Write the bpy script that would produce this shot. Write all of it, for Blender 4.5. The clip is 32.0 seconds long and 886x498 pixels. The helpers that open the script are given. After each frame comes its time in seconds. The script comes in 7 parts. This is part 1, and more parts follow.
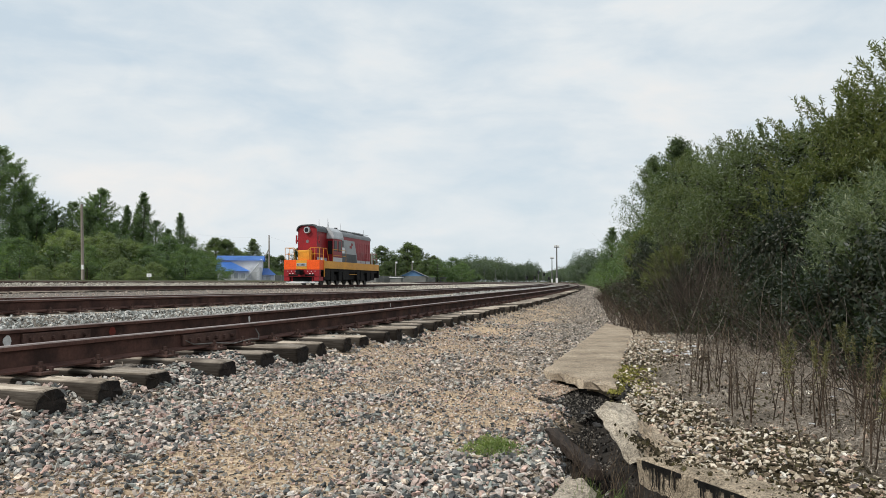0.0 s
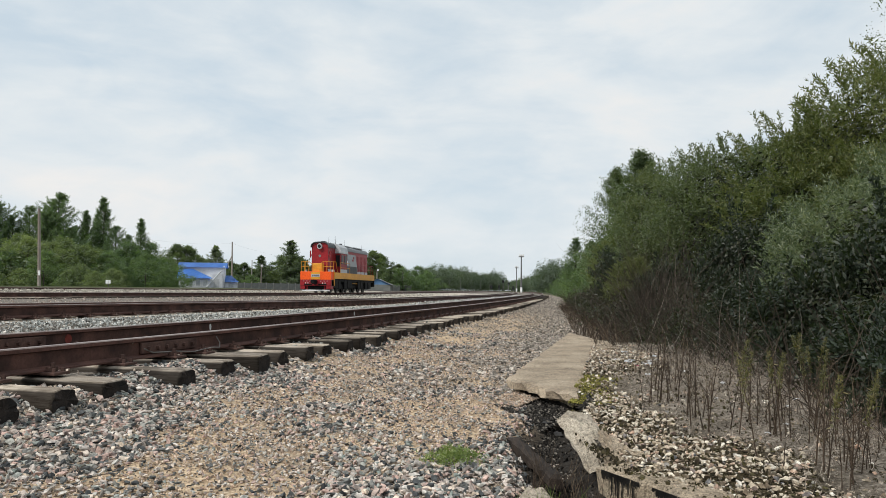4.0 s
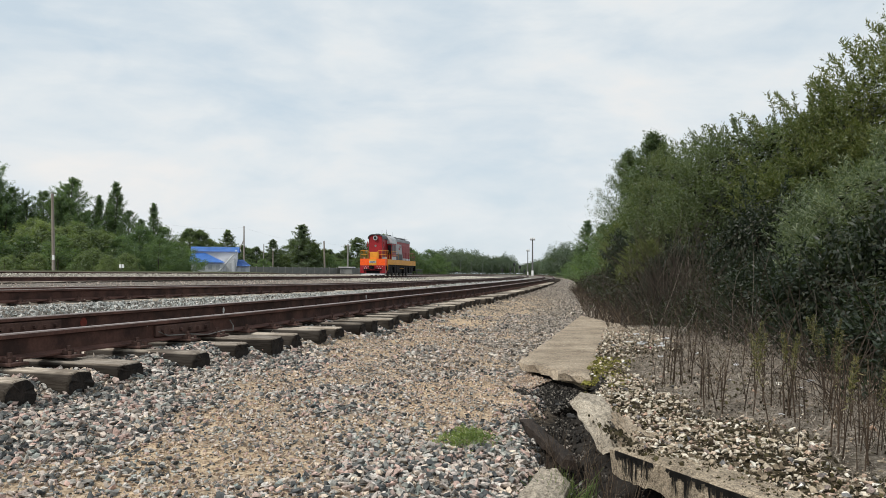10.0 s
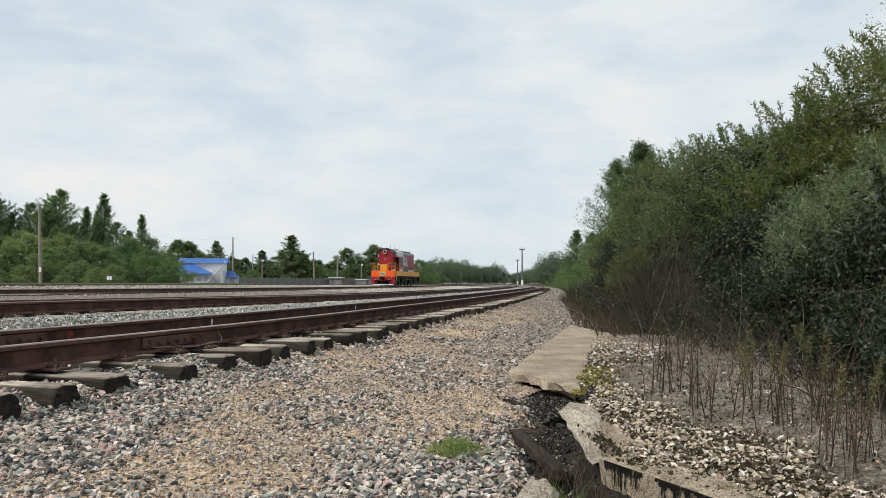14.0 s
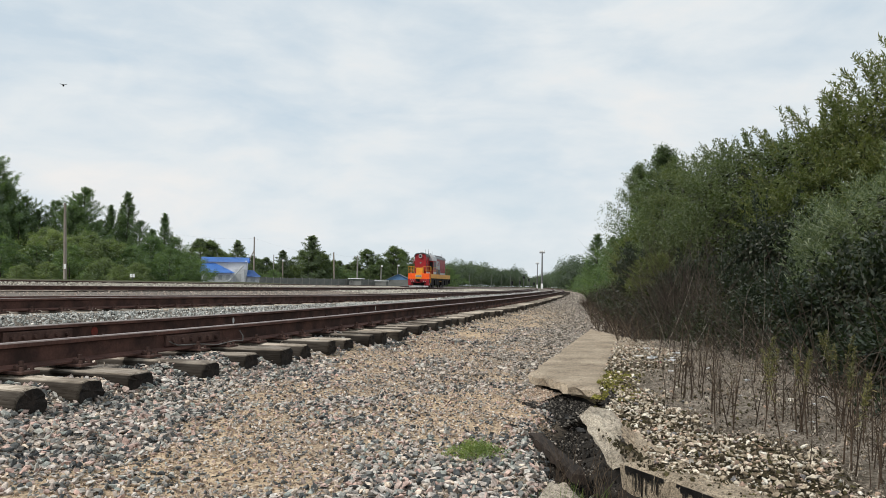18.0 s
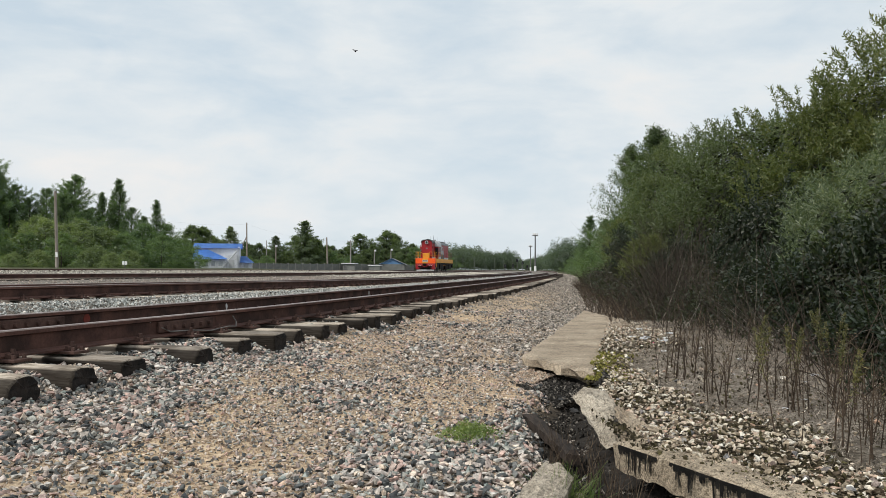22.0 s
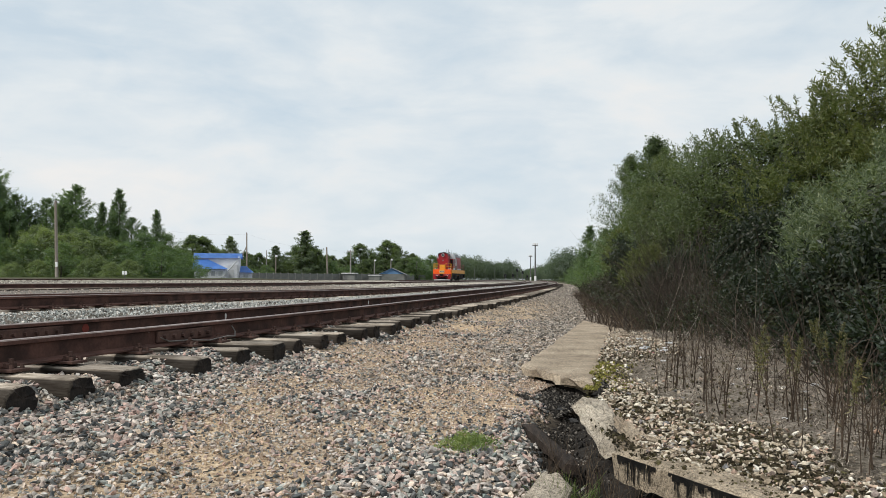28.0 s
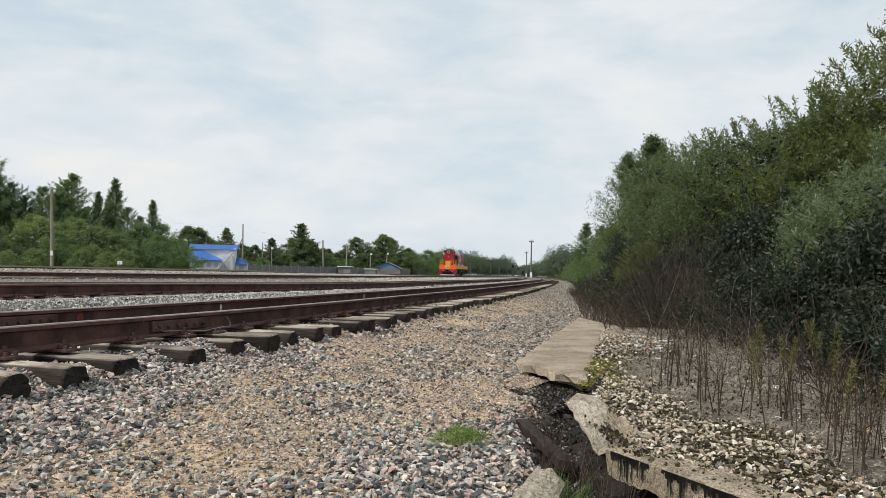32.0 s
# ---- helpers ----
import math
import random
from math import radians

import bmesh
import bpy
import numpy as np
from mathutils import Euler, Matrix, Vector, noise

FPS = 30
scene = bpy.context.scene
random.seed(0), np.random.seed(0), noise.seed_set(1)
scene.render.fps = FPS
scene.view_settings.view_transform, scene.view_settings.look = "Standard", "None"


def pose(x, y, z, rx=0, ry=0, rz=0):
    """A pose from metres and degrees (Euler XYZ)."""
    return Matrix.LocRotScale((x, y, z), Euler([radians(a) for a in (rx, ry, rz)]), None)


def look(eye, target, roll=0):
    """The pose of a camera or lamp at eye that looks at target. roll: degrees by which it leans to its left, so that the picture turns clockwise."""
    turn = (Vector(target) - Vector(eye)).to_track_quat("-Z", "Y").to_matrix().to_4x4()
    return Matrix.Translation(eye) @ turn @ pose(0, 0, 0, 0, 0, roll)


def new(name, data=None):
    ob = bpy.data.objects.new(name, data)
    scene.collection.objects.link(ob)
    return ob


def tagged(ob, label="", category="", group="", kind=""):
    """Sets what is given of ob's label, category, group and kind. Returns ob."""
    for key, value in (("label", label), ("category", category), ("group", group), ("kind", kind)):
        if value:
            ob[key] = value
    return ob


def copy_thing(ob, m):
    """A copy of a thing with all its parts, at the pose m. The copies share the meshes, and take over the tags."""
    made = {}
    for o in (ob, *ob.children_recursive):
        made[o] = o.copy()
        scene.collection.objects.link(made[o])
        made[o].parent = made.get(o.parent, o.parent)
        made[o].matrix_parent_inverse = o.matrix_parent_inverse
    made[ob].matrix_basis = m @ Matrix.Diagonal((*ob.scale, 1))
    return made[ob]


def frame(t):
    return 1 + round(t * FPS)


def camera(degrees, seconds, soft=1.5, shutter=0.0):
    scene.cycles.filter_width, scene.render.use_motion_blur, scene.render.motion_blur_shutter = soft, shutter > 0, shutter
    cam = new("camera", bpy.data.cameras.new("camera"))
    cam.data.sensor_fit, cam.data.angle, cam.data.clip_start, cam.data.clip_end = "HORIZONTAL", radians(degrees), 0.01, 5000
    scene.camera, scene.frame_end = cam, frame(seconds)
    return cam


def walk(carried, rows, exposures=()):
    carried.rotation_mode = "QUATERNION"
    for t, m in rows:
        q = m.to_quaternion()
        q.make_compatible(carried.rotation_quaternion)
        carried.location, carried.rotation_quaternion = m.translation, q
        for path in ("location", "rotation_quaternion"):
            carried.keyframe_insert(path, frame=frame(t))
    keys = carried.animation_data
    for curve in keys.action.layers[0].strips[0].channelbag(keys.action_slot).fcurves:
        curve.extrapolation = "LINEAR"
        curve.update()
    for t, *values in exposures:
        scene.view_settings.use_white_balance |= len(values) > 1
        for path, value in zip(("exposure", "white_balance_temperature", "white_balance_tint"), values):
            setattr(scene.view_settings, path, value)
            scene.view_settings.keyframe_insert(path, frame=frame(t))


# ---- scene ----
cam = camera(59.2, 32.0, soft=0.8)
PATH = [
    (0.0, pose(0.0000, 0.0000, 0.4300, 92.368, -0.079, 9.099)),
    (0.5, pose(0.0003, -0.0024, 0.4298, 92.657, -0.354, 8.993)),
    (1.0, pose(0.0003, -0.0018, 0.4294, 92.897, -0.537, 8.739)),
    (1.5, pose(0.0025, -0.0000, 0.4293, 92.963, -0.514, 8.421)),
    (2.0, pose(0.0069, 0.0014, 0.4306, 93.071, -0.490, 7.871)),
    (2.5, pose(0.0115, 0.0022, 0.4317, 93.297, -0.281, 7.261)),
    (3.0, pose(0.0138, 0.0011, 0.4318, 93.385, -0.343, 6.839)),
    (3.5, pose(0.0121, -0.0007, 0.4321, 93.242, -0.522, 6.480)),
    (5.5, pose(0.0096, -0.0059, 0.4335, 92.589, -0.136, 7.110)),
    (6.0, pose(0.0066, -0.0066, 0.4318, 92.637, -0.199, 7.481)),
    (6.5, pose(0.0049, -0.0043, 0.4294, 92.490, -0.345, 7.724)),
    (7.0, pose(0.0045, -0.0017, 0.4282, 92.281, -0.539, 7.524)),
    (7.5, pose(0.0038, 0.0014, 0.4273, 92.077, -0.476, 7.412)),
    (8.0, pose(0.0028, 0.0048, 0.4255, 91.799, -0.391, 7.386)),
    (8.5, pose(0.0028, 0.0053, 0.4240, 91.674, -0.321, 7.404)),
    (9.0, pose(0.0037, 0.0039, 0.4239, 91.698, -0.200, 7.295)),
    (9.5, pose(0.0034, 0.0022, 0.4251, 91.810, -0.283, 7.250)),
    (10.0, pose(0.0016, 0.0016, 0.4254, 91.800, -0.313, 7.346)),
    (10.5, pose(0.0007, 0.0027, 0.4248, 91.688, -0.273, 7.310)),
    (11.0, pose(0.0023, 0.0033, 0.4251, 91.805, -0.140, 7.384)),
    (11.5, pose(0.0044, 0.0033, 0.4258, 92.034, 0.034, 7.426)),
    (12.0, pose(0.0060, 0.0040, 0.4256, 92.284, 0.120, 7.522)),
    (12.5, pose(0.0083, 0.0063, 0.4247, 92.320, 0.241, 7.504)),
    (13.0, pose(0.0098, 0.0073, 0.4245, 92.280, 0.200, 7.023)),
    (13.5, pose(0.0095, 0.0064, 0.4254, 92.439, 0.023, 6.735)),
    (14.0, pose(0.0091, 0.0062, 0.4266, 92.540, 0.016, 6.599)),
    (14.5, pose(0.0088, 0.0032, 0.4279, 92.542, -0.044, 6.724)),
    (16.5, pose(0.0045, -0.0014, 0.4274, 92.449, -0.212, 7.584)),
    (17.0, pose(-0.0007, -0.0024, 0.4259, 92.725, -0.519, 7.828)),
    (17.5, pose(-0.0028, -0.0018, 0.4251, 92.765, -0.699, 7.926)),
    (18.0, pose(-0.0036, -0.0014, 0.4254, 92.688, -0.802, 8.023)),
    (18.5, pose(-0.0043, -0.0021, 0.4264, 92.710, -0.672, 8.032)),
    (19.0, pose(-0.0051, -0.0030, 0.4260, 92.675, -0.621, 7.983)),
    (19.5, pose(-0.0054, -0.0030, 0.4243, 92.363, -0.473, 8.183)),
    (20.0, pose(-0.0046, -0.0017, 0.4239, 92.001, -0.267, 8.385)),
    (20.5, pose(-0.0024, 0.0006, 0.4239, 91.964, -0.104, 8.339)),
    (21.0, pose(-0.0000, 0.0038, 0.4222, 92.017, -0.105, 7.915)),
    (21.5, pose(0.0007, 0.0069, 0.4204, 91.765, -0.253, 7.647)),
    (22.0, pose(0.0013, 0.0097, 0.4190, 91.501, -0.129, 7.547)),
    (22.5, pose(0.0033, 0.0127, 0.4171, 90.992, 0.101, 7.390)),
    (23.0, pose(0.0055, 0.0147, 0.4156, 90.873, 0.149, 7.148)),
    (23.5, pose(0.0070, 0.0149, 0.4157, 91.015, 0.026, 6.971)),
    (24.0, pose(0.0077, 0.0134, 0.4166, 91.018, 0.049, 6.913)),
    (24.5, pose(0.0068, 0.0140, 0.4155, 91.011, -0.073, 7.066)),
    (25.0, pose(0.0063, 0.0150, 0.4152, 91.119, -0.169, 7.340)),
    (25.5, pose(0.0092, 0.0083, 0.4181, 91.522, -0.066, 7.445)),
    (27.5, pose(0.0090, 0.0147, 0.4181, 91.920, -0.070, 7.623)),
    (28.0, pose(0.0092, 0.0115, 0.4170, 92.223, -0.126, 7.548)),
    (28.5, pose(0.0093, 0.0122, 0.4169, 92.411, -0.125, 7.517)),
    (29.0, pose(0.0096, 0.0146, 0.4166, 92.356, -0.122, 7.460)),
    (29.5, pose(0.0100, 0.0143, 0.4158, 92.203, -0.262, 7.336)),
    (30.0, pose(0.0101, 0.0116, 0.4167, 92.236, -0.365, 7.479)),
    (30.5, pose(0.0108, 0.0135, 0.4177, 92.389, -0.208, 7.332)),
    (31.0, pose(0.0118, 0.0175, 0.4157, 92.229, -0.099, 7.259)),
    (31.5, pose(0.0100, 0.0175, 0.4131, 91.965, -0.500, 7.362)),
    (32.0, pose(0.0052, 0.0179, 0.4113, 91.859, -1.039, 7.237)),
]
walk(cam, PATH, exposures=[(0.0, 0.0), (32.0, 0.0)])

# ---------------------------------------------------------------- sky and light
SUN_ELEVATION, SUN_TURN = radians(48), radians(150)
world = bpy.data.worlds.new("overcast_sky")
scene.world = world
world.use_nodes = True
wt = world.node_tree
wt.nodes.clear()


def wnode(kind, **props):
    n = wt.nodes.new(kind)
    for key, value in props.items():
        n.inputs[key].default_value = value
    return n


sky = wt.nodes.new("ShaderNodeTexSky")
sky.sky_type = "NISHITA"
sky.sun_disc = False
sky.sun_elevation, sky.sun_rotation = SUN_ELEVATION, SUN_TURN
sky_gain = wt.nodes.new("ShaderNodeVectorMath")
sky_gain.operation = "SCALE"
sky_gain.inputs["Scale"].default_value = 0.10
coords = wt.nodes.new("ShaderNodeTexCoord")
spread = wt.nodes.new("ShaderNodeMapping")
spread.inputs["Scale"].default_value = (1.2, 1.2, 3.6)
spread.inputs["Location"].default_value = (2.3, 0.4, 0.2)
puffs = wnode("ShaderNodeTexNoise", **{"Scale": 2.6, "Detail": 6.0, "Roughness": 0.52, "Distortion": 0.5})
wisps_at = wt.nodes.new("ShaderNodeMapping")
wisps_at.inputs["Scale"].default_value = (2.6, 2.6, 6.5)
wisps = wnode("ShaderNodeTexNoise", **{"Scale": 3.4, "Detail": 8.0, "Roughness": 0.55, "Distortion": 0.35})
blend = wt.nodes.new("ShaderNodeMix")
blend.inputs["Factor"].default_value = 0.34
veil = wt.nodes.new("ShaderNodeValToRGB")
veil.color_ramp.elements[0].position, veil.color_ramp.elements[0].color = 0.30, (0.84, 0.84, 0.84, 1)
veil.color_ramp.elements[1].position, veil.color_ramp.elements[1].color = 0.56, (1, 1, 1, 1)
tone = wt.nodes.new("ShaderNodeValToRGB")
tone.color_ramp.elements[0].position, tone.color_ramp.elements[0].color = 0.38, (0.635, 0.735, 0.81, 1)
tone.color_ramp.elements[1].position, tone.color_ramp.elements[1].color = 0.56, (0.765, 0.815, 0.845, 1)
lit_tops = tone.color_ramp.elements.new(0.68)
lit_tops.color = (0.86, 0.855, 0.845, 1)
clouds = wt.nodes.new("ShaderNodeMix")
clouds.data_type = "RGBA"
back = wt.nodes.new("ShaderNodeBackground")
back.inputs["Strength"].default_value = 1.0
wout = wt.nodes.new("ShaderNodeOutputWorld")
wt.links.new(sky.outputs["Color"], sky_gain.inputs[0])
wt.links.new(coords.outputs["Generated"], spread.inputs["Vector"])
wt.links.new(spread.outputs["Vector"], puffs.inputs["Vector"])
wt.links.new(coords.outputs["Generated"], wisps_at.inputs["Vector"])
wt.links.new(wisps_at.outputs["Vector"], wisps.inputs["Vector"])
wt.links.new(puffs.outputs["Fac"], blend.inputs["A"])
wt.links.new(wisps.outputs["Fac"], blend.inputs["B"])
wt.links.new(blend.outputs["Result"], veil.inputs["Fac"])
wt.links.new(blend.outputs["Result"], tone.inputs["Fac"])
wt.links.new(veil.outputs["Color"], clouds.inputs["Factor"])
wt.links.new(sky_gain.outputs["Vector"], clouds.inputs["A"])
wt.links.new(tone.outputs["Color"], clouds.inputs["B"])
wt.links.new(clouds.outputs["Result"], back.inputs["Color"])
wt.links.new(back.outputs["Background"], wout.inputs["Surface"])

sun_data = bpy.data.lights.new("sun", "SUN")
sun_data.energy, sun_data.angle, sun_data.color = 3.1, radians(12), (1.0, 0.97, 0.925)
sun = new("sun", sun_data)
# high and behind the viewer's shoulder, over the open tracks
sun.matrix_world = look((-55, -40, 80), (0, 10, 0))


# ---------------------------------------------------------------- materials
def material(name, rough=0.8, metal=0.0, spec=0.3):
    m = bpy.data.materials.new(name)
    m.use_nodes = True
    b = m.node_tree.nodes["Principled BSDF"]
    b.inputs["Roughness"].default_value = rough
    b.inputs["Metallic"].default_value = metal
    b.inputs["Specular IOR Level"].default_value = spec
    return m, m.node_tree, b


def rgb(c):
    return (c[0], c[1], c[2], 1)


def ramp(nt, source, stops):
    r = nt.nodes.new("ShaderNodeValToRGB")
    while len(r.color_ramp.elements) < len(stops):
        r.color_ramp.elements.new(0.5)
    for e, (p, c) in zip(r.color_ramp.elements, stops):
        e.position, e.color = p, rgb(c)
    nt.links.new(source, r.inputs["Fac"])
    return r.outputs["Color"]


def noise_of(nt, scale, detail=4, rough=0.55, stretch=None, local=True):
    c = nt.nodes.new("ShaderNodeTexCoord")
    out = c.outputs["Object"]
    if not local:
        g = nt.nodes.new("ShaderNodeNewGeometry")
        out = g.outputs["Position"]
    if stretch:
        mp = nt.nodes.new("ShaderNodeMapping")
        mp.inputs["Scale"].default_value = stretch
        nt.links.new(out, mp.inputs["Vector"])
        out = mp.outputs["Vector"]
    n = nt.nodes.new("ShaderNodeTexNoise")
    n.inputs["Scale"].default_value, n.inputs["Detail"].default_value = scale, detail
    n.inputs["Roughness"].default_value = rough
    nt.links.new(out, n.inputs["Vector"])
    return n.outputs["Fac"]


def mixed(nt, fac, a, b, kind="MIX"):
    x = nt.nodes.new("ShaderNodeMix")
    x.data_type, x.blend_type = "RGBA", kind
    for socket, value in (("Factor", fac), ("A", a), ("B", b)):
        if isinstance(value, (int, float)):
            x.inputs[socket].default_value = value
        elif isinstance(value, tuple):
            x.inputs[socket].default_value = rgb(value)
        else:
            nt.links.new(value, x.inputs[socket])
    return x.outputs["Result"]


def bumped(nt, b, source, strength, distance=0.01):
    n = nt.nodes.new("ShaderNodeBump")
    n.inputs["Strength"].default_value, n.inputs["Distance"].default_value = strength, distance
    nt.links.new(source, n.inputs["Height"])
    nt.links.new(n.outputs["Normal"], b.inputs["Normal"])


def worn(name, base, other, scale, rough=0.75, metal=0.0, fine=None, bump=0.3, stretch=None, spread_at=(0.38, 0.62), spec=0.3, local=True):
    """A surface of two colours in large patches, with a finer grain over them."""
    m, nt, b = material(name, rough, metal, spec)
    big = noise_of(nt, scale, 5, 0.6, stretch, local)
    col = ramp(nt, big, [(spread_at[0], base), (spread_at[1], other)])
    small = noise_of(nt, fine or scale * 14, 3, 0.6, stretch, local)
    shade = ramp(nt, small, [(0.25, (0.72, 0.72, 0.72)), (0.75, (1.22, 1.22, 1.22))])
    col = mixed(nt, 1.0, col, shade, "MULTIPLY")
    nt.links.new(col, b.inputs["Base Color"])
    bumped(nt, b, small, bump)
    return m


def random_island(nt, stops):
    g = nt.nodes.new("ShaderNodeNewGeometry")
    return ramp(nt, g.outputs["Random Per Island"], stops)


def stones(name, stops, grain=60, rough=0.9):
    m, nt, b = material(name, rough, 0, 0.25)
    col = random_island(nt, stops)
    small = noise_of(nt, grain, 4, 0.65, None, False)
    col = mixed(nt, 1.0, col, ramp(nt, small, [(0.36, (0.52, 0.52, 0.52)), (0.64, (1.30, 1.30, 1.30))]), "MULTIPLY")
    nt.links.new(col, b.inputs["Base Color"])
    bumped(nt, b, small, 0.35, 0.006)
    return m


def leaf(name, stops, through_colour, local_scale=0.35, thin=0.4):
    m, nt, b = material(name, 0.48, 0, 0.5)
    col = random_island(nt, stops)
    patch = noise_of(nt, local_scale, 3, 0.5, None, False)
    col = mixed(nt, 1.0, col, ramp(nt, patch, [(0.3, (0.78, 0.82, 0.80)), (0.7, (1.2, 1.15, 1.0))]), "MULTIPLY")
    nt.links.new(col, b.inputs["Base Color"])
    t = nt.nodes.new("ShaderNodeBsdfTranslucent")
    nt.links.new(mixed(nt, 1.0, col, through_colour, "MULTIPLY"), t.inputs["Color"])
    x = nt.nodes.new("ShaderNodeMixShader")
    x.inputs["Fac"].default_value = thin
    out = nt.nodes["Material Output"]
    nt.links.new(b.outputs["BSDF"], x.inputs[1])
    nt.links.new(t.outputs["BSDF"], x.inputs[2])
    nt.links.new(x.outputs["Shader"], out.inputs["Surface"])
    return m


M_RUST = worn("rail_rust", (0.056, 0.027, 0.021), (0.138, 0.066, 0.051), 2.2, 0.75, 0.0, 40, 0.25)
# rust darkened to paint the shade below the rail head's overhang
M_RUST_SHADED = worn("rail_web_shaded", (0.036, 0.019, 0.015), (0.098, 0.048, 0.037), 3.0, 0.85, 0.0, 40, 0.3)
M_RAILTOP = worn("rail_head_steel", (0.24, 0.18, 0.16), (0.34, 0.275, 0.245), 1.5, 0.42, 0.4, 30, 0.08)
M_IRON = worn("fastening_iron", (0.052, 0.028, 0.022), (0.105, 0.058, 0.046), 6, 0.8, 0.0, 60, 0.3)
M_WIRE = worn("bond_wire_steel", (0.16, 0.15, 0.14), (0.24, 0.22, 0.2), 9, 0.5, 0.5)
M_PAINTW = worn("white_paint", (0.62, 0.62, 0.60), (0.76, 0.76, 0.74), 20, 0.7)
M_PAINTR = worn("red_paint", (0.19, 0.032, 0.022), (0.12, 0.03, 0.022), 16, 0.7)


def sleeper_wood():
    m, nt, b = material("weathered_sleeper_wood", 0.9, 0, 0.15)
    grain = noise_of(nt, 9, 6, 0.7, (0.5, 9, 9))
    col = ramp(nt, grain, [(0.33, (0.06, 0.048, 0.038)), (0.42, (0.30, 0.255, 0.205)), (0.52, (0.50, 0.44, 0.37)), (0.64, (0.68, 0.62, 0.54))])
    patch = noise_of(nt, 1.4, 4, 0.6, None, False)
    col = mixed(nt, ramp(nt, patch, [(0.50, (0, 0, 0)), (0.66, (0.75, 0.75, 0.75))]), col, (0.045, 0.034, 0.027))
    # the top keeps the grain's colour, the flanks below it are nearly black
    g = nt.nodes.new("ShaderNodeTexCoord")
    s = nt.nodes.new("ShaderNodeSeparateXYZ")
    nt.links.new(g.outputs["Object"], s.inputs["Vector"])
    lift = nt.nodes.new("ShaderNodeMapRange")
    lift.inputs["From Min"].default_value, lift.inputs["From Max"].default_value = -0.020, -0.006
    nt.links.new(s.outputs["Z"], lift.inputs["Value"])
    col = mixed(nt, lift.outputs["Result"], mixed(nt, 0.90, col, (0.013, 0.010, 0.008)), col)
    info = nt.nodes.new("ShaderNodeObjectInfo")
    col = mixed(nt, 1.0, col, ramp(nt, info.outputs["Random"], [(0.0, (0.42, 0.40, 0.38)), (0.45, (0.75, 0.73, 0.71)), (1.0, (1.15, 1.11, 1.05))]), "MULTIPLY")
    nt.links.new(col, b.inputs["Base Color"])
    bumped(nt, b, grain, 0.7, 0.008)
    return m


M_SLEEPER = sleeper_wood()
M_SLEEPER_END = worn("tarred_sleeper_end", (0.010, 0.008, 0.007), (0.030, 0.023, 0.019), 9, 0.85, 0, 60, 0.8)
M_STONE = stones("crushed_ballast", [(0.0, (0.042, 0.045, 0.047)), (0.16, (0.090, 0.095, 0.094)), (0.30, (0.21, 0.208, 0.193)), (0.38, (0.40, 0.285, 0.245)), (0.50, (0.33, 0.335, 0.295)), (0.58, (0.54, 0.36, 0.30)),
                                     (0.68, (0.19, 0.225, 0.205)), (0.80, (0.58, 0.535, 0.48)), (0.90, (0.48, 0.42, 0.375)), (1.0, (0.70, 0.57, 0.44))], 45)
M_STONE_GREY = stones("grey_ballast", [(0.0, (0.31, 0.32, 0.30)), (0.4, (0.44, 0.45, 0.425)), (0.75, (0.55, 0.54, 0.505)), (1.0, (0.63, 0.58, 0.52))], 45)
M_STONE_BROWN = stones("rusty_ballast", [(0.0, (0.24, 0.19, 0.155)), (0.5, (0.44, 0.355, 0.30)), (1.0, (0.60, 0.51, 0.43))], 40)
M_STONE_PALE = stones("pale_ballast", [(0.0, (0.44, 0.40, 0.34)), (0.5, (0.64, 0.595, 0.50)), (1.0, (0.76, 0.71, 0.61))], 40)
M_STONE_DUSTY = stones("dusty_gravel", [(0.0, (0.085, 0.077, 0.067)), (0.35, (0.23, 0.207, 0.178)), (0.7, (0.39, 0.35, 0.30)), (0.85, (0.46, 0.375, 0.32)), (1.0, (0.60, 0.55, 0.475))], 45)
M_PEBBLE = stones("washed_pebbles", [(0.0, (0.08, 0.060, 0.040)), (0.20, (0.20, 0.155, 0.105)), (0.42, (0.40, 0.33, 0.24)), (0.66, (0.60, 0.535, 0.43)), (0.78, (0.45, 0.30, 0.215)), (0.86, (0.14, 0.14, 0.145)), (0.91, (0.52, 0.46, 0.37)), (1.0, (0.76, 0.72, 0.63))], 70)
# black gravel whose colour also holds the shade of the hollow
M_GRAVEL_DARK = stones("dark_gravel", [(0.0, (0.010, 0.009, 0.008)), (0.5, (0.030, 0.027, 0.023)), (0.82, (0.085, 0.075, 0.065)), (1.0, (0.26, 0.235, 0.20))], 60)
M_LITTER = stones("dead_plant_litter", [(0.0, (0.075, 0.059, 0.046)), (0.5, (0.21, 0.175, 0.14)), (1.0, (0.44, 0.385, 0.32))], 60)
M_GRIT = stones("fine_grit", [(0.0, (0.16, 0.125, 0.10)), (0.25, (0.38, 0.29, 0.215)), (0.5, (0.53, 0.41, 0.30)), (0.75, (0.62, 0.45, 0.335)), (0.9, (0.38, 0.36, 0.33)), (1.0, (0.72, 0.63, 0.51))], 80)


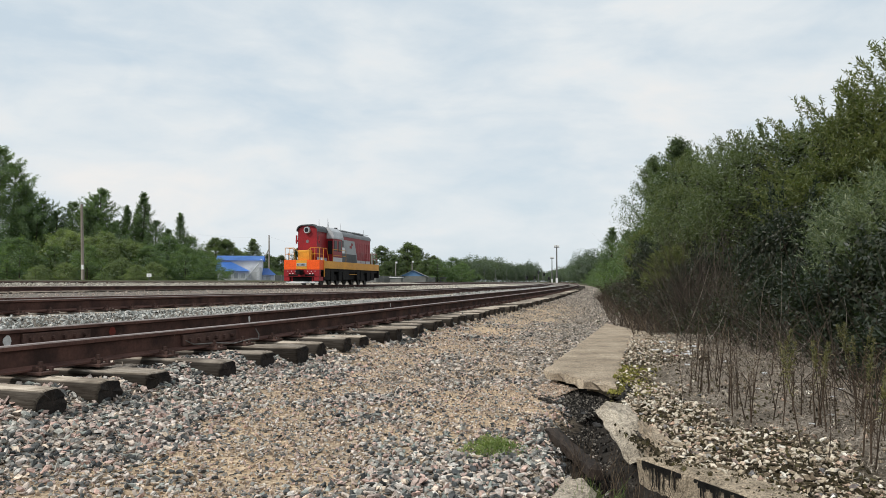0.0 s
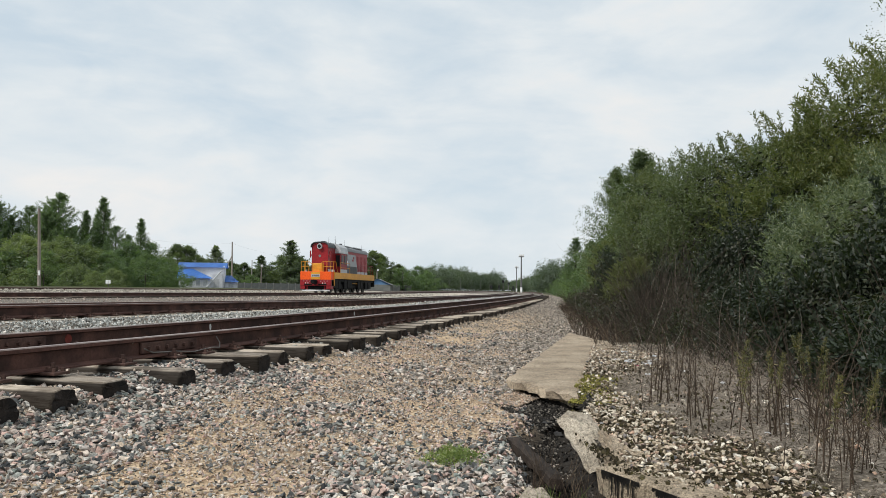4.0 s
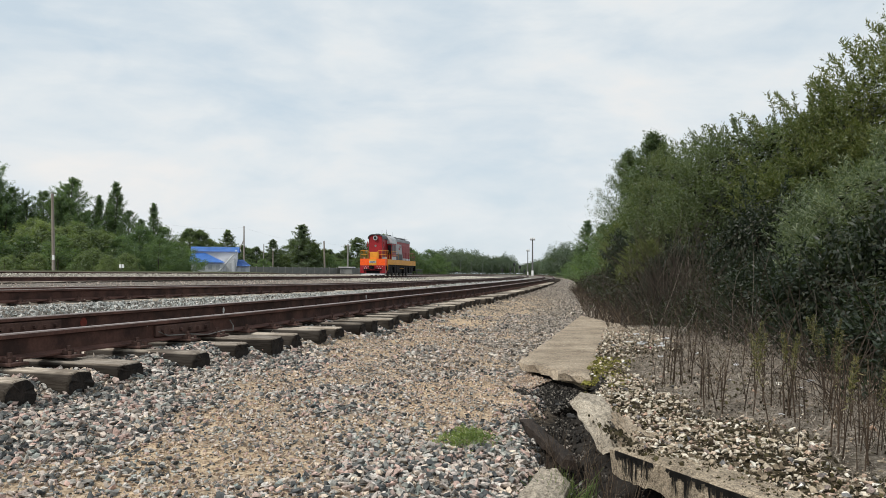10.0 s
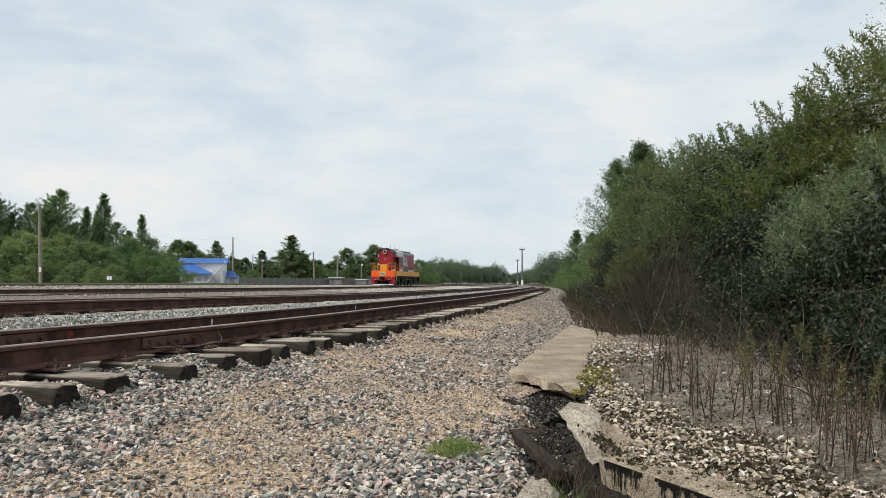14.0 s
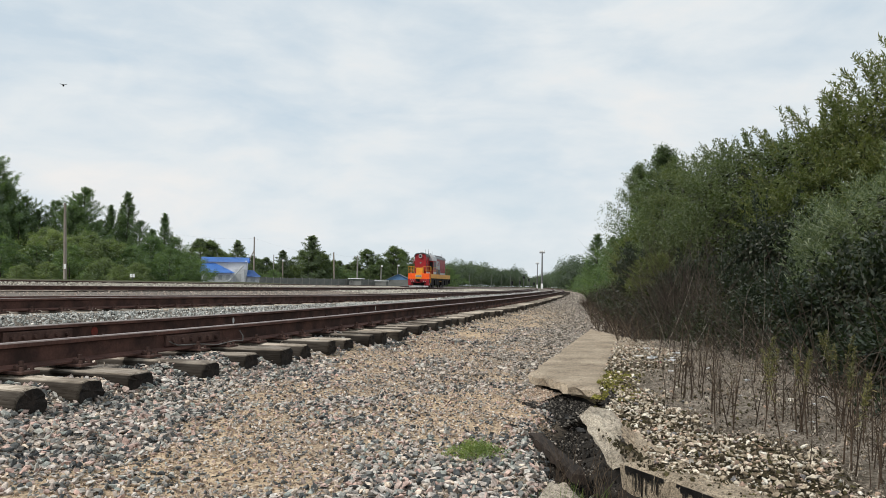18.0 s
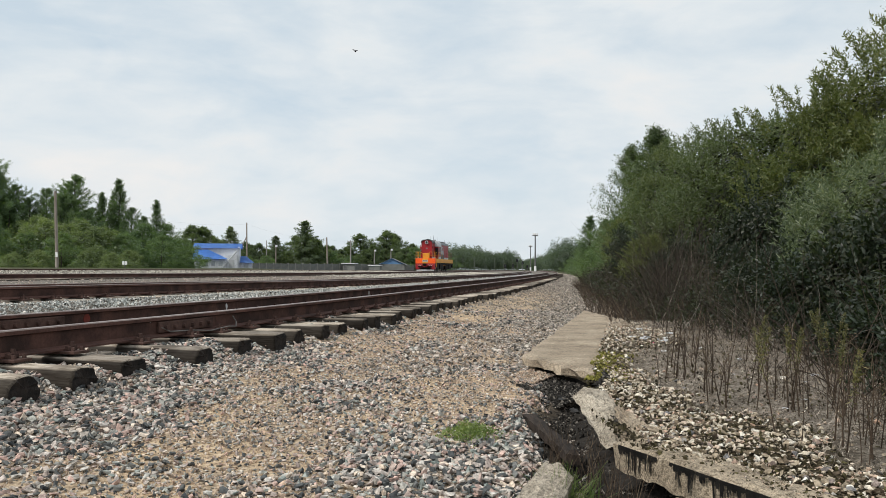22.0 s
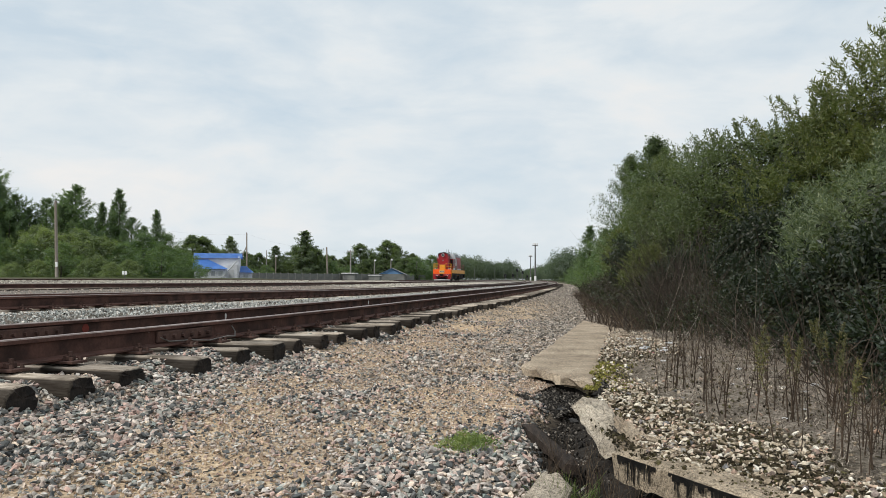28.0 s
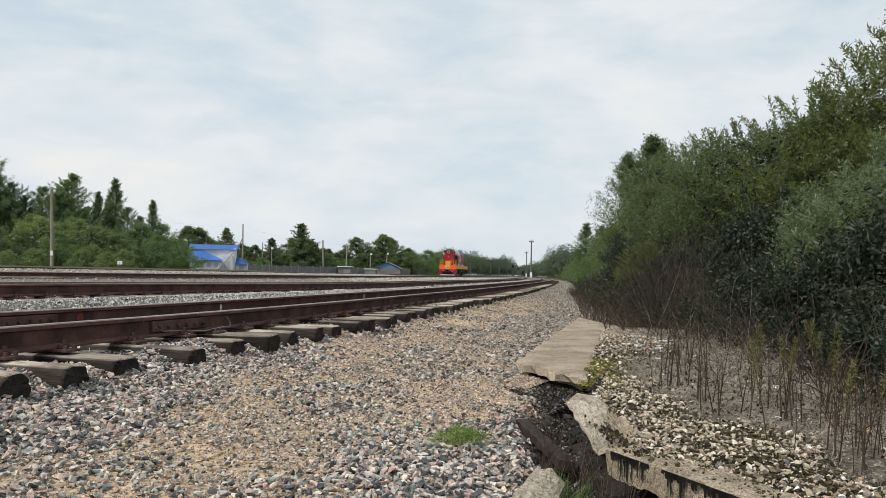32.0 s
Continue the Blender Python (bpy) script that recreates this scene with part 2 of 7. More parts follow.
def ground_earth():
    """Dust and sand between the stones, turf away from the tracks."""
    m, nt, b = material("yard_ground", 0.95, 0, 0.15)
    fine = noise_of(nt, 28, 5, 0.7, None, False)
    col = ramp(nt, fine, [(0.36, (0.050, 0.045, 0.039)), (0.5, (0.15, 0.132, 0.112)), (0.64, (0.32, 0.28, 0.235))])
    sand = ramp(nt, fine, [(0.36, (0.20, 0.14, 0.088)), (0.50, (0.44, 0.325, 0.21)), (0.64, (0.64, 0.50, 0.345))])
    band = nt.nodes.new("ShaderNodeAttribute")
    band.attribute_name = "sand"
    patch = noise_of(nt, 1.9, 5, 0.65, None, False)
    push = nt.nodes.new("ShaderNodeMath")
    push.operation = "MULTIPLY"
    nt.links.new(band.outputs["Fac"], push.inputs[0])
    nt.links.new(ramp(nt, patch, [(0.34, (0.45, 0.45, 0.45)), (0.52, (1, 1, 1))]), push.inputs[1])
    col = mixed(nt, push.outputs[0], col, sand)
    turf_band = nt.nodes.new("ShaderNodeAttribute")
    turf_band.attribute_name = "turf"
    turf = ramp(nt, noise_of(nt, 1.2, 6, 0.7, None, False), [(0.3, (0.035, 0.038, 0.018)), (0.55, (0.06, 0.062, 0.028)), (0.75, (0.11, 0.095, 0.05))])
    col = mixed(nt, turf_band.outputs["Fac"], col, turf)
    # dark soil along the kerb, with the hollow's shade mixed into its colour
    soil_shade = nt.nodes.new("ShaderNodeAttribute")
    soil_shade.attribute_name = "shaded_soil"
    col = mixed(nt, soil_shade.outputs["Fac"], col, ramp(nt, fine, [(0.35, (0.010, 0.009, 0.008)), (0.6, (0.024, 0.020, 0.016)), (0.8, (0.06, 0.05, 0.04))]))
    nt.links.new(col, b.inputs["Base Color"])
    bumped(nt, b, fine, 0.8, 0.02)
    return m


M_GROUND = ground_earth()


def aged_concrete(name, a, b2, dark=0.35, moss=False):
    m, nt, b = material(name, 0.9, 0, 0.2)
    big = noise_of(nt, 2.2, 6, 0.65)
    col = ramp(nt, big, [(0.38, a), (0.62, b2)])
    pits = noise_of(nt, 55, 4, 0.7)
    col = mixed(nt, 1.0, col, ramp(nt, pits, [(0.36, (0.52, 0.50, 0.47)), (0.5, (1, 1, 1)), (0.64, (1.25, 1.22, 1.18))]), "MULTIPLY")
    speck = noise_of(nt, 160, 3, 0.7)
    col = mixed(nt, 1.0, col, ramp(nt, speck, [(0.36, (0.50, 0.47, 0.44)), (0.48, (1, 1, 1)), (0.64, (1.35, 1.32, 1.28))]), "MULTIPLY")
    stain = noise_of(nt, 5.0, 5, 0.7, (1.0, 1.0, 0.25))
    col = mixed(nt, ramp(nt, stain, [(0.56, (0, 0, 0)), (0.72, (dark, dark, dark))]), col, (0.035, 0.032, 0.028))
    if moss:
        green = noise_of(nt, 3.1, 5, 0.7, None, False)
        col = mixed(nt, ramp(nt, green, [(0.58, (0, 0, 0)), (0.7, (0.7, 0.7, 0.7))]), col, (0.11, 0.12, 0.03))
    nt.links.new(col, b.inputs["Base Color"])
    bumped(nt, b, mixed(nt, 0.5, pits, speck), 1.0, 0.014)
    return m


M_CONCRETE = aged_concrete("aged_concrete", (0.25, 0.203, 0.15), (0.42, 0.35, 0.265))
M_CONCRETE_PALE = aged_concrete("pale_concrete", (0.31, 0.27, 0.215), (0.46, 0.41, 0.335), 0.6)
M_CONCRETE_STAINED = aged_concrete("stained_concrete", (0.21, 0.172, 0.125), (0.41, 0.342, 0.255), 0.65)
M_TAR = worn("black_tar", (0.012, 0.011, 0.010), (0.03, 0.027, 0.024), 20, 0.6)


def platform_soil():
    """Grey compacted soil with dead moss, brown moss where the pebbles lie."""
    m, nt, b = material("platform_soil", 0.95, 0, 0.1)
    fine, mid = noise_of(nt, 42, 6, 0.75, None, False), noise_of(nt, 5, 5, 0.7, None, False)
    grey = ramp(nt, fine, [(0.36, (0.060, 0.049, 0.038)), (0.5, (0.215, 0.182, 0.145)), (0.62, (0.42, 0.37, 0.31))])
    grey = mixed(nt, ramp(nt, mid, [(0.45, (0, 0, 0)), (0.65, (0.7, 0.7, 0.7))]), grey, (0.105, 0.088, 0.068))
    brown = ramp(nt, fine, [(0.38, (0.014, 0.010, 0.006)), (0.52, (0.058, 0.045, 0.025)), (0.65, (0.15, 0.12, 0.072))])
    a = nt.nodes.new("ShaderNodeAttribute")
    a.attribute_name = "pebbly"
    nt.links.new(mixed(nt, a.outputs["Fac"], grey, brown), b.inputs["Base Color"])
    bumped(nt, b, fine, 1.0, 0.02)
    return m


M_SOIL = platform_soil()
# dark earth, blackened further for the shade under kerb and slab
M_SOIL_SHADED = worn("dark_shaded_soil", (0.012, 0.010, 0.008), (0.030, 0.025, 0.020), 9, 0.95, 0, 60, 1.0)
M_PLANK = worn("rotten_plank_wood", (0.016, 0.011, 0.008), (0.042, 0.029, 0.021), 3, 0.9, 0, 24, 0.8, (6, 1, 6))
M_MOSS = stones("yellow_green_moss", [(0.0, (0.10, 0.095, 0.020)), (0.6, (0.20, 0.185, 0.038)), (1.0, (0.30, 0.27, 0.07))], 60)
M_MOSS_DARK = stones("brown_moss", [(0.0, (0.020, 0.016, 0.008)), (0.6, (0.046, 0.037, 0.017)), (1.0, (0.085, 0.075, 0.030))], 60)
M_STALK = stones("dry_weed_stalk", [(0.0, (0.026, 0.018, 0.012)), (0.6, (0.058, 0.040, 0.027)), (1.0, (0.14, 0.105, 0.07))], 90)
M_TWIG = stones("bare_twig", [(0.0, (0.025, 0.019, 0.015)), (0.7, (0.06, 0.045, 0.034)), (0.96, (0.10, 0.08, 0.062)), (1.0, (0.20, 0.17, 0.14))], 40)
M_TWIG_PALE = stones("dead_branch", [(0.0, (0.10, 0.085, 0.07)), (0.7, (0.19, 0.165, 0.14)), (1.0, (0.32, 0.29, 0.25))], 40)
M_BARK = worn("bark", (0.05, 0.04, 0.032), (0.12, 0.10, 0.085), 5, 0.95, 0, 40, 0.8, (1, 1, 0.3))
M_BIRCH = worn("birch_bark", (0.42, 0.40, 0.37), (0.08, 0.075, 0.07), 4, 0.9, 0, 30, 0.4, (1, 1, 3.0), (0.5, 0.6))
GREEN = (0.9, 1.0, 0.35)
M_LEAF_SHRUB = leaf("shrub_leaf", [(0.0, (0.082, 0.108, 0.054)), (0.5, (0.112, 0.145, 0.072)), (0.85, (0.145, 0.178, 0.09)), (1.0, (0.19, 0.215, 0.12))], GREEN, 0.35, 0.45)
M_LEAF_WILLOW = leaf("willow_leaf", [(0.0, (0.072, 0.10, 0.058)), (0.5, (0.115, 0.152, 0.092)), (0.85, (0.18, 0.215, 0.14)), (1.0, (0.27, 0.30, 0.21))], GREEN)
M_LEAF_OLIVE = leaf("olive_leaf", [(0.0, (0.11, 0.135, 0.054)), (0.5, (0.155, 0.182, 0.07)), (0.85, (0.195, 0.212, 0.085)), (1.0, (0.25, 0.24, 0.105))], GREEN, 0.35, 0.45)
# darker shrub leaf: shade within and under the scrub put into its colour
M_LEAF_SHADED = leaf("shaded_leaf", [(0.0, (0.014, 0.018, 0.009)), (0.6, (0.030, 0.038, 0.017)), (1.0, (0.055, 0.060, 0.028))], GREEN)
M_LEAF_BIRCH = leaf("birch_leaf", [(0.0, (0.095, 0.132, 0.066)), (0.5, (0.13, 0.172, 0.082)), (1.0, (0.17, 0.21, 0.10))], GREEN, 0.2, 0.45)
M_LEAF_DARK = leaf("dark_shrub_leaf", [(0.0, (0.016, 0.026, 0.016)), (0.6, (0.029, 0.043, 0.027)), (0.93, (0.045, 0.062, 0.040)), (1.0, (0.08, 0.10, 0.065))], GREEN)
M_LEAF_TREE = leaf("tree_leaf", [(0.0, (0.115, 0.178, 0.108)), (0.5, (0.15, 0.22, 0.132)), (1.0, (0.195, 0.26, 0.155))], GREEN, 0.12, 0.6)
M_LEAF_PALE = leaf("pale_willow_leaf", [(0.0, (0.14, 0.185, 0.105)), (0.5, (0.19, 0.24, 0.14)), (1.0, (0.27, 0.315, 0.195))], GREEN, 0.2, 0.55)
# distance haze is put into the colour of these two leaves
M_LEAF_BACK = leaf("hazy_tree_leaf", [(0.0, (0.125, 0.165, 0.11)), (0.5, (0.15, 0.195, 0.128)), (1.0, (0.185, 0.23, 0.15))], GREEN, 0.08, 0.6)
M_LEAF_FAR = leaf("far_wood_leaf", [(0.0, (0.095, 0.130, 0.105)), (0.5, (0.11, 0.148, 0.115)), (1.0, (0.135, 0.17, 0.125))], GREEN, 0.02, 0.5)
M_WEED = leaf("weed_green", [(0.0, (0.085, 0.090, 0.042)), (0.5, (0.145, 0.142, 0.066)), (0.75, (0.20, 0.178, 0.09)), (1.0, (0.25, 0.205, 0.12))], GREEN, 2.0)
M_GRASS = leaf("grass_blade", [(0.0, (0.065, 0.115, 0.024)), (0.6, (0.12, 0.18, 0.045)), (1.0, (0.20, 0.24, 0.075))], GREEN, 2.0)
M_HERB = leaf("fresh_herb", [(0.0, (0.13, 0.19, 0.055)), (0.6, (0.20, 0.27, 0.09)), (1.0, (0.30, 0.34, 0.14))], GREEN, 2.0)
M_RED = worn("locomotive_red", (0.30, 0.014, 0.020), (0.23, 0.014, 0.018), 0.8, 0.45, 0, 18, 0.04)
M_ORANGE = worn("signal_orange", (0.92, 0.115, 0.010), (0.84, 0.10, 0.010), 0.8, 0.5, 0, 18, 0.04)
M_YELLOW = worn("walkway_yellow", (0.72, 0.33, 0.03), (0.58, 0.27, 0.035), 0.9, 0.5, 0, 18, 0.04)
M_GREY = worn("locomotive_grey", (0.20, 0.21, 0.215), (0.15, 0.16, 0.165), 0.8, 0.5, 0, 18, 0.04)
M_LGREY = worn("pale_grey_paint", (0.52, 0.53, 0.54), (0.44, 0.45, 0.46), 0.8, 0.5, 0, 18, 0.04)
M_MGREY = worn("side_panel_grey", (0.36, 0.37, 0.38), (0.30, 0.31, 0.32), 0.8, 0.5, 0, 18, 0.04)
M_DGREY = worn("roof_dark_grey", (0.055, 0.06, 0.062), (0.09, 0.095, 0.10), 0.8, 0.55, 0, 18, 0.05)
M_BLACK = worn("running_gear_black", (0.006, 0.006, 0.007), (0.016, 0.014, 0.013), 2.5, 0.7, 0, 25, 0.15, None, (0.38, 0.62), 0.12)
M_STEEL = worn("wheel_steel", (0.05, 0.045, 0.04), (0.03, 0.026, 0.022), 3, 0.45, 0.5)
M_WHITE = worn("white_enamel", (0.78, 0.78, 0.77), (0.70, 0.70, 0.68), 1.5, 0.5, 0, 18, 0.03)


def glass(name, tint, rough=0.06):
    m, nt, b = material(name, rough, 0, 0.25)
    b.inputs["Base Color"].default_value = rgb(tint)
    return m


M_GLASS = glass("dark_cab_glass", (0.012, 0.014, 0.016), 0.35)
M_ROOF_BLUE = worn("blue_sheet_roof", (0.09, 0.245, 0.62), (0.11, 0.28, 0.68), 0.4, 0.45, 0, 9, 0.06)
M_WALL_WHITE = worn("whitewashed_wall", (0.66, 0.67, 0.70), (0.56, 0.57, 0.60), 0.6, 0.85, 0, 9, 0.1)
M_WALL_BLUE = worn("blue_plank_wall", (0.10, 0.20, 0.36), (0.13, 0.24, 0.40), 0.7, 0.8, 0, 9, 0.1)
M_SLATE = worn("grey_slate_roof", (0.34, 0.36, 0.38), (0.44, 0.46, 0.48), 0.6, 0.85, 0, 8, 0.2)
M_FENCE = worn("grey_concrete_fence", (0.145, 0.15, 0.14), (0.20, 0.20, 0.188), 0.5, 0.9, 0, 8, 0.1)
M_POLE_WOOD = worn("grey_pole_wood", (0.24, 0.20, 0.165), (0.33, 0.29, 0.25), 2.0, 0.9, 0, 20, 0.3, (1, 1, 0.1))
M_POLE_CONCRETE = worn("pole_concrete", (0.25, 0.235, 0.215), (0.32, 0.305, 0.28), 1.2, 0.9, 0, 20, 0.15)
M_MAST = worn("mast_steel", (0.10, 0.10, 0.10), (0.17, 0.165, 0.16), 2, 0.6, 0.2)
M_PLASTIC = worn("white_plastic_litter", (0.80, 0.80, 0.80), (0.70, 0.71, 0.73), 9, 0.4)
M_PINK = worn("pink_plastic_litter", (0.62, 0.10, 0.22), (0.50, 0.07, 0.16), 9, 0.45)


# ---------------------------------------------------------------- mesh helpers
def fast_mesh(name, verts, faces):
    """A mesh from arrays: faces all with the same number of corners."""
    verts, faces = np.asarray(verts, np.float32), np.asarray(faces, np.int32)
    me = bpy.data.meshes.new(name)
    k = faces.shape[1]
    me.vertices.add(len(verts))
    me.vertices.foreach_set("co", verts.ravel())
    me.loops.add(faces.size)
    me.loops.foreach_set("vertex_index", faces.ravel())
    me.polygons.add(len(faces))
    me.polygons.foreach_set("loop_start", np.arange(0, faces.size, k, dtype=np.int32))
    me.polygons.foreach_set("loop_total", np.full(len(faces), k, np.int32))
    me.update(calc_edges=True)
    me.shade_flat()
    return me


def linked(name, me, mat, parent=None, label=""):
    if mat and not me.materials:
        me.materials.append(mat)
    ob = new(name, me)
    if parent:
        ob.parent = parent
    if label:
        tagged(ob, label)
    return ob


def part(name, bm, mat, parent=None, label="", smooth=False):
    me = bpy.data.meshes.new(name)
    bmesh.ops.recalc_face_normals(bm, faces=bm.faces)
    bm.to_mesh(me)
    bm.free()
    if smooth:
        me.shade_smooth()
    return linked(name, me, mat, parent, label)


def empty(name, m, label="", category="", group="", kind=""):
    ob = new(name)
    ob.matrix_basis = m
    ob.empty_display_size = 0.1
    return tagged(ob, label, category, group, kind)


def add_box(bm, x0, x1, y0, y1, z0, z1, bevel=0.0, m=None):
    r = bmesh.ops.create_cube(bm, size=1.0)
    vs = r["verts"]
    for v in vs:
        v.co = Vector(((x0 + x1) / 2 + v.co.x * (x1 - x0), (y0 + y1) / 2 + v.co.y * (y1 - y0), (z0 + z1) / 2 + v.co.z * (z1 - z0)))
    if m is not None:
        bmesh.ops.transform(bm, matrix=m, verts=vs)
    if bevel:
        es = {e for v in vs for e in v.link_edges}
        bmesh.ops.bevel(bm, geom=list(es), offset=bevel, segments=2, affect="EDGES", profile=0.6)
    return vs


def add_tube(bm, a, b, r0, r1=None, seg=10, caps=True):
    a, b = Vector(a), Vector(b)
    r1 = r0 if r1 is None else r1
    d = b - a
    m = Matrix.Translation((a + b) / 2) @ d.to_track_quat("Z", "Y").to_matrix().to_4x4()
    return bmesh.ops.create_cone(bm, cap_ends=caps, segments=seg, radius1=r0, radius2=r1, depth=d.length, matrix=m)["verts"]


def box(x0, x1, y0, y1, z0, z1, bevel=0.0, m=None):
    bm = bmesh.new()
    add_box(bm, x0, x1, y0, y1, z0, z1, bevel, m)
    return bm


def tube(a, b, r0, r1=None, seg=10):
    bm = bmesh.new()
    add_tube(bm, a, b, r0, r1, seg)
    return bm


def tubes(points, radius, seg=6):
    bm = bmesh.new()
    for a, b in zip(points[:-1], points[1:]):
        add_tube(bm, a, b, radius, seg=seg)
    return bm


def prism(profile, y0, y1):
    """A profile in x, z drawn along y."""
    bm = bmesh.new()
    a = [bm.verts.new((x, y0, z)) for x, z in profile]
    b = [bm.verts.new((x, y1, z)) for x, z in profile]
    bm.faces.new(a)
    bm.faces.new(b[::-1])
    n = len(profile)
    for i in range(n):
        bm.faces.new((a[i], b[i], b[(i + 1) % n], a[(i + 1) % n]))
    return bm


# ---------------------------------------------------------------- plan of the yard
def smooth_curve(knots):
    ys, xs = np.array([k[0] for k in knots], float), np.array([k[1] for k in knots], float)
    grad = np.gradient(xs, ys)

    def at(y):
        y = np.asarray(y, float)
        i = np.clip(np.searchsorted(ys, y) - 1, 0, len(ys) - 2)
        h = ys[i + 1] - ys[i]
        t = (y - ys[i]) / h
        c = (2 * t**3 - 3 * t**2 + 1) * xs[i] + (t**3 - 2 * t**2 + t) * h * grad[i] + (-2 * t**3 + 3 * t**2) * xs[i + 1] + (t**3 - t**2) * h * grad[i + 1]
        return np.where(t < 0, xs[0] + grad[0] * (y - ys[0]), np.where(t > 1, xs[-1] + grad[-1] * (y - ys[-1]), c))

    return at


GAUGE = 1.44
C1 = smooth_curve([(-12, -6.75), (0, -5.05), (5, -4.34), (8, -3.92), (11.3, -3.58), (14.6, -3.33), (20, -2.86), (34, -1.92), (60, -0.6), (88, 0.4), (130, 0.9), (200, 0.2), (320, -3.5)])
C2 = smooth_curve([(-12, -11.5), (0, -9.6), (5, -8.9), (10.8, -8.2), (26, -7.2), (50, -5.9), (80, -4.1), (130, -3.6), (200, -4.6), (320, -8.4)])
C3 = smooth_curve([(-30, -23.85), (0, -22.5), (60, -19.8), (140, -16.2), (220, -14.0), (320, -14.6)])
C4 = smooth_curve([(-30, -29.9), (0, -28.5), (60, -25.8), (140, -22.2), (220, -19.8), (320, -20.4)])
L1 = smooth_curve([(-12, 0), (30, 0), (90, 0.02), (320, 0.06)])
L2 = smooth_curve([(-12, 0.18), (11, 0.16), (26, 0.06), (50, 0.02), (90, 0.02), (320, 0.06)])
L3 = smooth_curve([(-30, 0.26), (24, 0.21), (60, 0.13), (140, 0.13), (320, 0.14)])
L4 = smooth_curve([(-30, 0.44), (40, 0.40), (80, 0.34), (140, 0.26), (320, 0.22)])
TRACKS = ((C1, L1), (C2, L2), (C3, L3), (C4, L4))


def edge_x(y):
    """The line of the old platform's edge."""
    return -0.23 + 0.125 * (np.asarray(y, float) - 6.8)


def kerb_x(y):
    """The broken front of the platform."""
    return np.interp(y, [1.0, 1.9, 2.71, 3.02, 3.30, 3.64, 4.3, 4.9, 5.6, 6.0, 13.3, 15.2], [1.88, 1.36, 0.89, 0.71, 0.56, 0.36, 0.30, 0.24, 0.27, 0.36, 1.08, 1.25])


def gutter(x, y):
    """1 in the washed-out hollow along the broken kerb, 0 away from it."""
    d = x - kerb_x(y)
    return np.clip((d + 0.42) / 0.16, 0, 1) * np.clip((0.5 - d) / 0.1, 0, 1) * np.clip((y - 2.2) / 0.5, 0, 1) * np.clip((6.9 - y) / 0.6, 0, 1)


def ground_z(x, y):
    x, y = np.asarray(x, float), np.asarray(y, float)
    v = x - C1(y)
    # shoulder of the first track, falling to the gutter along the platform
    z = np.interp(v, [0, 0.5, 1.15, 1.5, 2.0, 2.9, 3.6, 4.4, 6.0, 9.0, 14.0], [-0.265, -0.260, -0.268, -0.375, -0.42, -0.47, -0.50, -0.56, -0.72, -0.85, -0.70])
    far = np.clip((y - 14) / 30, 0, 1)
    z = np.where(v > 1.45, z * (1 - far) + np.interp(v, [0, 1.45, 3.0, 5.0, 9.0], [-0.30, -0.36, -0.52, -0.70, -0.60]) * far, z)
    z = z - 0.10 * gutter(x, y)
    prev_c, prev_l = C1(y), L1(y) - 0.30
    for c, level in TRACKS[1:]:
        cc, ll = c(y), level(y) - (0.13 if c is C4 else 0.25)
        right, left = prev_c - 1.45, cc + 1.5
        t = np.clip((right - x) / np.maximum(right - left, 0.1), 0, 1)
        between = prev_l * (1 - t) + ll * t - (0.0 if c is C4 else 0.10) * np.sin(np.pi * t)
        z = np.where(x < prev_c - 1.45, np.where(x > cc + 1.5, between, ll), z)
        prev_c, prev_l = cc, ll
    out = np.clip((prev_c - 2.2 - x) / 8.0, 0, 1)
    z = np.where(x < prev_c - 2.2, prev_l * (1 - out) + np.interp(y, [90, 112], [0.50, 0.05]) * out, z)
    return z


def sandy(x, y):
    """1 where the fine tan sand shows between the stones, 0 in clean ballast."""
    v = x - C1(y)
    band = np.exp(-(((v - np.interp(y, [2, 4, 6, 9, 15], [3.35, 2.95, 2.6, 2.35, 2.1])) / np.interp(y, [3, 8, 15], [0.75, 0.85, 0.8])) ** 2))
    patch = 0.5 + 0.32 * np.sin(4.3 * x + 1.9 * y + 0.6) + 0.3 * np.sin(2.1 * y - 3.0 * x + 1.3) + 0.22 * np.sin(8.1 * x - 5.7 * y)
    by_slab = 1.3 * np.exp(-(((x + 0.45) / 0.42) ** 2) - ((y - 6.2) / 1.2) ** 2)
    return np.clip(band * (0.35 + 1.1 * patch) + by_slab, 0, 1) * np.clip((40 - y) / 20, 0, 1)


def lumps(x, y):
    """Small unevenness of loose ground, in metres."""
    return 0.012 * np.sin(3.1 * x + 1.7 * y) + 0.010 * np.sin(5.3 * x - 4.1 * y + 1.0) + 0.008 * np.sin(9.7 * y + 2.3 * x) + 0.006 * np.sin(13.0 * x + 7.0 * y)


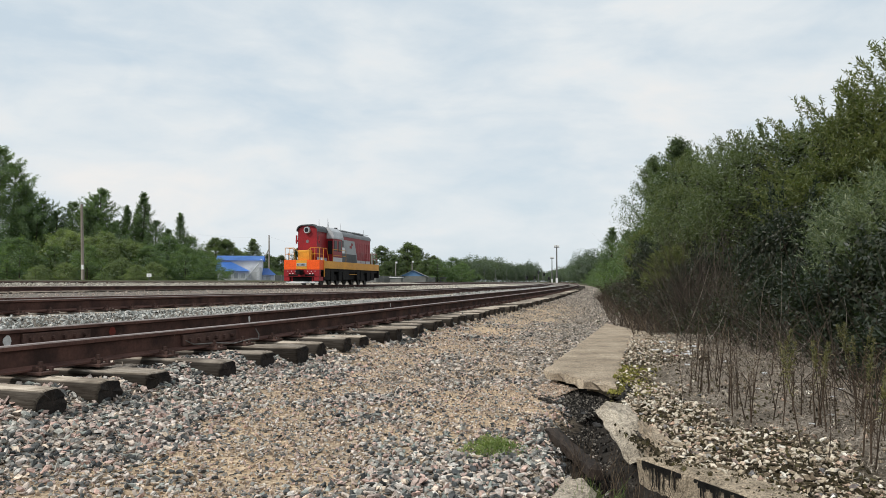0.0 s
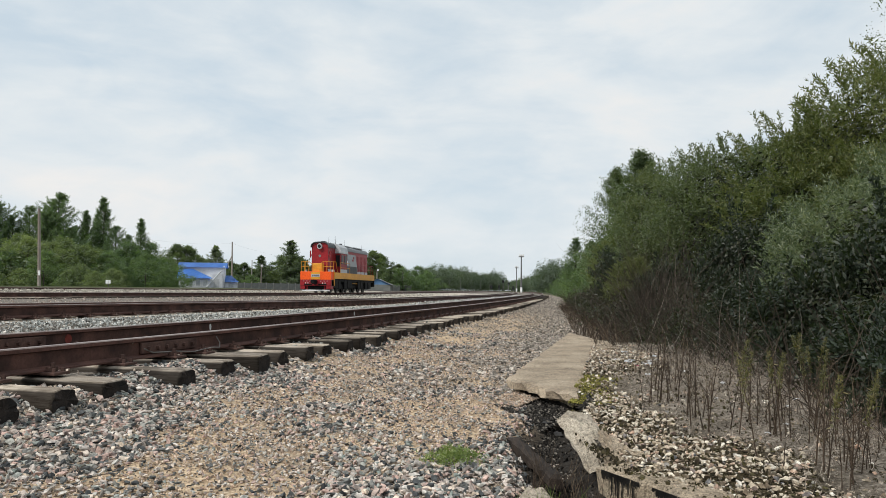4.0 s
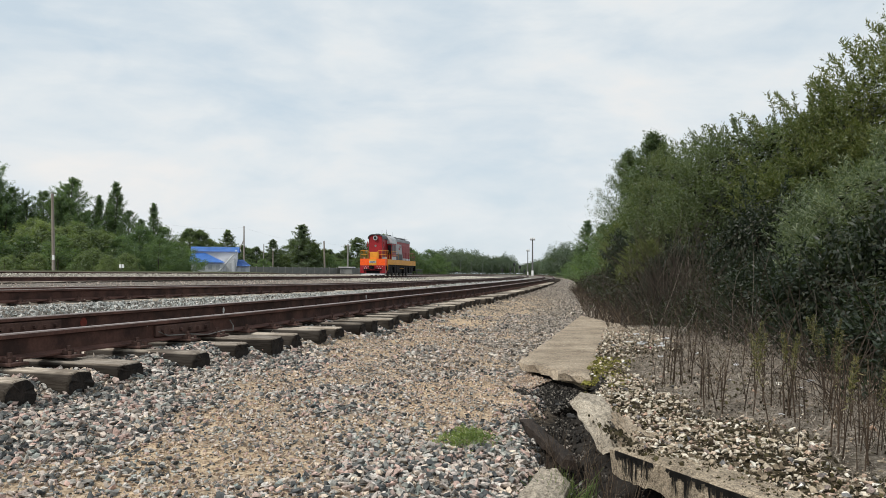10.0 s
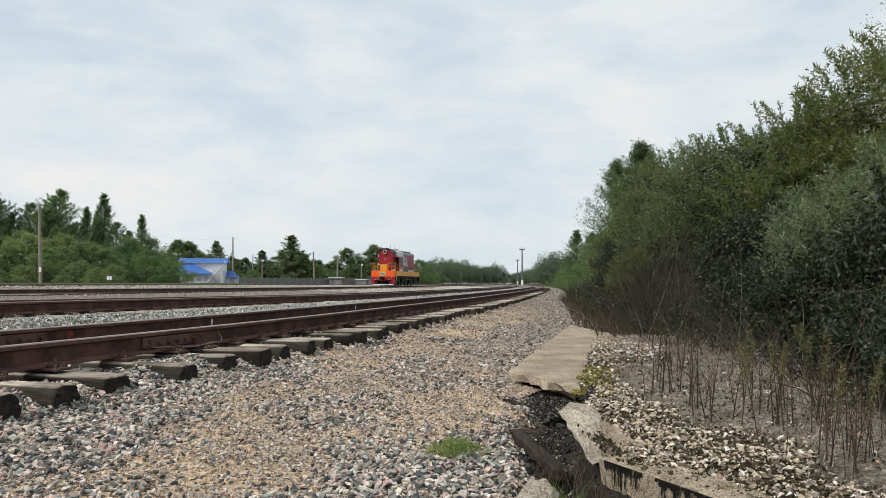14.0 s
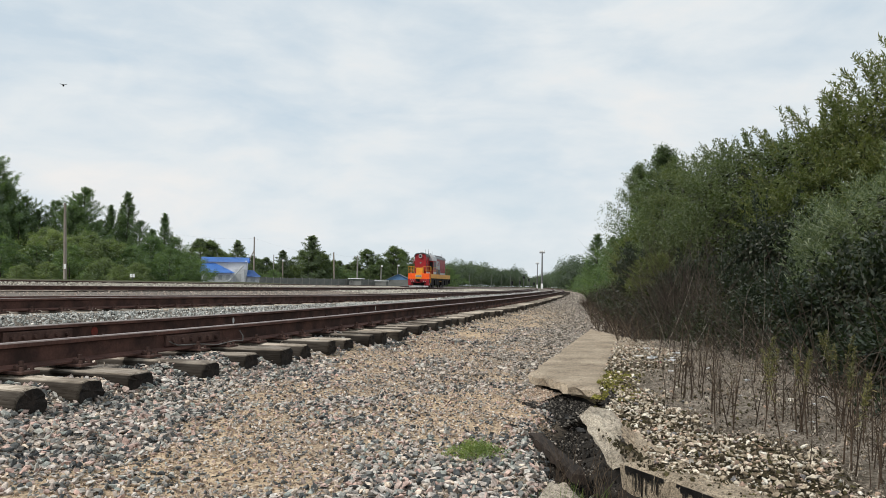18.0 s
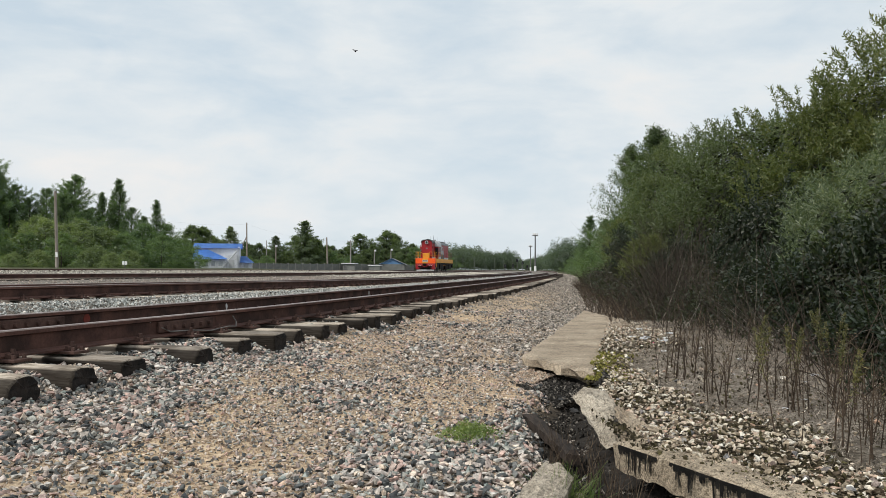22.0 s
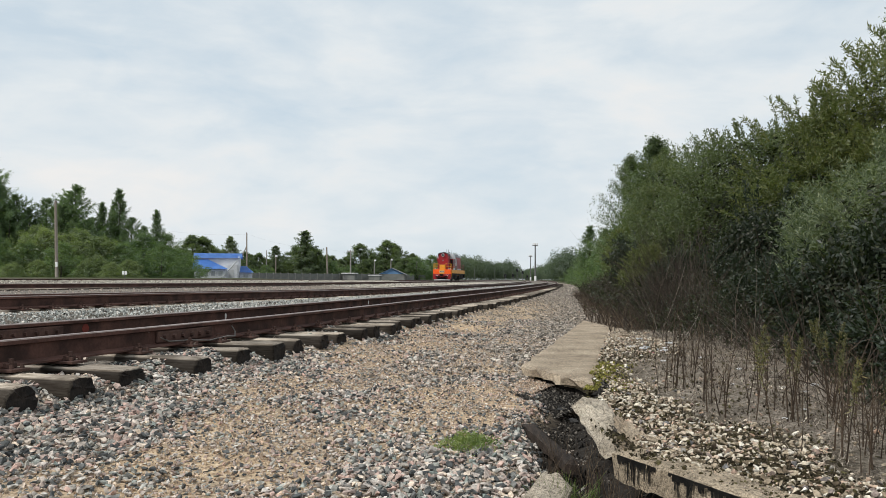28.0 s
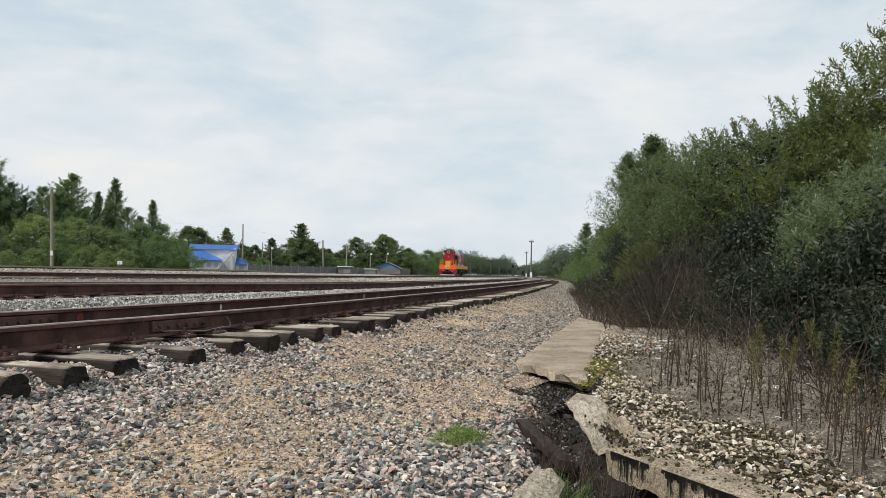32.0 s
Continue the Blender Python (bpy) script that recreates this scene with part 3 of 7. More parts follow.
def build_ground():
    xs = np.unique(np.concatenate([np.arange(-9, 6, 0.12), np.arange(-32, -9, 0.5), np.arange(6, 16, 0.8), np.arange(16, 60, 6.0), np.arange(-90, -32, 5.0),
                                   np.array([-1500, -900, -500, -300, -180, -120, 100, 180, 300, 500, 900, 1500])]))
    ys = np.unique(np.concatenate([np.arange(-2, 16, 0.12), np.arange(16, 40, 0.5), np.arange(40, 120, 3.0), np.arange(120, 340, 15.0), np.arange(-30, -2, 2.0),
                                   np.array([-800, -400, -200, -100, -60, 400, 500, 700, 1000, 1500, 2200, 3200])]))
    gx, gy = np.meshgrid(xs, ys)
    z = ground_z(gx, gy) + np.where((np.abs(gx) < 9) & (gy < 16), lumps(gx, gy), 0)
    nx, ny = len(xs), len(ys)
    i = (np.arange(ny - 1)[:, None] * nx + np.arange(nx - 1)[None, :]).ravel()
    me = fast_mesh("ground", np.stack([gx.ravel(), gy.ravel(), z.ravel()], 1), np.stack([i, i + 1, i + nx + 1, i + nx], 1))
    me.shade_smooth()
    v = gx - C1(gy)
    sand = np.clip(0.25 + sandy(gx, gy) * 1.2, 0, 1) * (v > 1.2) * (v < 4.6)
    turf = np.clip((v - 4.6) / 1.2, 0, 1) + np.clip((C4(gy) - 2.6 - gx) / 2.5, 0, 1) + np.clip((gy - 330) / 60, 0, 1)
    for name, values in (("sand", sand), ("turf", np.clip(turf, 0, 1)), ("shaded_soil", gutter(gx, gy))):
        a = me.attributes.new(name, "FLOAT", "POINT")
        a.data.foreach_set("value", values.ravel().astype(np.float32))
    tagged(linked("ground", me, M_GROUND), "dusty sandy yard ground between the railway tracks", "ground", kind="structure")


build_ground()

# ---------------------------------------------------------------- stones
rng = np.random.default_rng(7)


def rock_templates(count, points, seed, flat=0.75, blocky=0.0):
    """Hulls of random points. blocky: how far they lean to split slabs with flat sides."""
    r, out = np.random.default_rng(seed), []
    for _ in range(count):
        bm = bmesh.new()
        p = r.normal(size=(points, 3))
        p = p / np.linalg.norm(p, axis=1)[:, None]
        if blocky:
            q = np.sign(p) * np.array([0.80, 0.80, 0.72]) * r.uniform(0.72, 1.1, (points, 3))
            p = p * (1 - blocky) + q * blocky
            p[:, 0] += r.uniform(-0.45, 0.45) * p[:, 1]
            p[:, 2] += r.uniform(-0.3, 0.3) * p[:, 0]
        p = p * r.uniform(0.9, 1.05, (points, 1)) * np.array([1.0, r.uniform(0.55, 0.95), flat * r.uniform(0.6, 1.0)])
        for q in p:
            bm.verts.new(q)
        res = bmesh.ops.convex_hull(bm, input=bm.verts)
        bmesh.ops.delete(bm, geom=[g for g in res["geom_interior"] if isinstance(g, bmesh.types.BMVert)], context="VERTS")
        bmesh.ops.triangulate(bm, faces=bm.faces)
        bm.verts.index_update()
        out.append((np.array([v.co[:] for v in bm.verts]), np.array([[v.index for v in f.verts] for f in bm.faces])))
        bm.free()
    return out


ROCKS_NEAR = rock_templates(30, 12, 9, 0.56, 0.42)
ROUND = rock_templates(12, 9, 5, 0.7)
SHARDS = rock_templates(14, 8, 8, 0.58, 0.45)
GRIT = rock_templates(8, 6, 6, 0.8)


def random_turns(n, tilt=0.6):
    """Any heading, and a lean of about tilt radians from lying flat."""
    half, lean, way = rng.uniform(0, np.pi, n), rng.normal(0, tilt / 2, n), rng.uniform(0, 2 * np.pi, n)
    a, b, c, s = np.cos(half), np.sin(half), np.cos(lean), np.sin(lean)
    w, x, y, z = c * a, s * np.cos(way) * a + s * np.sin(way) * b, s * np.sin(way) * a - s * np.cos(way) * b, c * b
    return np.stack([1 - 2 * (y * y + z * z), 2 * (x * y - z * w), 2 * (x * z + y * w), 2 * (x * y + z * w), 1 - 2 * (x * x + z * z), 2 * (y * z - x * w),
                     2 * (x * z - y * w), 2 * (y * z + x * w), 1 - 2 * (x * x + y * y)], 1).reshape(n, 3, 3)


def scatter(places, sizes, templates, tilt=0.6):
    """One mesh of stones: places (n, 3), half sizes (n,)."""
    n = len(places)
    kinds, turns = rng.integers(0, len(templates), n), random_turns(n, tilt)
    vs, fs, base = [], [], 0
    for k, (tv, tf) in enumerate(templates):
        pick = np.nonzero(kinds == k)[0]
        if not len(pick):
            continue
        v = np.einsum("nij,vj->nvi", turns[pick], tv) * sizes[pick, None, None] + places[pick, None, :]
        f = tf[None] + (np.arange(len(pick)) * len(tv))[:, None, None] + base
        vs.append(v.reshape(-1, 3))
        fs.append(f.reshape(-1, 3))
        base += v.shape[0] * v.shape[1]
    return np.concatenate(vs), np.concatenate(fs)


def strewn(name, mat, label, n, place, size, templates=None, category="ballast", tilt=0.6, lift=0.6):
    p = place(n)
    s = size(len(p)) * (1 - 0.42 * sandy(p[:, 0], p[:, 1]) if category == "ballast" else 1)
    p[:, 2] += s * rng.uniform(0.0, lift, len(p))
    v, f = scatter(p, s, templates or GRIT, tilt)
    return tagged(linked(name, fast_mesh(name, v, f), mat), label, category, kind="stuff")


def sizes_between(lo, hi, skew=1.6):
    return lambda n: lo + (hi - lo) * rng.random(n) ** skew


def shoulder(y0, y1, v0, v1, sand_shows=True, grit=False):
    def place(n):
        y, v = rng.uniform(y0, y1, n), rng.uniform(v0, v1, n)
        x = C1(y) + v
        thin = np.clip(sandy(x, y) * 1.1 - 0.2, 0, np.where(x > -0.95, 0.82, 0.66)) if sand_shows else 0 * v
        if grit:
            thin = 1 - np.clip(0.12 + 1.2 * sandy(x, y), 0, 1)
        keep = (rng.random(n) > thin) & ((x < edge_x(y) + 0.25) | (y < 6.2)) & (rng.random(n) > 0.985 * gutter(x, y)) & ((x < kerb_x(y)) | (y > 15.5))
        x, y = x[keep], y[keep]
        return np.stack([x, y, ground_z(x, y) + lumps(x, y) * ((np.abs(x) < 9) & (y < 16))], 1)
    return place


strewn("ballast_near", M_STONE, "crushed grey and pinkish stone ballast shoulder beside the track", 66000, shoulder(1.6, 7.5, 0.8, 5.3), sizes_between(0.008, 0.033, 1.6), ROCKS_NEAR, "ballast", 0.75, 0.8)
strewn("ballast_shoulder", M_STONE, "crushed grey stone ballast along the track", 9500, shoulder(7.5, 17, 0.8, 2.9), sizes_between(0.018, 0.048, 1.4), SHARDS)
strewn("dusty_gravel_slope", M_STONE_DUSTY, "brown dusty gravel slope between track and slab", 13000, shoulder(6.6, 17, 2.4, 4.6), sizes_between(0.012, 0.036, 1.5), ROUND, "gravel")
strewn("ballast_far_shoulder", M_STONE_DUSTY, "dusty grey stone ballast running into the distance", 14000, shoulder(17, 48, 1.2, 4.2, False), sizes_between(0.02, 0.05), GRIT)
strewn("ballast_end_shoulder", M_STONE_DUSTY, "grey ballast at the far bend of the track", 6000, shoulder(48, 120, 1.2, 4.0, False), sizes_between(0.05, 0.10), GRIT)
strewn("small_ballast", M_STONE, "small broken stones lying in the sandy strip", 18000, shoulder(1.8, 12, 1.5, 4.4, False, True), sizes_between(0.007, 0.017, 1.3), SHARDS, "gravel")
strewn("fine_gravel", M_GRIT, "fine tan gravel and grit in the sandy strip", 56000, shoulder(1.8, 13, 1.4, 4.3, False, True), sizes_between(0.005, 0.017, 1.5), GRIT, "gravel")


strewn("ballast_behind", M_STONE, "crushed stone ballast shoulder behind the viewpoint", 11000, shoulder(-7, 1.6, 0.8, 4.4), sizes_between(0.018, 0.045, 1.4), GRIT)


def lane(y0, y1, right, left, bias=0.0):
    def place(n):
        y, t = rng.uniform(y0, y1, n), rng.random(n)
        x = right(y) * (1 - t) + left(y) * t
        return np.stack([x, y, ground_z(x, y) + bias], 1)
    return place


strewn("ballast_in_first_track", M_STONE_BROWN, "rusty brown ballast between the rails of the first track", 5000, lane(3, 30, lambda y: C1(y) + 0.6, lambda y: C1(y) - 1.4, 0.0), sizes_between(0.02, 0.045), GRIT)
strewn("ballast_between_tracks", M_STONE_GREY, "clean light grey ballast between two tracks", 30000, lane(4, 34, lambda y: C1(y) - 1.2, lambda y: C2(y) + 1.3, 0.02), sizes_between(0.020, 0.042), GRIT)
strewn("ballast_between_tracks_far", M_STONE_GREY, "light grey ballast between two tracks further off", 7000, lane(34, 110, lambda y: C1(y) - 1.2, lambda y: C2(y) + 1.3, 0.03), sizes_between(0.05, 0.09), GRIT)
strewn("ballast_beyond_second_track", M_STONE_BROWN, "brownish ballast between the second and third track", 9000, lane(8, 60, lambda y: C2(y) + 1.3, lambda y: C3(y) + 1.5), sizes_between(0.03, 0.06), GRIT)
strewn("ballast_far_bed", M_STONE_PALE, "pale ballast bed of the far curve", 7000, lane(60, 150, lambda y: C2(y) - 1.3, lambda y: C3(y) + 1.5), sizes_between(0.06, 0.11), GRIT)
strewn("ballast_pale_strip", M_STONE_PALE, "pale sandy ballast strip between the far tracks", 14000, lane(16, 110, lambda y: C3(y) - 1.6, lambda y: C4(y) + 1.0, 0.02), sizes_between(0.035, 0.06), GRIT)


# ---------------------------------------------------------------- tracks
RAIL = [(-0.075, 0), (0.075, 0), (0.075, 0.012), (0.012, 0.032), (0.010, 0.135), (0.036, 0.146), (0.036, 0.172), (0.030, 0.18),
        (-0.030, 0.18), (-0.036, 0.172), (-0.036, 0.146), (-0.010, 0.135), (-0.012, 0.032), (-0.075, 0.012)]
TOP_FACES = (6, 7, 8)
WEB_FACES = (3, 4, 10, 11)


def frame_at(c, level, y):
    """A place on a track's centre line and its heading."""
    d = float(c(y + 0.5) - c(y - 0.5))
    return Matrix.Translation((float(c(y)), y, float(level(y)))) @ Matrix.Rotation(-math.atan(d), 4, "Z")


def rail_object(c, level, side, ys, track):
    prof = np.array(RAIL)
    rings = []
    for y in ys:
        m = np.array(frame_at(c, level, y))
        p = np.stack([side * GAUGE / 2 + prof[:, 0], 0 * prof[:, 0], prof[:, 1] - 0.18, np.ones(len(prof))], 1)
        rings.append((p @ m.T)[:, :3])
    k, n = len(prof), len(ys)
    i = (np.arange(n - 1)[:, None] * k + np.arange(k)[None, :])
    j = (np.arange(n - 1)[:, None] * k + (np.arange(k)[None, :] + 1) % k)
    faces = np.stack([i, j, j + k, i + k], -1)
    me = fast_mesh("rail", np.concatenate(rings), faces.reshape(-1, 4))
    me.materials.append(M_RUST)
    me.materials.append(M_RAILTOP)
    me.materials.append(M_RUST_SHADED)
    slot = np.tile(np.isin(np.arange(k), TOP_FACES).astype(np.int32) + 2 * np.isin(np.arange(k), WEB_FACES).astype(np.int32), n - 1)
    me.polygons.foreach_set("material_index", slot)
    return linked("rail", me, None, track)


def sleeper_mesh(seed):
    """A squared log, its upper edges rounded, its ends worn; the long side lies along x."""
    r = random.Random(seed)
    half, w, h = 1.43, 0.125, 0.20
    # from squared baulks to logs sawn flat on top
    k = (0.3, 0.7, 0.5, 0.1, 1.0, 0.95)[seed % 6]
    top, low = 0.018 + 0.085 * k, 0.02 + 0.05 * k
    prof = [(w - low, -h), (w, -h + low)]
    for i in range(6):
        a = math.pi / 2 * i / 5
        prof.append((w - top + top * math.cos(a), -0.85 * top + 0.85 * top * math.sin(a)))
    prof = [(-x, z) for x, z in prof][::-1] + prof
    prof = prof[len(prof) // 2:] + prof[:len(prof) // 2]
    bm = bmesh.new()
    rings = []
    phase = [r.uniform(0, 6) for _ in prof]
    for s in (-1.0, -0.985, -0.9, -0.75, -0.5, -0.25, 0, 0.25, 0.5, 0.65, 0.8, 0.9, 0.985, 1.0):
        end = abs(s) == 1.0
        shrink = 0.92 if end else 1.0
        rings.append([bm.verts.new((s * half + (r.uniform(-0.012, 0.012) if end else 0), a * shrink + 0.005 * math.sin(5 * s + q) + r.uniform(-0.003, 0.003),
                                    b * (shrink if b < -0.1 else 1) - (0.010 if end else 0) + 0.005 * math.sin(3 * s + q) + r.uniform(-0.003, 0.002))) for (a, b), q in zip(prof, phase)])
    for a, b in zip(rings[:-1], rings[1:]):
        for i in range(len(prof)):
            bm.faces.new((a[i], b[i], b[(i + 1) % len(prof)], a[(i + 1) % len(prof)]))
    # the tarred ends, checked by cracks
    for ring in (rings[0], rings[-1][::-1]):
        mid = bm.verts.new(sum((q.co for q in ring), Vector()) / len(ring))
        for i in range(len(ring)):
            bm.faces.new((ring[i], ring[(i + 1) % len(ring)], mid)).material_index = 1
    bmesh.ops.recalc_face_normals(bm, faces=bm.faces)
    me = bpy.data.meshes.new("sleeper")
    bm.to_mesh(me)
    bm.free()
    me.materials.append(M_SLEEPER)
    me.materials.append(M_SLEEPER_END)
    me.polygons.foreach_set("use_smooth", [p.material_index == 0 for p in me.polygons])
    return me


SLEEPERS = [sleeper_mesh(s) for s in range(6)]
FAR_SLEEPER = bpy.data.meshes.new("far_sleeper")
bm = box(-1.43, 1.43, -0.125, 0.125, -0.16, 0)
bm.to_mesh(FAR_SLEEPER)
bm.free()


def plate_mesh():
    """A tie plate with its two clips, four screws and ribs, under one rail."""
    bm = bmesh.new()
    add_box(bm, -0.19, 0.19, -0.08, 0.08, -0.022, -0.002, 0.004)
    for sx in (-1, 1):
        add_box(bm, sx * 0.098 - 0.018, sx * 0.098 + 0.018, -0.045, 0.045, -0.002, 0.034, 0.006)
        add_tube(bm, (sx * 0.105, 0, 0.03), (sx * 0.105, 0, 0.062), 0.019, 0.017, 6)
        for sy in (-1, 1):
            add_tube(bm, (sx * 0.155, sy * 0.045, -0.01), (sx * 0.155, sy * 0.045, 0.026), 0.016, 0.013, 6)
    me = bpy.data.meshes.new("tie_plate")
    bm.to_mesh(me)
    bm.free()
    me.materials.append(M_IRON)
    return me


PLATE = plate_mesh()
FAR_PLATE = bpy.data.meshes.new("far_tie_plate")
bm = box(-0.19, 0.19, -0.08, 0.08, -0.022, 0.045)
bm.to_mesh(FAR_PLATE)
bm.free()


def joined_copies(meshes, poses):
    vs, fs, base = [], [], 0
    cache = []
    for me in meshes:
        co = np.empty(len(me.vertices) * 3, np.float32)
        me.vertices.foreach_get("co", co)
        tri = np.array([[p.vertices[0], p.vertices[i], p.vertices[i + 1]] for p in me.polygons for i in range(1, len(p.vertices) - 1)])
        cache.append((co.reshape(-1, 3), tri))
    for i, m in enumerate(poses):
        co, tri = cache[i % len(cache)]
        a = np.array(m)
        vs.append(co @ a[:3, :3].T + a[:3, 3])
        fs.append(tri + base)
        base += len(co)
    return np.concatenate(vs), np.concatenate(fs)


def rail_ys(y0, y1):
    return np.unique(np.concatenate([np.arange(y0, 45, 0.9), np.arange(45, 120, 3.0), np.arange(120, y1 + 1, 10.0)]))


def track_line(name, c, level, y0, y1, near, spacing, label, start=0.0, drop=0.022, first=()):
    track = empty(name, Matrix.Identity(4), label, "railway track", kind="structure")
    for side in (-1, 1):
        rail_object(c, level, side, rail_ys(y0, y1), track)
    r = random.Random(len(name))
    y, far_poses, plates = (first[0] if first else y0 + start), [], []
    k = 0
    while y < min(y1, 110 if near[0] < 99 else 90):
        m = frame_at(c, level, y) @ pose(r.uniform(-0.05, 0.05), 0, -0.18 - drop + r.uniform(-0.012, 0.004), r.uniform(-1, 1), r.uniform(-0.5, 0.5), r.uniform(-1.6, 1.6))
        if near[0] <= y <= near[1]:
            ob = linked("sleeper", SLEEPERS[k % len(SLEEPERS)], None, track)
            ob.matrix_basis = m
            for side in (-1, 1):
                pm = frame_at(c, level, y) @ pose(side * GAUGE / 2, 0, -0.18)
                if y < 22 and near[1] > 30:
                    linked("tie_plate", PLATE, None, track).matrix_basis = pm
                else:
                    plates.append(pm)
        else:
            far_poses.append(m)
        k += 1
        y = first[k] if k < len(first) else y + spacing + r.uniform(-0.03, 0.03)
    if far_poses:
        v, f = joined_copies([FAR_SLEEPER], far_poses)
        tagged(linked("far_sleepers", fast_mesh("far_sleepers", v, f), M_SLEEPER, track), kind="stuff")
    if plates:
        v, f = joined_copies([FAR_PLATE], plates)
        tagged(linked("far_tie_plates", fast_mesh("far_tie_plates", v, f), M_IRON, track), kind="stuff")
    return track


FIRST_SLEEPERS = tuple(np.arange(-7.9, 3.9, 0.55)) + (4.42, 4.93, 5.47, 6.24, 6.95, 7.43, 8.01, 8.60, 9.13, 9.84, 10.39, 11.0, 11.62, 12.25)
TRACK_1 = track_line("railway_track_1", C1, L1, -8, 320, (2.0, 60), 0.62, "rusty running rails on tarred wooden sleepers, nearest the platform ruin", 0.47, 0.022, FIRST_SLEEPERS)
track_line("railway_track_2", C2, L2, -8, 320, (4, 40), 0.60, "rusty second track bedded in light grey ballast", 0.3)
track_line("railway_track_3", C3, L3, -20, 320, (999, 999), 0.60, "rusty third track on which the locomotive runs", 0.3)
track_line("railway_track_4", C4, L4, -20, 320, (999, 999), 0.60, "rusty fourth track along the field", 0.3)


def fishplate(track, c, level, side, face, y, length=0.82):
    """A joint bar bolted to a rail's web, with its six bolts."""
    m = frame_at(c, level, y) @ pose(side * GAUGE / 2, 0, -0.18)
    bar = part("joint_bar", box(face * 0.012, face * 0.040, -length / 2, length / 2, 0.035, 0.132, 0.008), M_IRON, track)
    bar.matrix_basis = m
    for i in range(6):
        yy = (i - 2.5) * length / 6.3
        bm = tube((face * 0.036, yy, 0.082), (face * 0.068, yy, 0.082), 0.022, 0.020, 6)
        part("bolt", bm, M_IRON, bar)


fishplate(TRACK_1, C1, L1, 1, 1, 7.0, 0.86)
fishplate(TRACK_1, C1, L1, -1, 1, 6.66, 0.84)


def paint_mark(track, c, level, side, y, z, w, h, mat, label):
    m = frame_at(c, level, y) @ pose(side * GAUGE / 2, 0, -0.18)
    bm = bmesh.new()
    ring = [(0.0145, 0.5 * w * math.cos(a) * random.uniform(0.8, 1.1), z + 0.5 * h * math.sin(a) * random.uniform(0.85, 1.1)) for a in np.linspace(0, 2 * math.pi, 13)[:-1]]
    top = [bm.verts.new(p) for p in ring]
    low = [bm.verts.new((0.006, p[1], p[2])) for p in ring]
    bm.faces.new(top)
    for i in range(12):
        bm.faces.new((top[i], low[i], low[(i + 1) % 12], top[(i + 1) % 12]))
    ob = part("paint_mark", bm, mat, track, label)
    ob.matrix_basis = m


paint_mark(TRACK_1, C1, L1, -1, 10.25, 0.085, 0.05, 0.085, M_PAINTW, "white paint dab on the rail web")
paint_mark(TRACK_1, C1, L1, -1, 16.7, 0.085, 0.06, 0.09, M_PAINTW, "white paint dab on the rail web")
paint_mark(TRACK_1, C1, L1, 1, 6.49, 0.155, 0.02, 0.045, M_PAINTW, "white chalk tick on the rail head")
paint_mark(TRACK_1, C1, L1, -1, 7.42, 0.085, 0.10, 0.09, M_PAINTR, "faded red paint dab on the rail web")
paint_mark(TRACK_1, C1, L1, -1, 6.10, 0.075, 0.09, 0.11, M_PAINTW, "white paint dab on the rail web")


def bond_wire(track, c, level, side, y, seed):
    r = random.Random(seed)
    m = frame_at(c, level, y) @ pose(side * GAUGE / 2, 0, -0.18)
    pts = [(0.03, -0.62, 0.09), (0.06, -0.50, 0.04), (0.10, -0.25, 0.03 + r.uniform(0, 0.02)), (0.12, 0.05, 0.01), (0.13, 0.35, 0.03), (0.10, 0.55, 0.015), (0.06, 0.62, 0.06), (0.03, 0.60, 0.12)]
    ob = part("bond_wire", tubes(pts, 0.006, 5), M_WIRE, track, "slack grey bond wire across the joint")
    ob.matrix_basis = m


bond_wire(TRACK_1, C1, L1, 1, 7.2, 3)


# ---------------------------------------------------------------- locomotive
# local space: y runs from the end that faces the viewer (0) to the far end, z up from the rail head
def bowed(k, power=0.62):
    """Flattens a round arch: steep shoulders and a nearly level crown."""
    return math.copysign(abs(k) ** power, k)


def arch(half, z0, spring, top, steps=10):
    """A hood's cross-section: upright sides, a rounded roof."""
    pts = [(-half, z0), (half, z0), (half, spring)]
    for i in range(1, steps):
        a = math.pi * i / steps / 2 * 2
        pts.append((half * bowed(math.cos(a)), spring + (top - spring) * bowed(math.sin(a), 0.85)))
    pts.append((-half, spring))
    return pts


def rail_of_tubes(points_list, radius, mat, parent, name="handrail", label=""):
    bm = bmesh.new()
    for pts in points_list:
        for a, b in zip(pts[:-1], pts[1:]):
            add_tube(bm, a, b, radius, seg=6)
    return part(name, bm, mat, parent, label)


def side_plate(s, x0, x1, outline):
    """A plate on a flank: an outline in y, z between two distances from the middle."""
    bm = bmesh.new()
    a = [bm.verts.new((s * x0, y, z)) for y, z in outline]
    b = [bm.verts.new((s * x1, y, z)) for y, z in outline]
    bm.faces.new(a)
    bm.faces.new(b[::-1])
    n = len(outline)
    for i in range(n):
        bm.faces.new((a[i], b[i], b[(i + 1) % n], a[(i + 1) % n]))
    return bm


LOCO_LEN = 15.9
LOCO_BREADTH = 0.92
AXLES = (2.2, 4.1, 6.0, 9.9, 11.8, 13.7)
WHEEL_R = 0.525


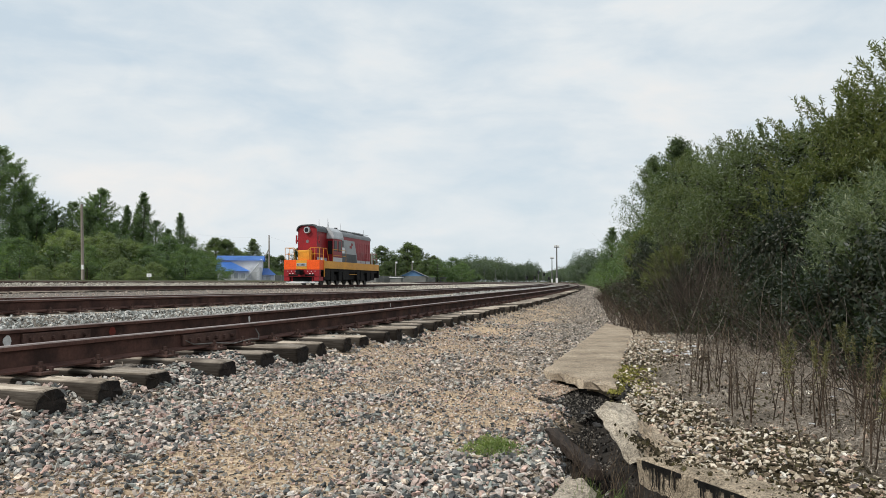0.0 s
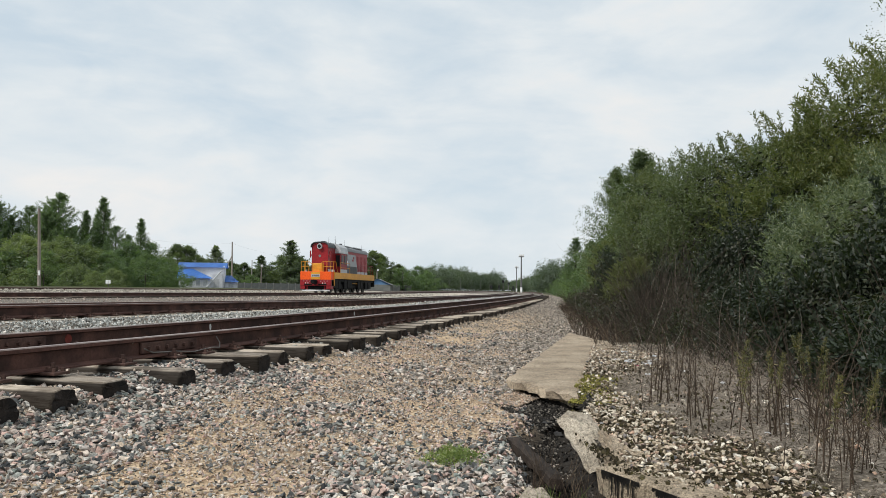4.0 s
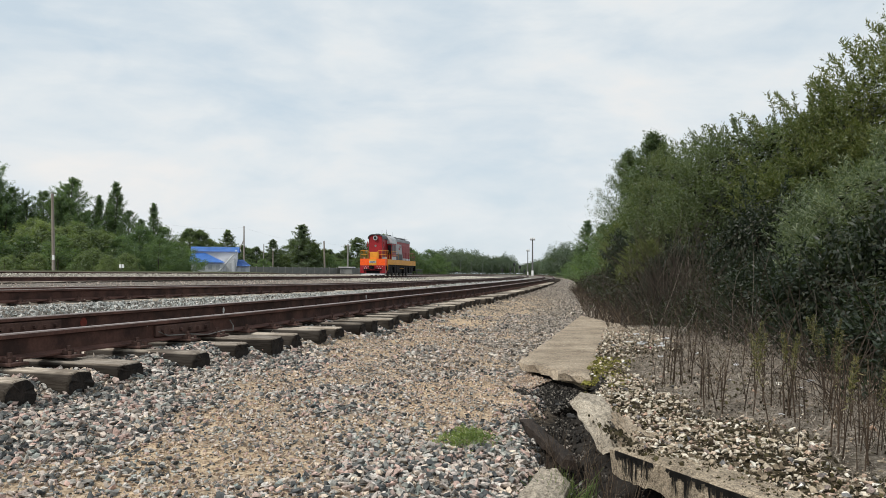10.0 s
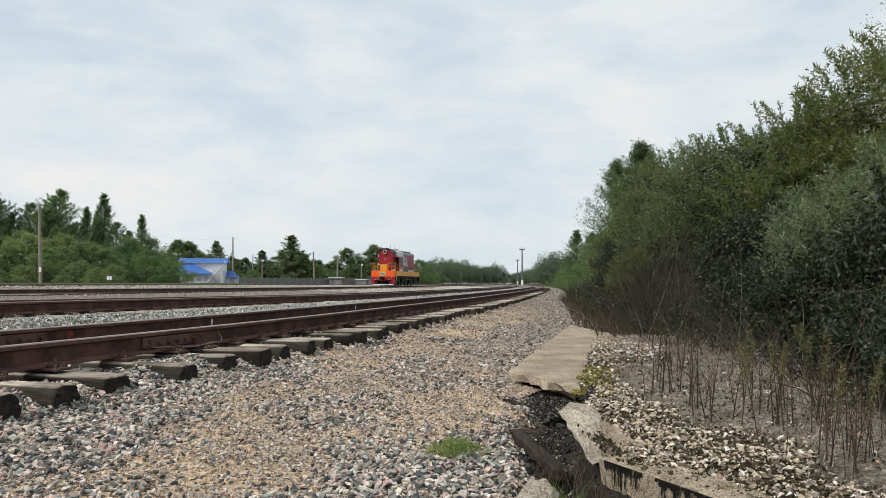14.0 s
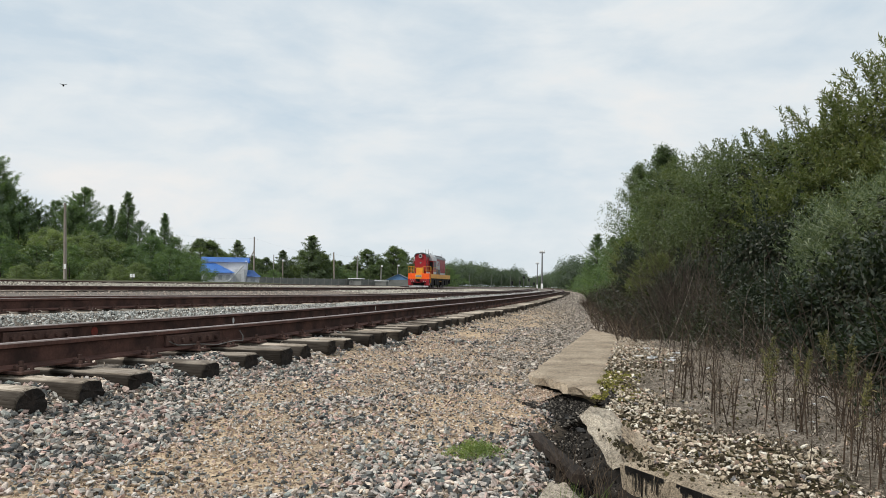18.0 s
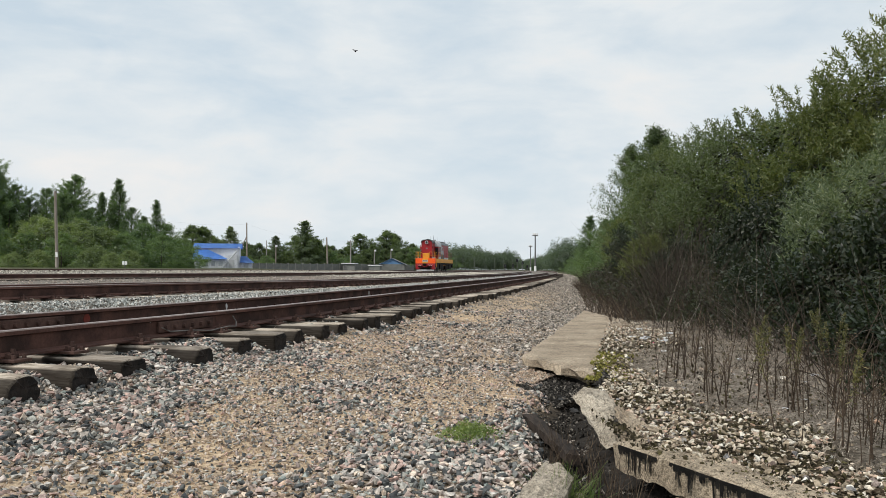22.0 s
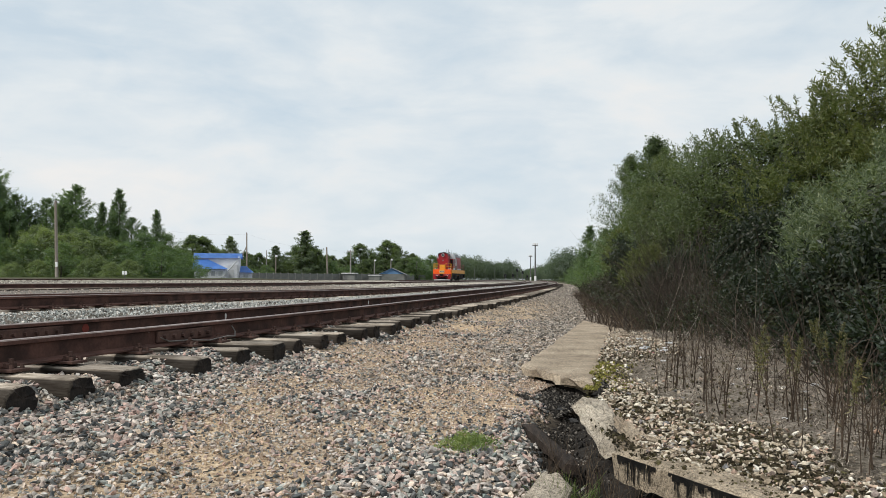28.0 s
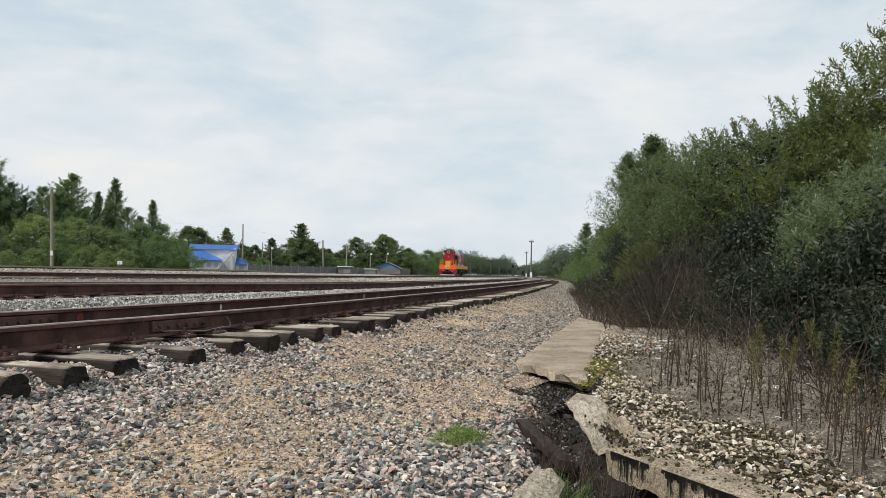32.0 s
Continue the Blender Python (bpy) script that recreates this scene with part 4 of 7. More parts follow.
def locomotive():
    loco = empty("locomotive", frame_at(C3, L3, 57.0), "red, orange and grey diesel shunting locomotive rolling on the third track", "locomotive")
    part("frame_deck", box(-1.45, 1.45, 0.3, LOCO_LEN - 0.3, 1.05, 1.30, 0.02), M_BLACK, loco)
    for s in (-1, 1):
        part("walkway_edge", box(s * 1.55 - 0.04, s * 1.55 + 0.04, 0.97, LOCO_LEN - 0.2, 1.28, 1.86, 0.015), M_YELLOW, loco, "yellow side valance along the walkway")
        part("walkway", box(min(s * 0.80, s * 1.51), max(s * 0.80, s * 1.51), 0.95, LOCO_LEN - 0.3, 1.76, 1.82), M_DGREY, loco)
    # black filler behind the wheels, added for the shadow under the deck
    part("shade_filler", box(-0.62, 0.62, 0.9, LOCO_LEN - 0.5, 0.34, 1.06), M_BLACK, loco)
    part("inner_deck", box(-1.5, 1.5, 0.95, LOCO_LEN - 0.3, 1.30, 1.75), M_BLACK, loco)
    # end facing the viewer
    part("buffer_beam", box(-1.56, 1.56, 0.0, 0.32, 0.62, 1.16, 0.03), M_RED, loco, "red buffer beam")
    part("end_panel", box(-1.56, 1.56, 0.02, 0.96, 1.165, 1.90, 0.02), M_ORANGE, loco, "bright orange end panel")
    for s in (-1, 1):
        part("step_side", box(s * 1.30 - 0.24, s * 1.30 + 0.24, 0.03, 0.9, 0.30, 0.615, 0.02), M_RED, loco)
    part("middle_panel", box(-0.46, 0.46, -0.004, 0.03, 1.20, 1.88), M_YELLOW, loco, "yellow middle of the end panel")
    part("number_board", box(-0.42, 0.42, -0.022, 0.018, 1.42, 1.66), M_LGREY, loco, "pale board with unreadable number")
    for i in range(7):
        part("number_bar", box(-0.36 + i * 0.105, -0.30 + i * 0.105, -0.028, -0.021, 1.46, 1.62), M_BLACK, loco)
    part("coupler", box(-0.20, 0.20, -0.42, 0.02, 0.78, 1.14, 0.06), M_BLACK, loco)
    part("coupler_jaw", box(-0.30, 0.10, -0.56, -0.40, 0.82, 1.16, 0.05), M_BLACK, loco)
    for s in (-1, 1):
        for i in range(2):
            part("hose_cock", tube((s * (0.75 + 0.25 * i), -0.05, 0.86), (s * (0.75 + 0.25 * i), 0.02, 0.86), 0.045), M_WHITE, loco)
    part("rail_guard", box(-1.42, 1.42, 0.10, 0.20, 0.13, 0.26, 0.01), M_WHITE, loco, "white bar of the rail guard")
    part("guard_plate", box(-1.25, 1.25, 0.20, 0.26, 0.24, 0.62), M_BLACK, loco)
    for s in (-1, 1):
        part("guard_strut", box(s * 0.9 - 0.05, s * 0.9 + 0.05, 0.16, 0.3, 0.24, 0.64), M_RED, loco)
    for s in (-1, 1):
        part("corner_grab", box(s * 1.60 - 0.035, s * 1.60 + 0.035, 0.90, 1.0, 0.62, 1.90, 0.01), M_YELLOW, loco, "yellow grab rail at the corner")
        part("beam_recess", box(s * 0.72 - 0.42, s * 0.72 + 0.42, -0.006, 0.01, 0.66, 0.80), M_BLACK, loco)
        for i in range(3):
            part("lamp_dot", tube((s * (0.55 + 0.32 * i), -0.02, 1.04), (s * (0.55 + 0.32 * i), 0.01, 1.04), 0.035, 0.035, 10), M_LGREY, loco)
    # far end
    part("far_buffer_beam", box(-1.56, 1.56, LOCO_LEN - 0.3, LOCO_LEN, 0.6, 1.85, 0.03), M_BLACK, loco)
    # end hood
    part("end_hood", prism(arch(0.84, 1.82, 4.14, 4.58), 1.15, 3.35), M_RED, loco, "red end hood", False)
    part("end_hood_roof", prism([(-0.95, 4.14), (-0.90, 4.14)] + [(0.90 * bowed(math.cos(math.pi - math.pi * i / 10)), 4.14 + 0.46 * bowed(math.sin(math.pi * i / 10), 0.85)) for i in range(1, 10)]
                                + [(0.90, 4.14), (0.95, 4.14)] + [(0.95 * bowed(math.cos(math.pi * i / 10)), 4.14 + 0.54 * bowed(math.sin(math.pi * i / 10), 0.85)) for i in range(1, 10)], 1.02, 3.4), M_DGREY, loco, "dark grey rounded roof cap")
    part("headlight_rim", tube((0, 1.16, 4.24), (0, 0.93, 4.24), 0.27, 0.25, 24), M_LGREY, loco, "round headlight housing")
    part("headlight_lens", tube((0, 1.0, 4.24), (0, 0.915, 4.24), 0.18, 0.17, 20), M_GLASS, loco, "round headlight lens")
    part("badge", tube((0, 1.155, 3.36), (0, 1.13, 3.36), 0.13, 0.12, 12), M_GREY, loco, "small round badge")
    for s in (-1, 1):
        part("marker_lamp", tube((s * 0.98, 1.3, 3.42), (s * 0.98, 1.16, 3.42), 0.10, 0.09, 12), M_RED, loco)
    part("end_door", box(-0.42, 0.42, 1.08, 1.145, 1.9, 2.52, 0.015), M_YELLOW, loco, "yellow sand box lid")
    part("end_cabinet", box(-0.50, 0.50, 0.40, 1.09, 1.90, 2.66, 0.05), M_YELLOW, loco, "yellow sand box before the hood")
    for s in (-1, 1):
        part("hood_band", box(s * 0.845 - 0.012, s * 0.845 + 0.012, 1.2, 3.34, 1.83, 2.14), M_LGREY, loco, "pale grey band at the foot of the hood")
        part("hood_vent", box(s * 0.845 - 0.012, s * 0.845 + 0.012, 1.5, 1.75, 3.35, 3.75), M_BLACK, loco)
        part("rear_mirror", box(s * 1.02 - 0.05, s * 1.02 + 0.05, 1.2, 1.35, 3.2, 3.85, 0.02), M_RED, loco)
    # cab
    cab = part("cab_body", prism([(-1.42, 1.82), (1.42, 1.82), (1.42, 3.72), (-1.42, 3.72)], 3.36, 5.55), M_RED, loco, "red driver's cab")
    part("cab_roof", prism([(-1.50, 3.70), (1.50, 3.70), (1.50, 3.82), (1.36, 4.28), (0.95, 4.60), (0.0, 4.72), (-0.95, 4.60), (-1.36, 4.28), (-1.50, 3.82)], 3.28, 5.68), M_LGREY, loco, "pale grey cab roof")
    for s in (-1, 1):
        part("cab_side_window", box(s * 1.42 - 0.02, s * 1.42 + 0.02, 3.62, 4.30, 2.70, 3.55, 0.02), M_GLASS, cab, "dark side window")
        part("cab_side_window", box(s * 1.42 - 0.02, s * 1.42 + 0.02, 4.62, 5.30, 2.70, 3.55, 0.02), M_GLASS, cab, "dark side window")
        part("cab_end_window", box(s * 1.15 - 0.21, s * 1.15 + 0.21, 3.285, 3.32, 2.45, 3.52, 0.01), M_GLASS, cab, "dark end window")
        part("cab_stripe", box(s * 1.425 - 0.012, s * 1.425 + 0.012, 3.37, 5.54, 1.84, 2.20), M_LGREY, cab, "grey lower panel")
        part("cab_end_door", box(s * 1.12 - 0.27, s * 1.12 + 0.27, 3.325, 3.365, 1.86, 3.62, 0.01), M_RED, cab)
    # long hood
    hood = part("long_hood", prism(arch(0.88, 1.82, 4.08, 4.50), 5.56, 15.0), M_RED, loco, "long engine hood, red towards its end")
    for s in (-1, 1):
        part("grey_panel", side_plate(s, 0.882, 0.90, [(5.57, 1.84), (11.3, 1.84), (10.2, 3.80), (5.57, 3.80)]), M_MGREY, hood, "light grey side panel")
        part("dark_panel", side_plate(s, 0.90, 0.912, [(5.9, 1.86), (10.95, 1.86), (10.7, 2.62), (5.9, 2.62)]), M_DGREY, hood, "dark grey lower panel")
        part("white_board", box(s * 0.91 - 0.012, s * 0.91 + 0.012, 6.0, 7.5, 2.70, 3.12), M_WHITE, hood, "white board with unreadable print")
        part("logo_shape", box(s * 0.91 - 0.012, s * 0.91 + 0.012, 8.9, 9.5, 3.15, 3.35), M_RED, hood, "red mark on the grey panel")
        part("logo_shape", box(s * 0.91 - 0.012, s * 0.91 + 0.012, 9.3, 9.75, 3.38, 3.60), M_RED, hood)
        for i in range(2):
            part("hood_window", box(s * 0.91 - 0.012, s * 0.91 + 0.012, 6.0 + i * 0.75, 6.5 + i * 0.75, 3.2, 3.7, 0.01), M_GLASS, hood)
        for i in range(7):
            part("hood_door", box(s * 0.89 - 0.015, s * 0.89 + 0.015, 11.0 + i * 0.57, 11.48 + i * 0.57, 2.0, 3.7, 0.01), M_RED, hood)
        part("hood_sill", box(s * 0.90 - 0.02, s * 0.90 + 0.02, 10.95, 14.98, 1.83, 2.15), M_LGREY, hood)
    part("hood_roof", prism([(-0.94, 4.08), (0.94, 4.08)] + [(0.94 * bowed(math.cos(math.pi * i / 10)), 4.08 + 0.48 * bowed(math.sin(math.pi * i / 10), 0.85)) for i in range(1, 10)], 5.7, 15.1), M_GREY, loco, "pale grey hood roof")
    part("exhaust_box", box(-0.45, 0.45, 8.2, 9.4, 4.45, 4.70, 0.05), M_DGREY, loco)
    part("roof_hatch", box(-0.62, 0.62, 10.6, 13.6, 4.46, 4.68, 0.05), M_DGREY, loco, "dark radiator fan hatch")
    part("exhaust_stack", tube((0, 7.6, 4.4), (0, 7.6, 4.86), 0.16), M_BLACK, loco)
    for y, h, r in ((2.9, 5.25, 0.03), (4.9, 5.45, 0.03), (5.1, 5.2, 0.03), (8.0, 5.25, 0.02), (14.6, 5.1, 0.02)):
        part("antenna", tube((0.3, y, 4.1), (0.3, y, h), r, 0.008, 6), M_BLACK, loco)
    part("horn", tube((-0.3, 5.6, 4.68), (-0.3, 5.2, 4.74), 0.05, 0.10, 10), M_DGREY, loco)
    part("roof_fitting", box(-0.30, 0.10, 2.2, 2.9, 4.66, 4.78, 0.03), M_BLACK, loco)
    for s in (-1, 1):
        part("roof_rail", tube((s * 0.70, 5.9, 4.60), (s * 0.70, 14.8, 4.60), 0.03, 0.03, 6), M_LGREY, loco, "pale rail along the roof edge")
        part("lamp_bracket", box(s * 1.36 - 0.05, s * 1.36 + 0.05, 0.98, 1.08, 1.9, 2.1, 0.01), M_LGREY, loco)
    # handrails
    end = []
    for s in (-1, 1):
        end += [[(s * 1.5, 0.12, 1.85), (s * 1.5, 0.12, 2.82), (s * 0.72, 0.12, 2.82), (s * 0.72, 0.12, 1.85)], [(s * 1.5, 0.12, 2.35), (s * 0.72, 0.12, 2.35)], [(s * 1.1, 0.12, 1.9), (s * 1.1, 0.12, 2.82)]]
    end.append([(-0.72, 0.12, 2.82), (-0.3, 0.12, 2.5), (0.3, 0.12, 2.5), (0.72, 0.12, 2.82)])
    rail_of_tubes(end, 0.022, M_YELLOW, loco, "end_handrail", "orange-yellow end handrail")
    for s in (-1, 1):
        side = [[(s * 1.5, 0.2, 2.82), (s * 1.5, 1.7, 2.82), (s * 1.5, 2.2, 1.9)], [(s * 1.5, 1.0, 2.35), (s * 1.5, 0.2, 2.35)], [(s * 1.5, 1.0, 1.85), (s * 1.5, 1.0, 2.82)]]
        side += [[(s * 1.5, 3.1, 1.85), (s * 1.5, 3.1, 2.82), (s * 1.5, 6.3, 2.82), (s * 1.5, 6.3, 1.85)], [(s * 1.5, 3.1, 2.35), (s * 1.5, 6.3, 2.35)]]
        rail_of_tubes(side, 0.021, M_YELLOW, loco, "side_handrail", "orange-yellow side handrail")
        long = [[(s * 1.5, 10.4, 2.82), (s * 1.5, 15.3, 2.82)], [(s * 1.5, 10.4, 2.35), (s * 1.5, 15.3, 2.35)]] + [[(s * 1.5, y, 1.85), (s * 1.5, y, 2.82)] for y in (10.4, 11.8, 13.2, 14.3, 15.3)]
        rail_of_tubes(long, 0.022, M_RED, loco, "side_handrail", "red side handrail")
        for k, y0 in ((0, 1.5), (1, LOCO_LEN - 2.2)):
            for i in range(3):
                part("step", box(s * 1.4 - 0.14, s * 1.4 + 0.14, y0 - 0.25, y0 + 0.25, 0.42 + i * 0.3, 0.46 + i * 0.3), M_BLACK, loco)
    # bogies, tanks and wheels
    for y in (4.1, 11.8):
        bogie = part("bogie_frame", box(-1.08, 1.08, y - 2.9, y + 2.9, 0.62, 0.98, 0.05), M_BLACK, loco)
        for s in (-1, 1):
            part("side_frame", box(s * 1.16 - 0.07, s * 1.16 + 0.07, y - 2.8, y + 2.8, 0.50, 0.86, 0.04), M_BLACK, bogie)
            for k in (-1.9, 0, 1.9):
                part("axle_box", box(s * 1.26 - 0.08, s * 1.26 + 0.08, y + k - 0.2, y + k + 0.2, 0.34, 0.76, 0.04), M_BLACK, bogie)
                for d in (-0.42, 0.42):
                    part("spring", tube((s * 1.22, y + k + d, 0.45), (s * 1.22, y + k + d, 0.80), 0.10, 0.10, 10), M_BLACK, bogie)
    part("fuel_tank", box(-1.25, 1.25, 7.4, 9.3, 0.42, 1.04, 0.08), M_BLACK, loco)
    # black boxes added along both sides to fill the dark shade below the deck
    for s in (-1, 1):
        for y0, y1, z0 in ((1.25, 2.6, 0.50), (2.7, 3.5, 0.44), (4.6, 5.5, 0.44), (5.7, 7.3, 0.50), (9.4, 10.2, 0.50), (10.4, 11.3, 0.44), (12.3, 13.2, 0.44), (13.4, 14.6, 0.50)):
            part("shade_box", box(s * 1.38 - 0.09, s * 1.38 + 0.09, y0, y1, z0 - 0.12, 1.27, 0.03), M_BLACK, loco)
    part("cable_duct", box(1.26, 1.50, 7.5, 9.2, 0.86, 0.90), M_YELLOW, loco)
    wheels = []
    for y in AXLES:
        axle = part("wheelset", tube((-1.0, 0, 0), (1.0, 0, 0), 0.09, 0.09, 12), M_BLACK, loco)
        axle.location = (0, y, WHEEL_R)
        for s in (-1, 1):
            bm = tube((s * 0.70, 0, 0), (s * 0.835, 0, 0), WHEEL_R, WHEEL_R, 28)
            add_tube(bm, (s * 0.67, 0, 0), (s * 0.70, 0, 0), WHEEL_R + 0.03, WHEEL_R + 0.03, 28)
            part("tyre", bm, M_STEEL, axle, smooth=False)
            bm = bmesh.new()
            for i in range(4):
                a = math.pi / 4 * (2 * i + 0.5)
                add_tube(bm, (s * 0.845, 0, 0), (s * 0.845, 0.36 * math.cos(a), 0.36 * math.sin(a)), 0.045, 0.03, 6)
            part("spoke", bm, M_BLACK, axle)
        wheels.append(axle)
    for me in {o.data for o in loco.children_recursive}:
        me.transform(Matrix.Diagonal((LOCO_BREADTH, 1, 1, 1)))
    return loco, wheels


LOCO, WHEELS = locomotive()


# ---------------------------------------------------------------- ruined platform
def slab_from(corners, z_top, thick, seed, name, mat, label, rough=0.012, steps=(7, 16), parent=None, tilt=None):
    """A cast slab over four corners (near left, near right, far right, far left) with chipped edges."""
    r = random.Random(seed)
    a, b, c, d = [Vector((*p, 0)) for p in corners]
    nx, ny = steps
    bm = bmesh.new()
    grid = {}
    for k in (0, 1):
        for j in range(ny + 1):
            for i in range(nx + 1):
                s, t = i / nx, j / ny
                p = a * (1 - s) * (1 - t) + b * s * (1 - t) + c * s * t + d * (1 - s) * t
                rim = i in (0, nx) or j in (0, ny)
                n1, n2 = noise.noise(p * 5 + Vector((seed, 0, 3 * k))), noise.noise(p * 17 + Vector((0, seed, 5 * k)))
                jit = Vector((n1 + 0.5 * n2, n2 - 0.7 * n1, 0)) * (rough * (2.2 if j in (0, ny) else 1.0) if rim else 0)
                z = z_top + (tilt(p.x, p.y) if tilt else 0) + rough * (0.5 if rim or tilt else 0.0) * n2 + rough * (0.4 if rim or tilt else 0.0) * noise.noise(p * 40) - (0.010 + 0.012 * abs(n2) if rim and k == 0 else 0) - (thick * (1 + 0.25 * n1) if k else 0)
                grid[i, j, k] = bm.verts.new((p.x + jit.x, p.y + jit.y, z))
    for j in range(ny):
        for i in range(nx):
            bm.faces.new([grid[i, j, 0], grid[i + 1, j, 0], grid[i + 1, j + 1, 0], grid[i, j + 1, 0]])
            bm.faces.new([grid[i, j, 1], grid[i, j + 1, 1], grid[i + 1, j + 1, 1], grid[i + 1, j, 1]])
    for i in range(nx):
        bm.faces.new([grid[i, 0, 0], grid[i, 0, 1], grid[i + 1, 0, 1], grid[i + 1, 0, 0]])
        bm.faces.new([grid[i, ny, 0], grid[i + 1, ny, 0], grid[i + 1, ny, 1], grid[i, ny, 1]])
    for j in range(ny):
        bm.faces.new([grid[0, j, 0], grid[0, j + 1, 0], grid[0, j + 1, 1], grid[0, j, 1]])
        bm.faces.new([grid[nx, j, 0], grid[nx, j, 1], grid[nx, j + 1, 1], grid[nx, j + 1, 0]])
    ob = part(name, bm, mat, parent)
    return tagged(ob, label, "concrete slab") if not parent else ob


Z_PLAT = -0.36
slab_from([(-0.22, 7.17), (0.34, 6.08), (1.08, 13.3), (0.72, 15.3)], Z_PLAT, 0.075, 4, "edge_slab", M_CONCRETE, "weathered concrete platform edge slab with a chipped near end", 0.03, (14, 60))


def plat_z(x, y):
    return Z_PLAT + 0.015 * np.sin(1.9 * x + 0.7 * y) + 0.01 * np.sin(4.1 * y - 2 * x) - 0.03 * np.clip(x - 3.0, 0, 3) + 0.02 * np.clip(3.4 - y, 0, 2) * 0


def pebble_edge(y):
    return np.interp(y, [1.6, 3.28, 3.79, 4.25, 4.75, 5.28, 5.8, 6.4, 7.5, 8.5, 10.0, 12.0], [0.85, 0.82, 1.0, 0.98, 0.78, 0.58, 0.42, 0.30, 0.25, 0.7, 0.9, 0.5])


def build_platform():
    ys = np.arange(0.4, 15.01, 0.1)
    us = np.concatenate([np.linspace(0, 3.2, 34), [4.0, 5.0]])
    gy, gu = np.meshgrid(ys, us, indexing="ij")
    gx = kerb_x(gy) + 0.05 - 0.22 * np.clip((gy - 5.8) / 0.5, 0, 1) + gu
    z = plat_z(gx, gy) - 0.015 + lumps(gx, gy) * 0.6
    z = z - 0.05 * np.clip((0.17 - gu) / 0.05, 0, 1) * np.clip((gy - 6.0) / 0.4, 0, 1)
    z = z - np.clip(gu - 3.2, 0, 5) * 0.22 - np.clip(gy - 12.5, 0, 3) * 0.06 - np.clip(1.3 - gy, 0, 2) * 0.6
    ny, nx = z.shape
    v = np.stack([gx.ravel(), gy.ravel(), z.ravel()], 1)
    i = (np.arange(ny - 1)[:, None] * nx + np.arange(nx - 1)[None, :]).ravel()
    f = np.stack([i, i + 1, i + nx + 1, i + nx], 1)
    me = fast_mesh("platform", v, f)
    me.shade_smooth()
    u = gx - kerb_x(gy)
    pebbly = np.clip((pebble_edge(gy) - u + 0.15) / 0.3, 0, 1) * np.clip((9.5 - gy) / 2.0, 0.35, 1)
    me.attributes.new("pebbly", "FLOAT", "POINT").data.foreach_set("value", pebbly.ravel().astype(np.float32))
    tagged(linked("platform", me, M_SOIL), "low ruined platform of grey compacted soil", "platform", kind="structure")


build_platform()


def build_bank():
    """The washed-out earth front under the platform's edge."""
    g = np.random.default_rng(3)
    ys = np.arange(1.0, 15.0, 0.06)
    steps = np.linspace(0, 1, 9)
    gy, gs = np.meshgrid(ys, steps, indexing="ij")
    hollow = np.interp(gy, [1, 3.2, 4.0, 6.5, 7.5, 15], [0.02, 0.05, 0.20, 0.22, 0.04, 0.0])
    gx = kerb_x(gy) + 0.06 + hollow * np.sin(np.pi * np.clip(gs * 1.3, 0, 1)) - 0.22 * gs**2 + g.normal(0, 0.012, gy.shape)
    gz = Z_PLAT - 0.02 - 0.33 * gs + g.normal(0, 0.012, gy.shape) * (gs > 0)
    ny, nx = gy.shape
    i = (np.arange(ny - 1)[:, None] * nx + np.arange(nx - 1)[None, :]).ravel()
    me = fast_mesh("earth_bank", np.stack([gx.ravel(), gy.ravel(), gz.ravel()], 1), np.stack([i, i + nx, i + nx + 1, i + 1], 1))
    tagged(linked("earth_bank", me, M_SOIL_SHADED), "dark washed-out earth front under the platform edge", "earth bank", kind="structure")


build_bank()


def on_platform(y0, y1, u0, u1, power=1.0, keep_fn=None):
    def place(n):
        y, u = rng.uniform(y0, y1, n), u0 + (u1 - u0) * rng.random(n) ** power
        x = kerb_x(y) + u
        if keep_fn:
            k = rng.random(n) < keep_fn(x, y, u)
            x, y = x[k], y[k]
        return np.stack([x, y, plat_z(x, y) - 0.012 + lumps(x, y) * 0.6], 1)
    return place


def pebble_zone(x, y, u):
    """Dense near the broken kerb, thinning towards the weeds."""
    d = pebble_edge(y) + 0.10 * np.sin(7 * y + 3 * x) + 0.06 * np.sin(17 * x - 5 * y) - u
    clear = 0.75 + 0.25 * np.sin(6.1 * x + 4.3 * y) * np.sin(3.7 * y - 8.0 * x)
    return np.clip((d + 0.10) / 0.20, 0.05, 1) * clear * (1 - 0.7 * np.clip(1 - np.abs(y - 7.3) / 1.1, 0, 1))


strewn("pebbles", M_PEBBLE, "whitish and tan pebbles strewn over the platform", 17500, on_platform(1.9, 6.4, 0.10, 2.2, 1.25, pebble_zone), sizes_between(0.006, 0.024, 1.6), ROUND, "pebbles")
strewn("pebbles_beside_slab", M_PEBBLE, "flat pale stones on the soil beside the slab", 9000, on_platform(6.2, 12.2, -0.02, 1.8, 1.3, pebble_zone), sizes_between(0.009, 0.026, 1.5), ROUND, "pebbles")
strewn("platform_grit", M_GRIT, "grey and tan grit on the platform", 7000, on_platform(2.0, 10.0, 0.0, 2.6), sizes_between(0.003, 0.008), GRIT, "gravel")
strewn("dark_moss", M_MOSS_DARK, "dark brown moss between the pebbles", 13000, on_platform(1.8, 9.5, -0.02, 1.5, 1.2, lambda x, y, u: np.clip(0.25 + pebble_zone(x, y, u), 0, 1)), sizes_between(0.006, 0.019), GRIT, "moss")
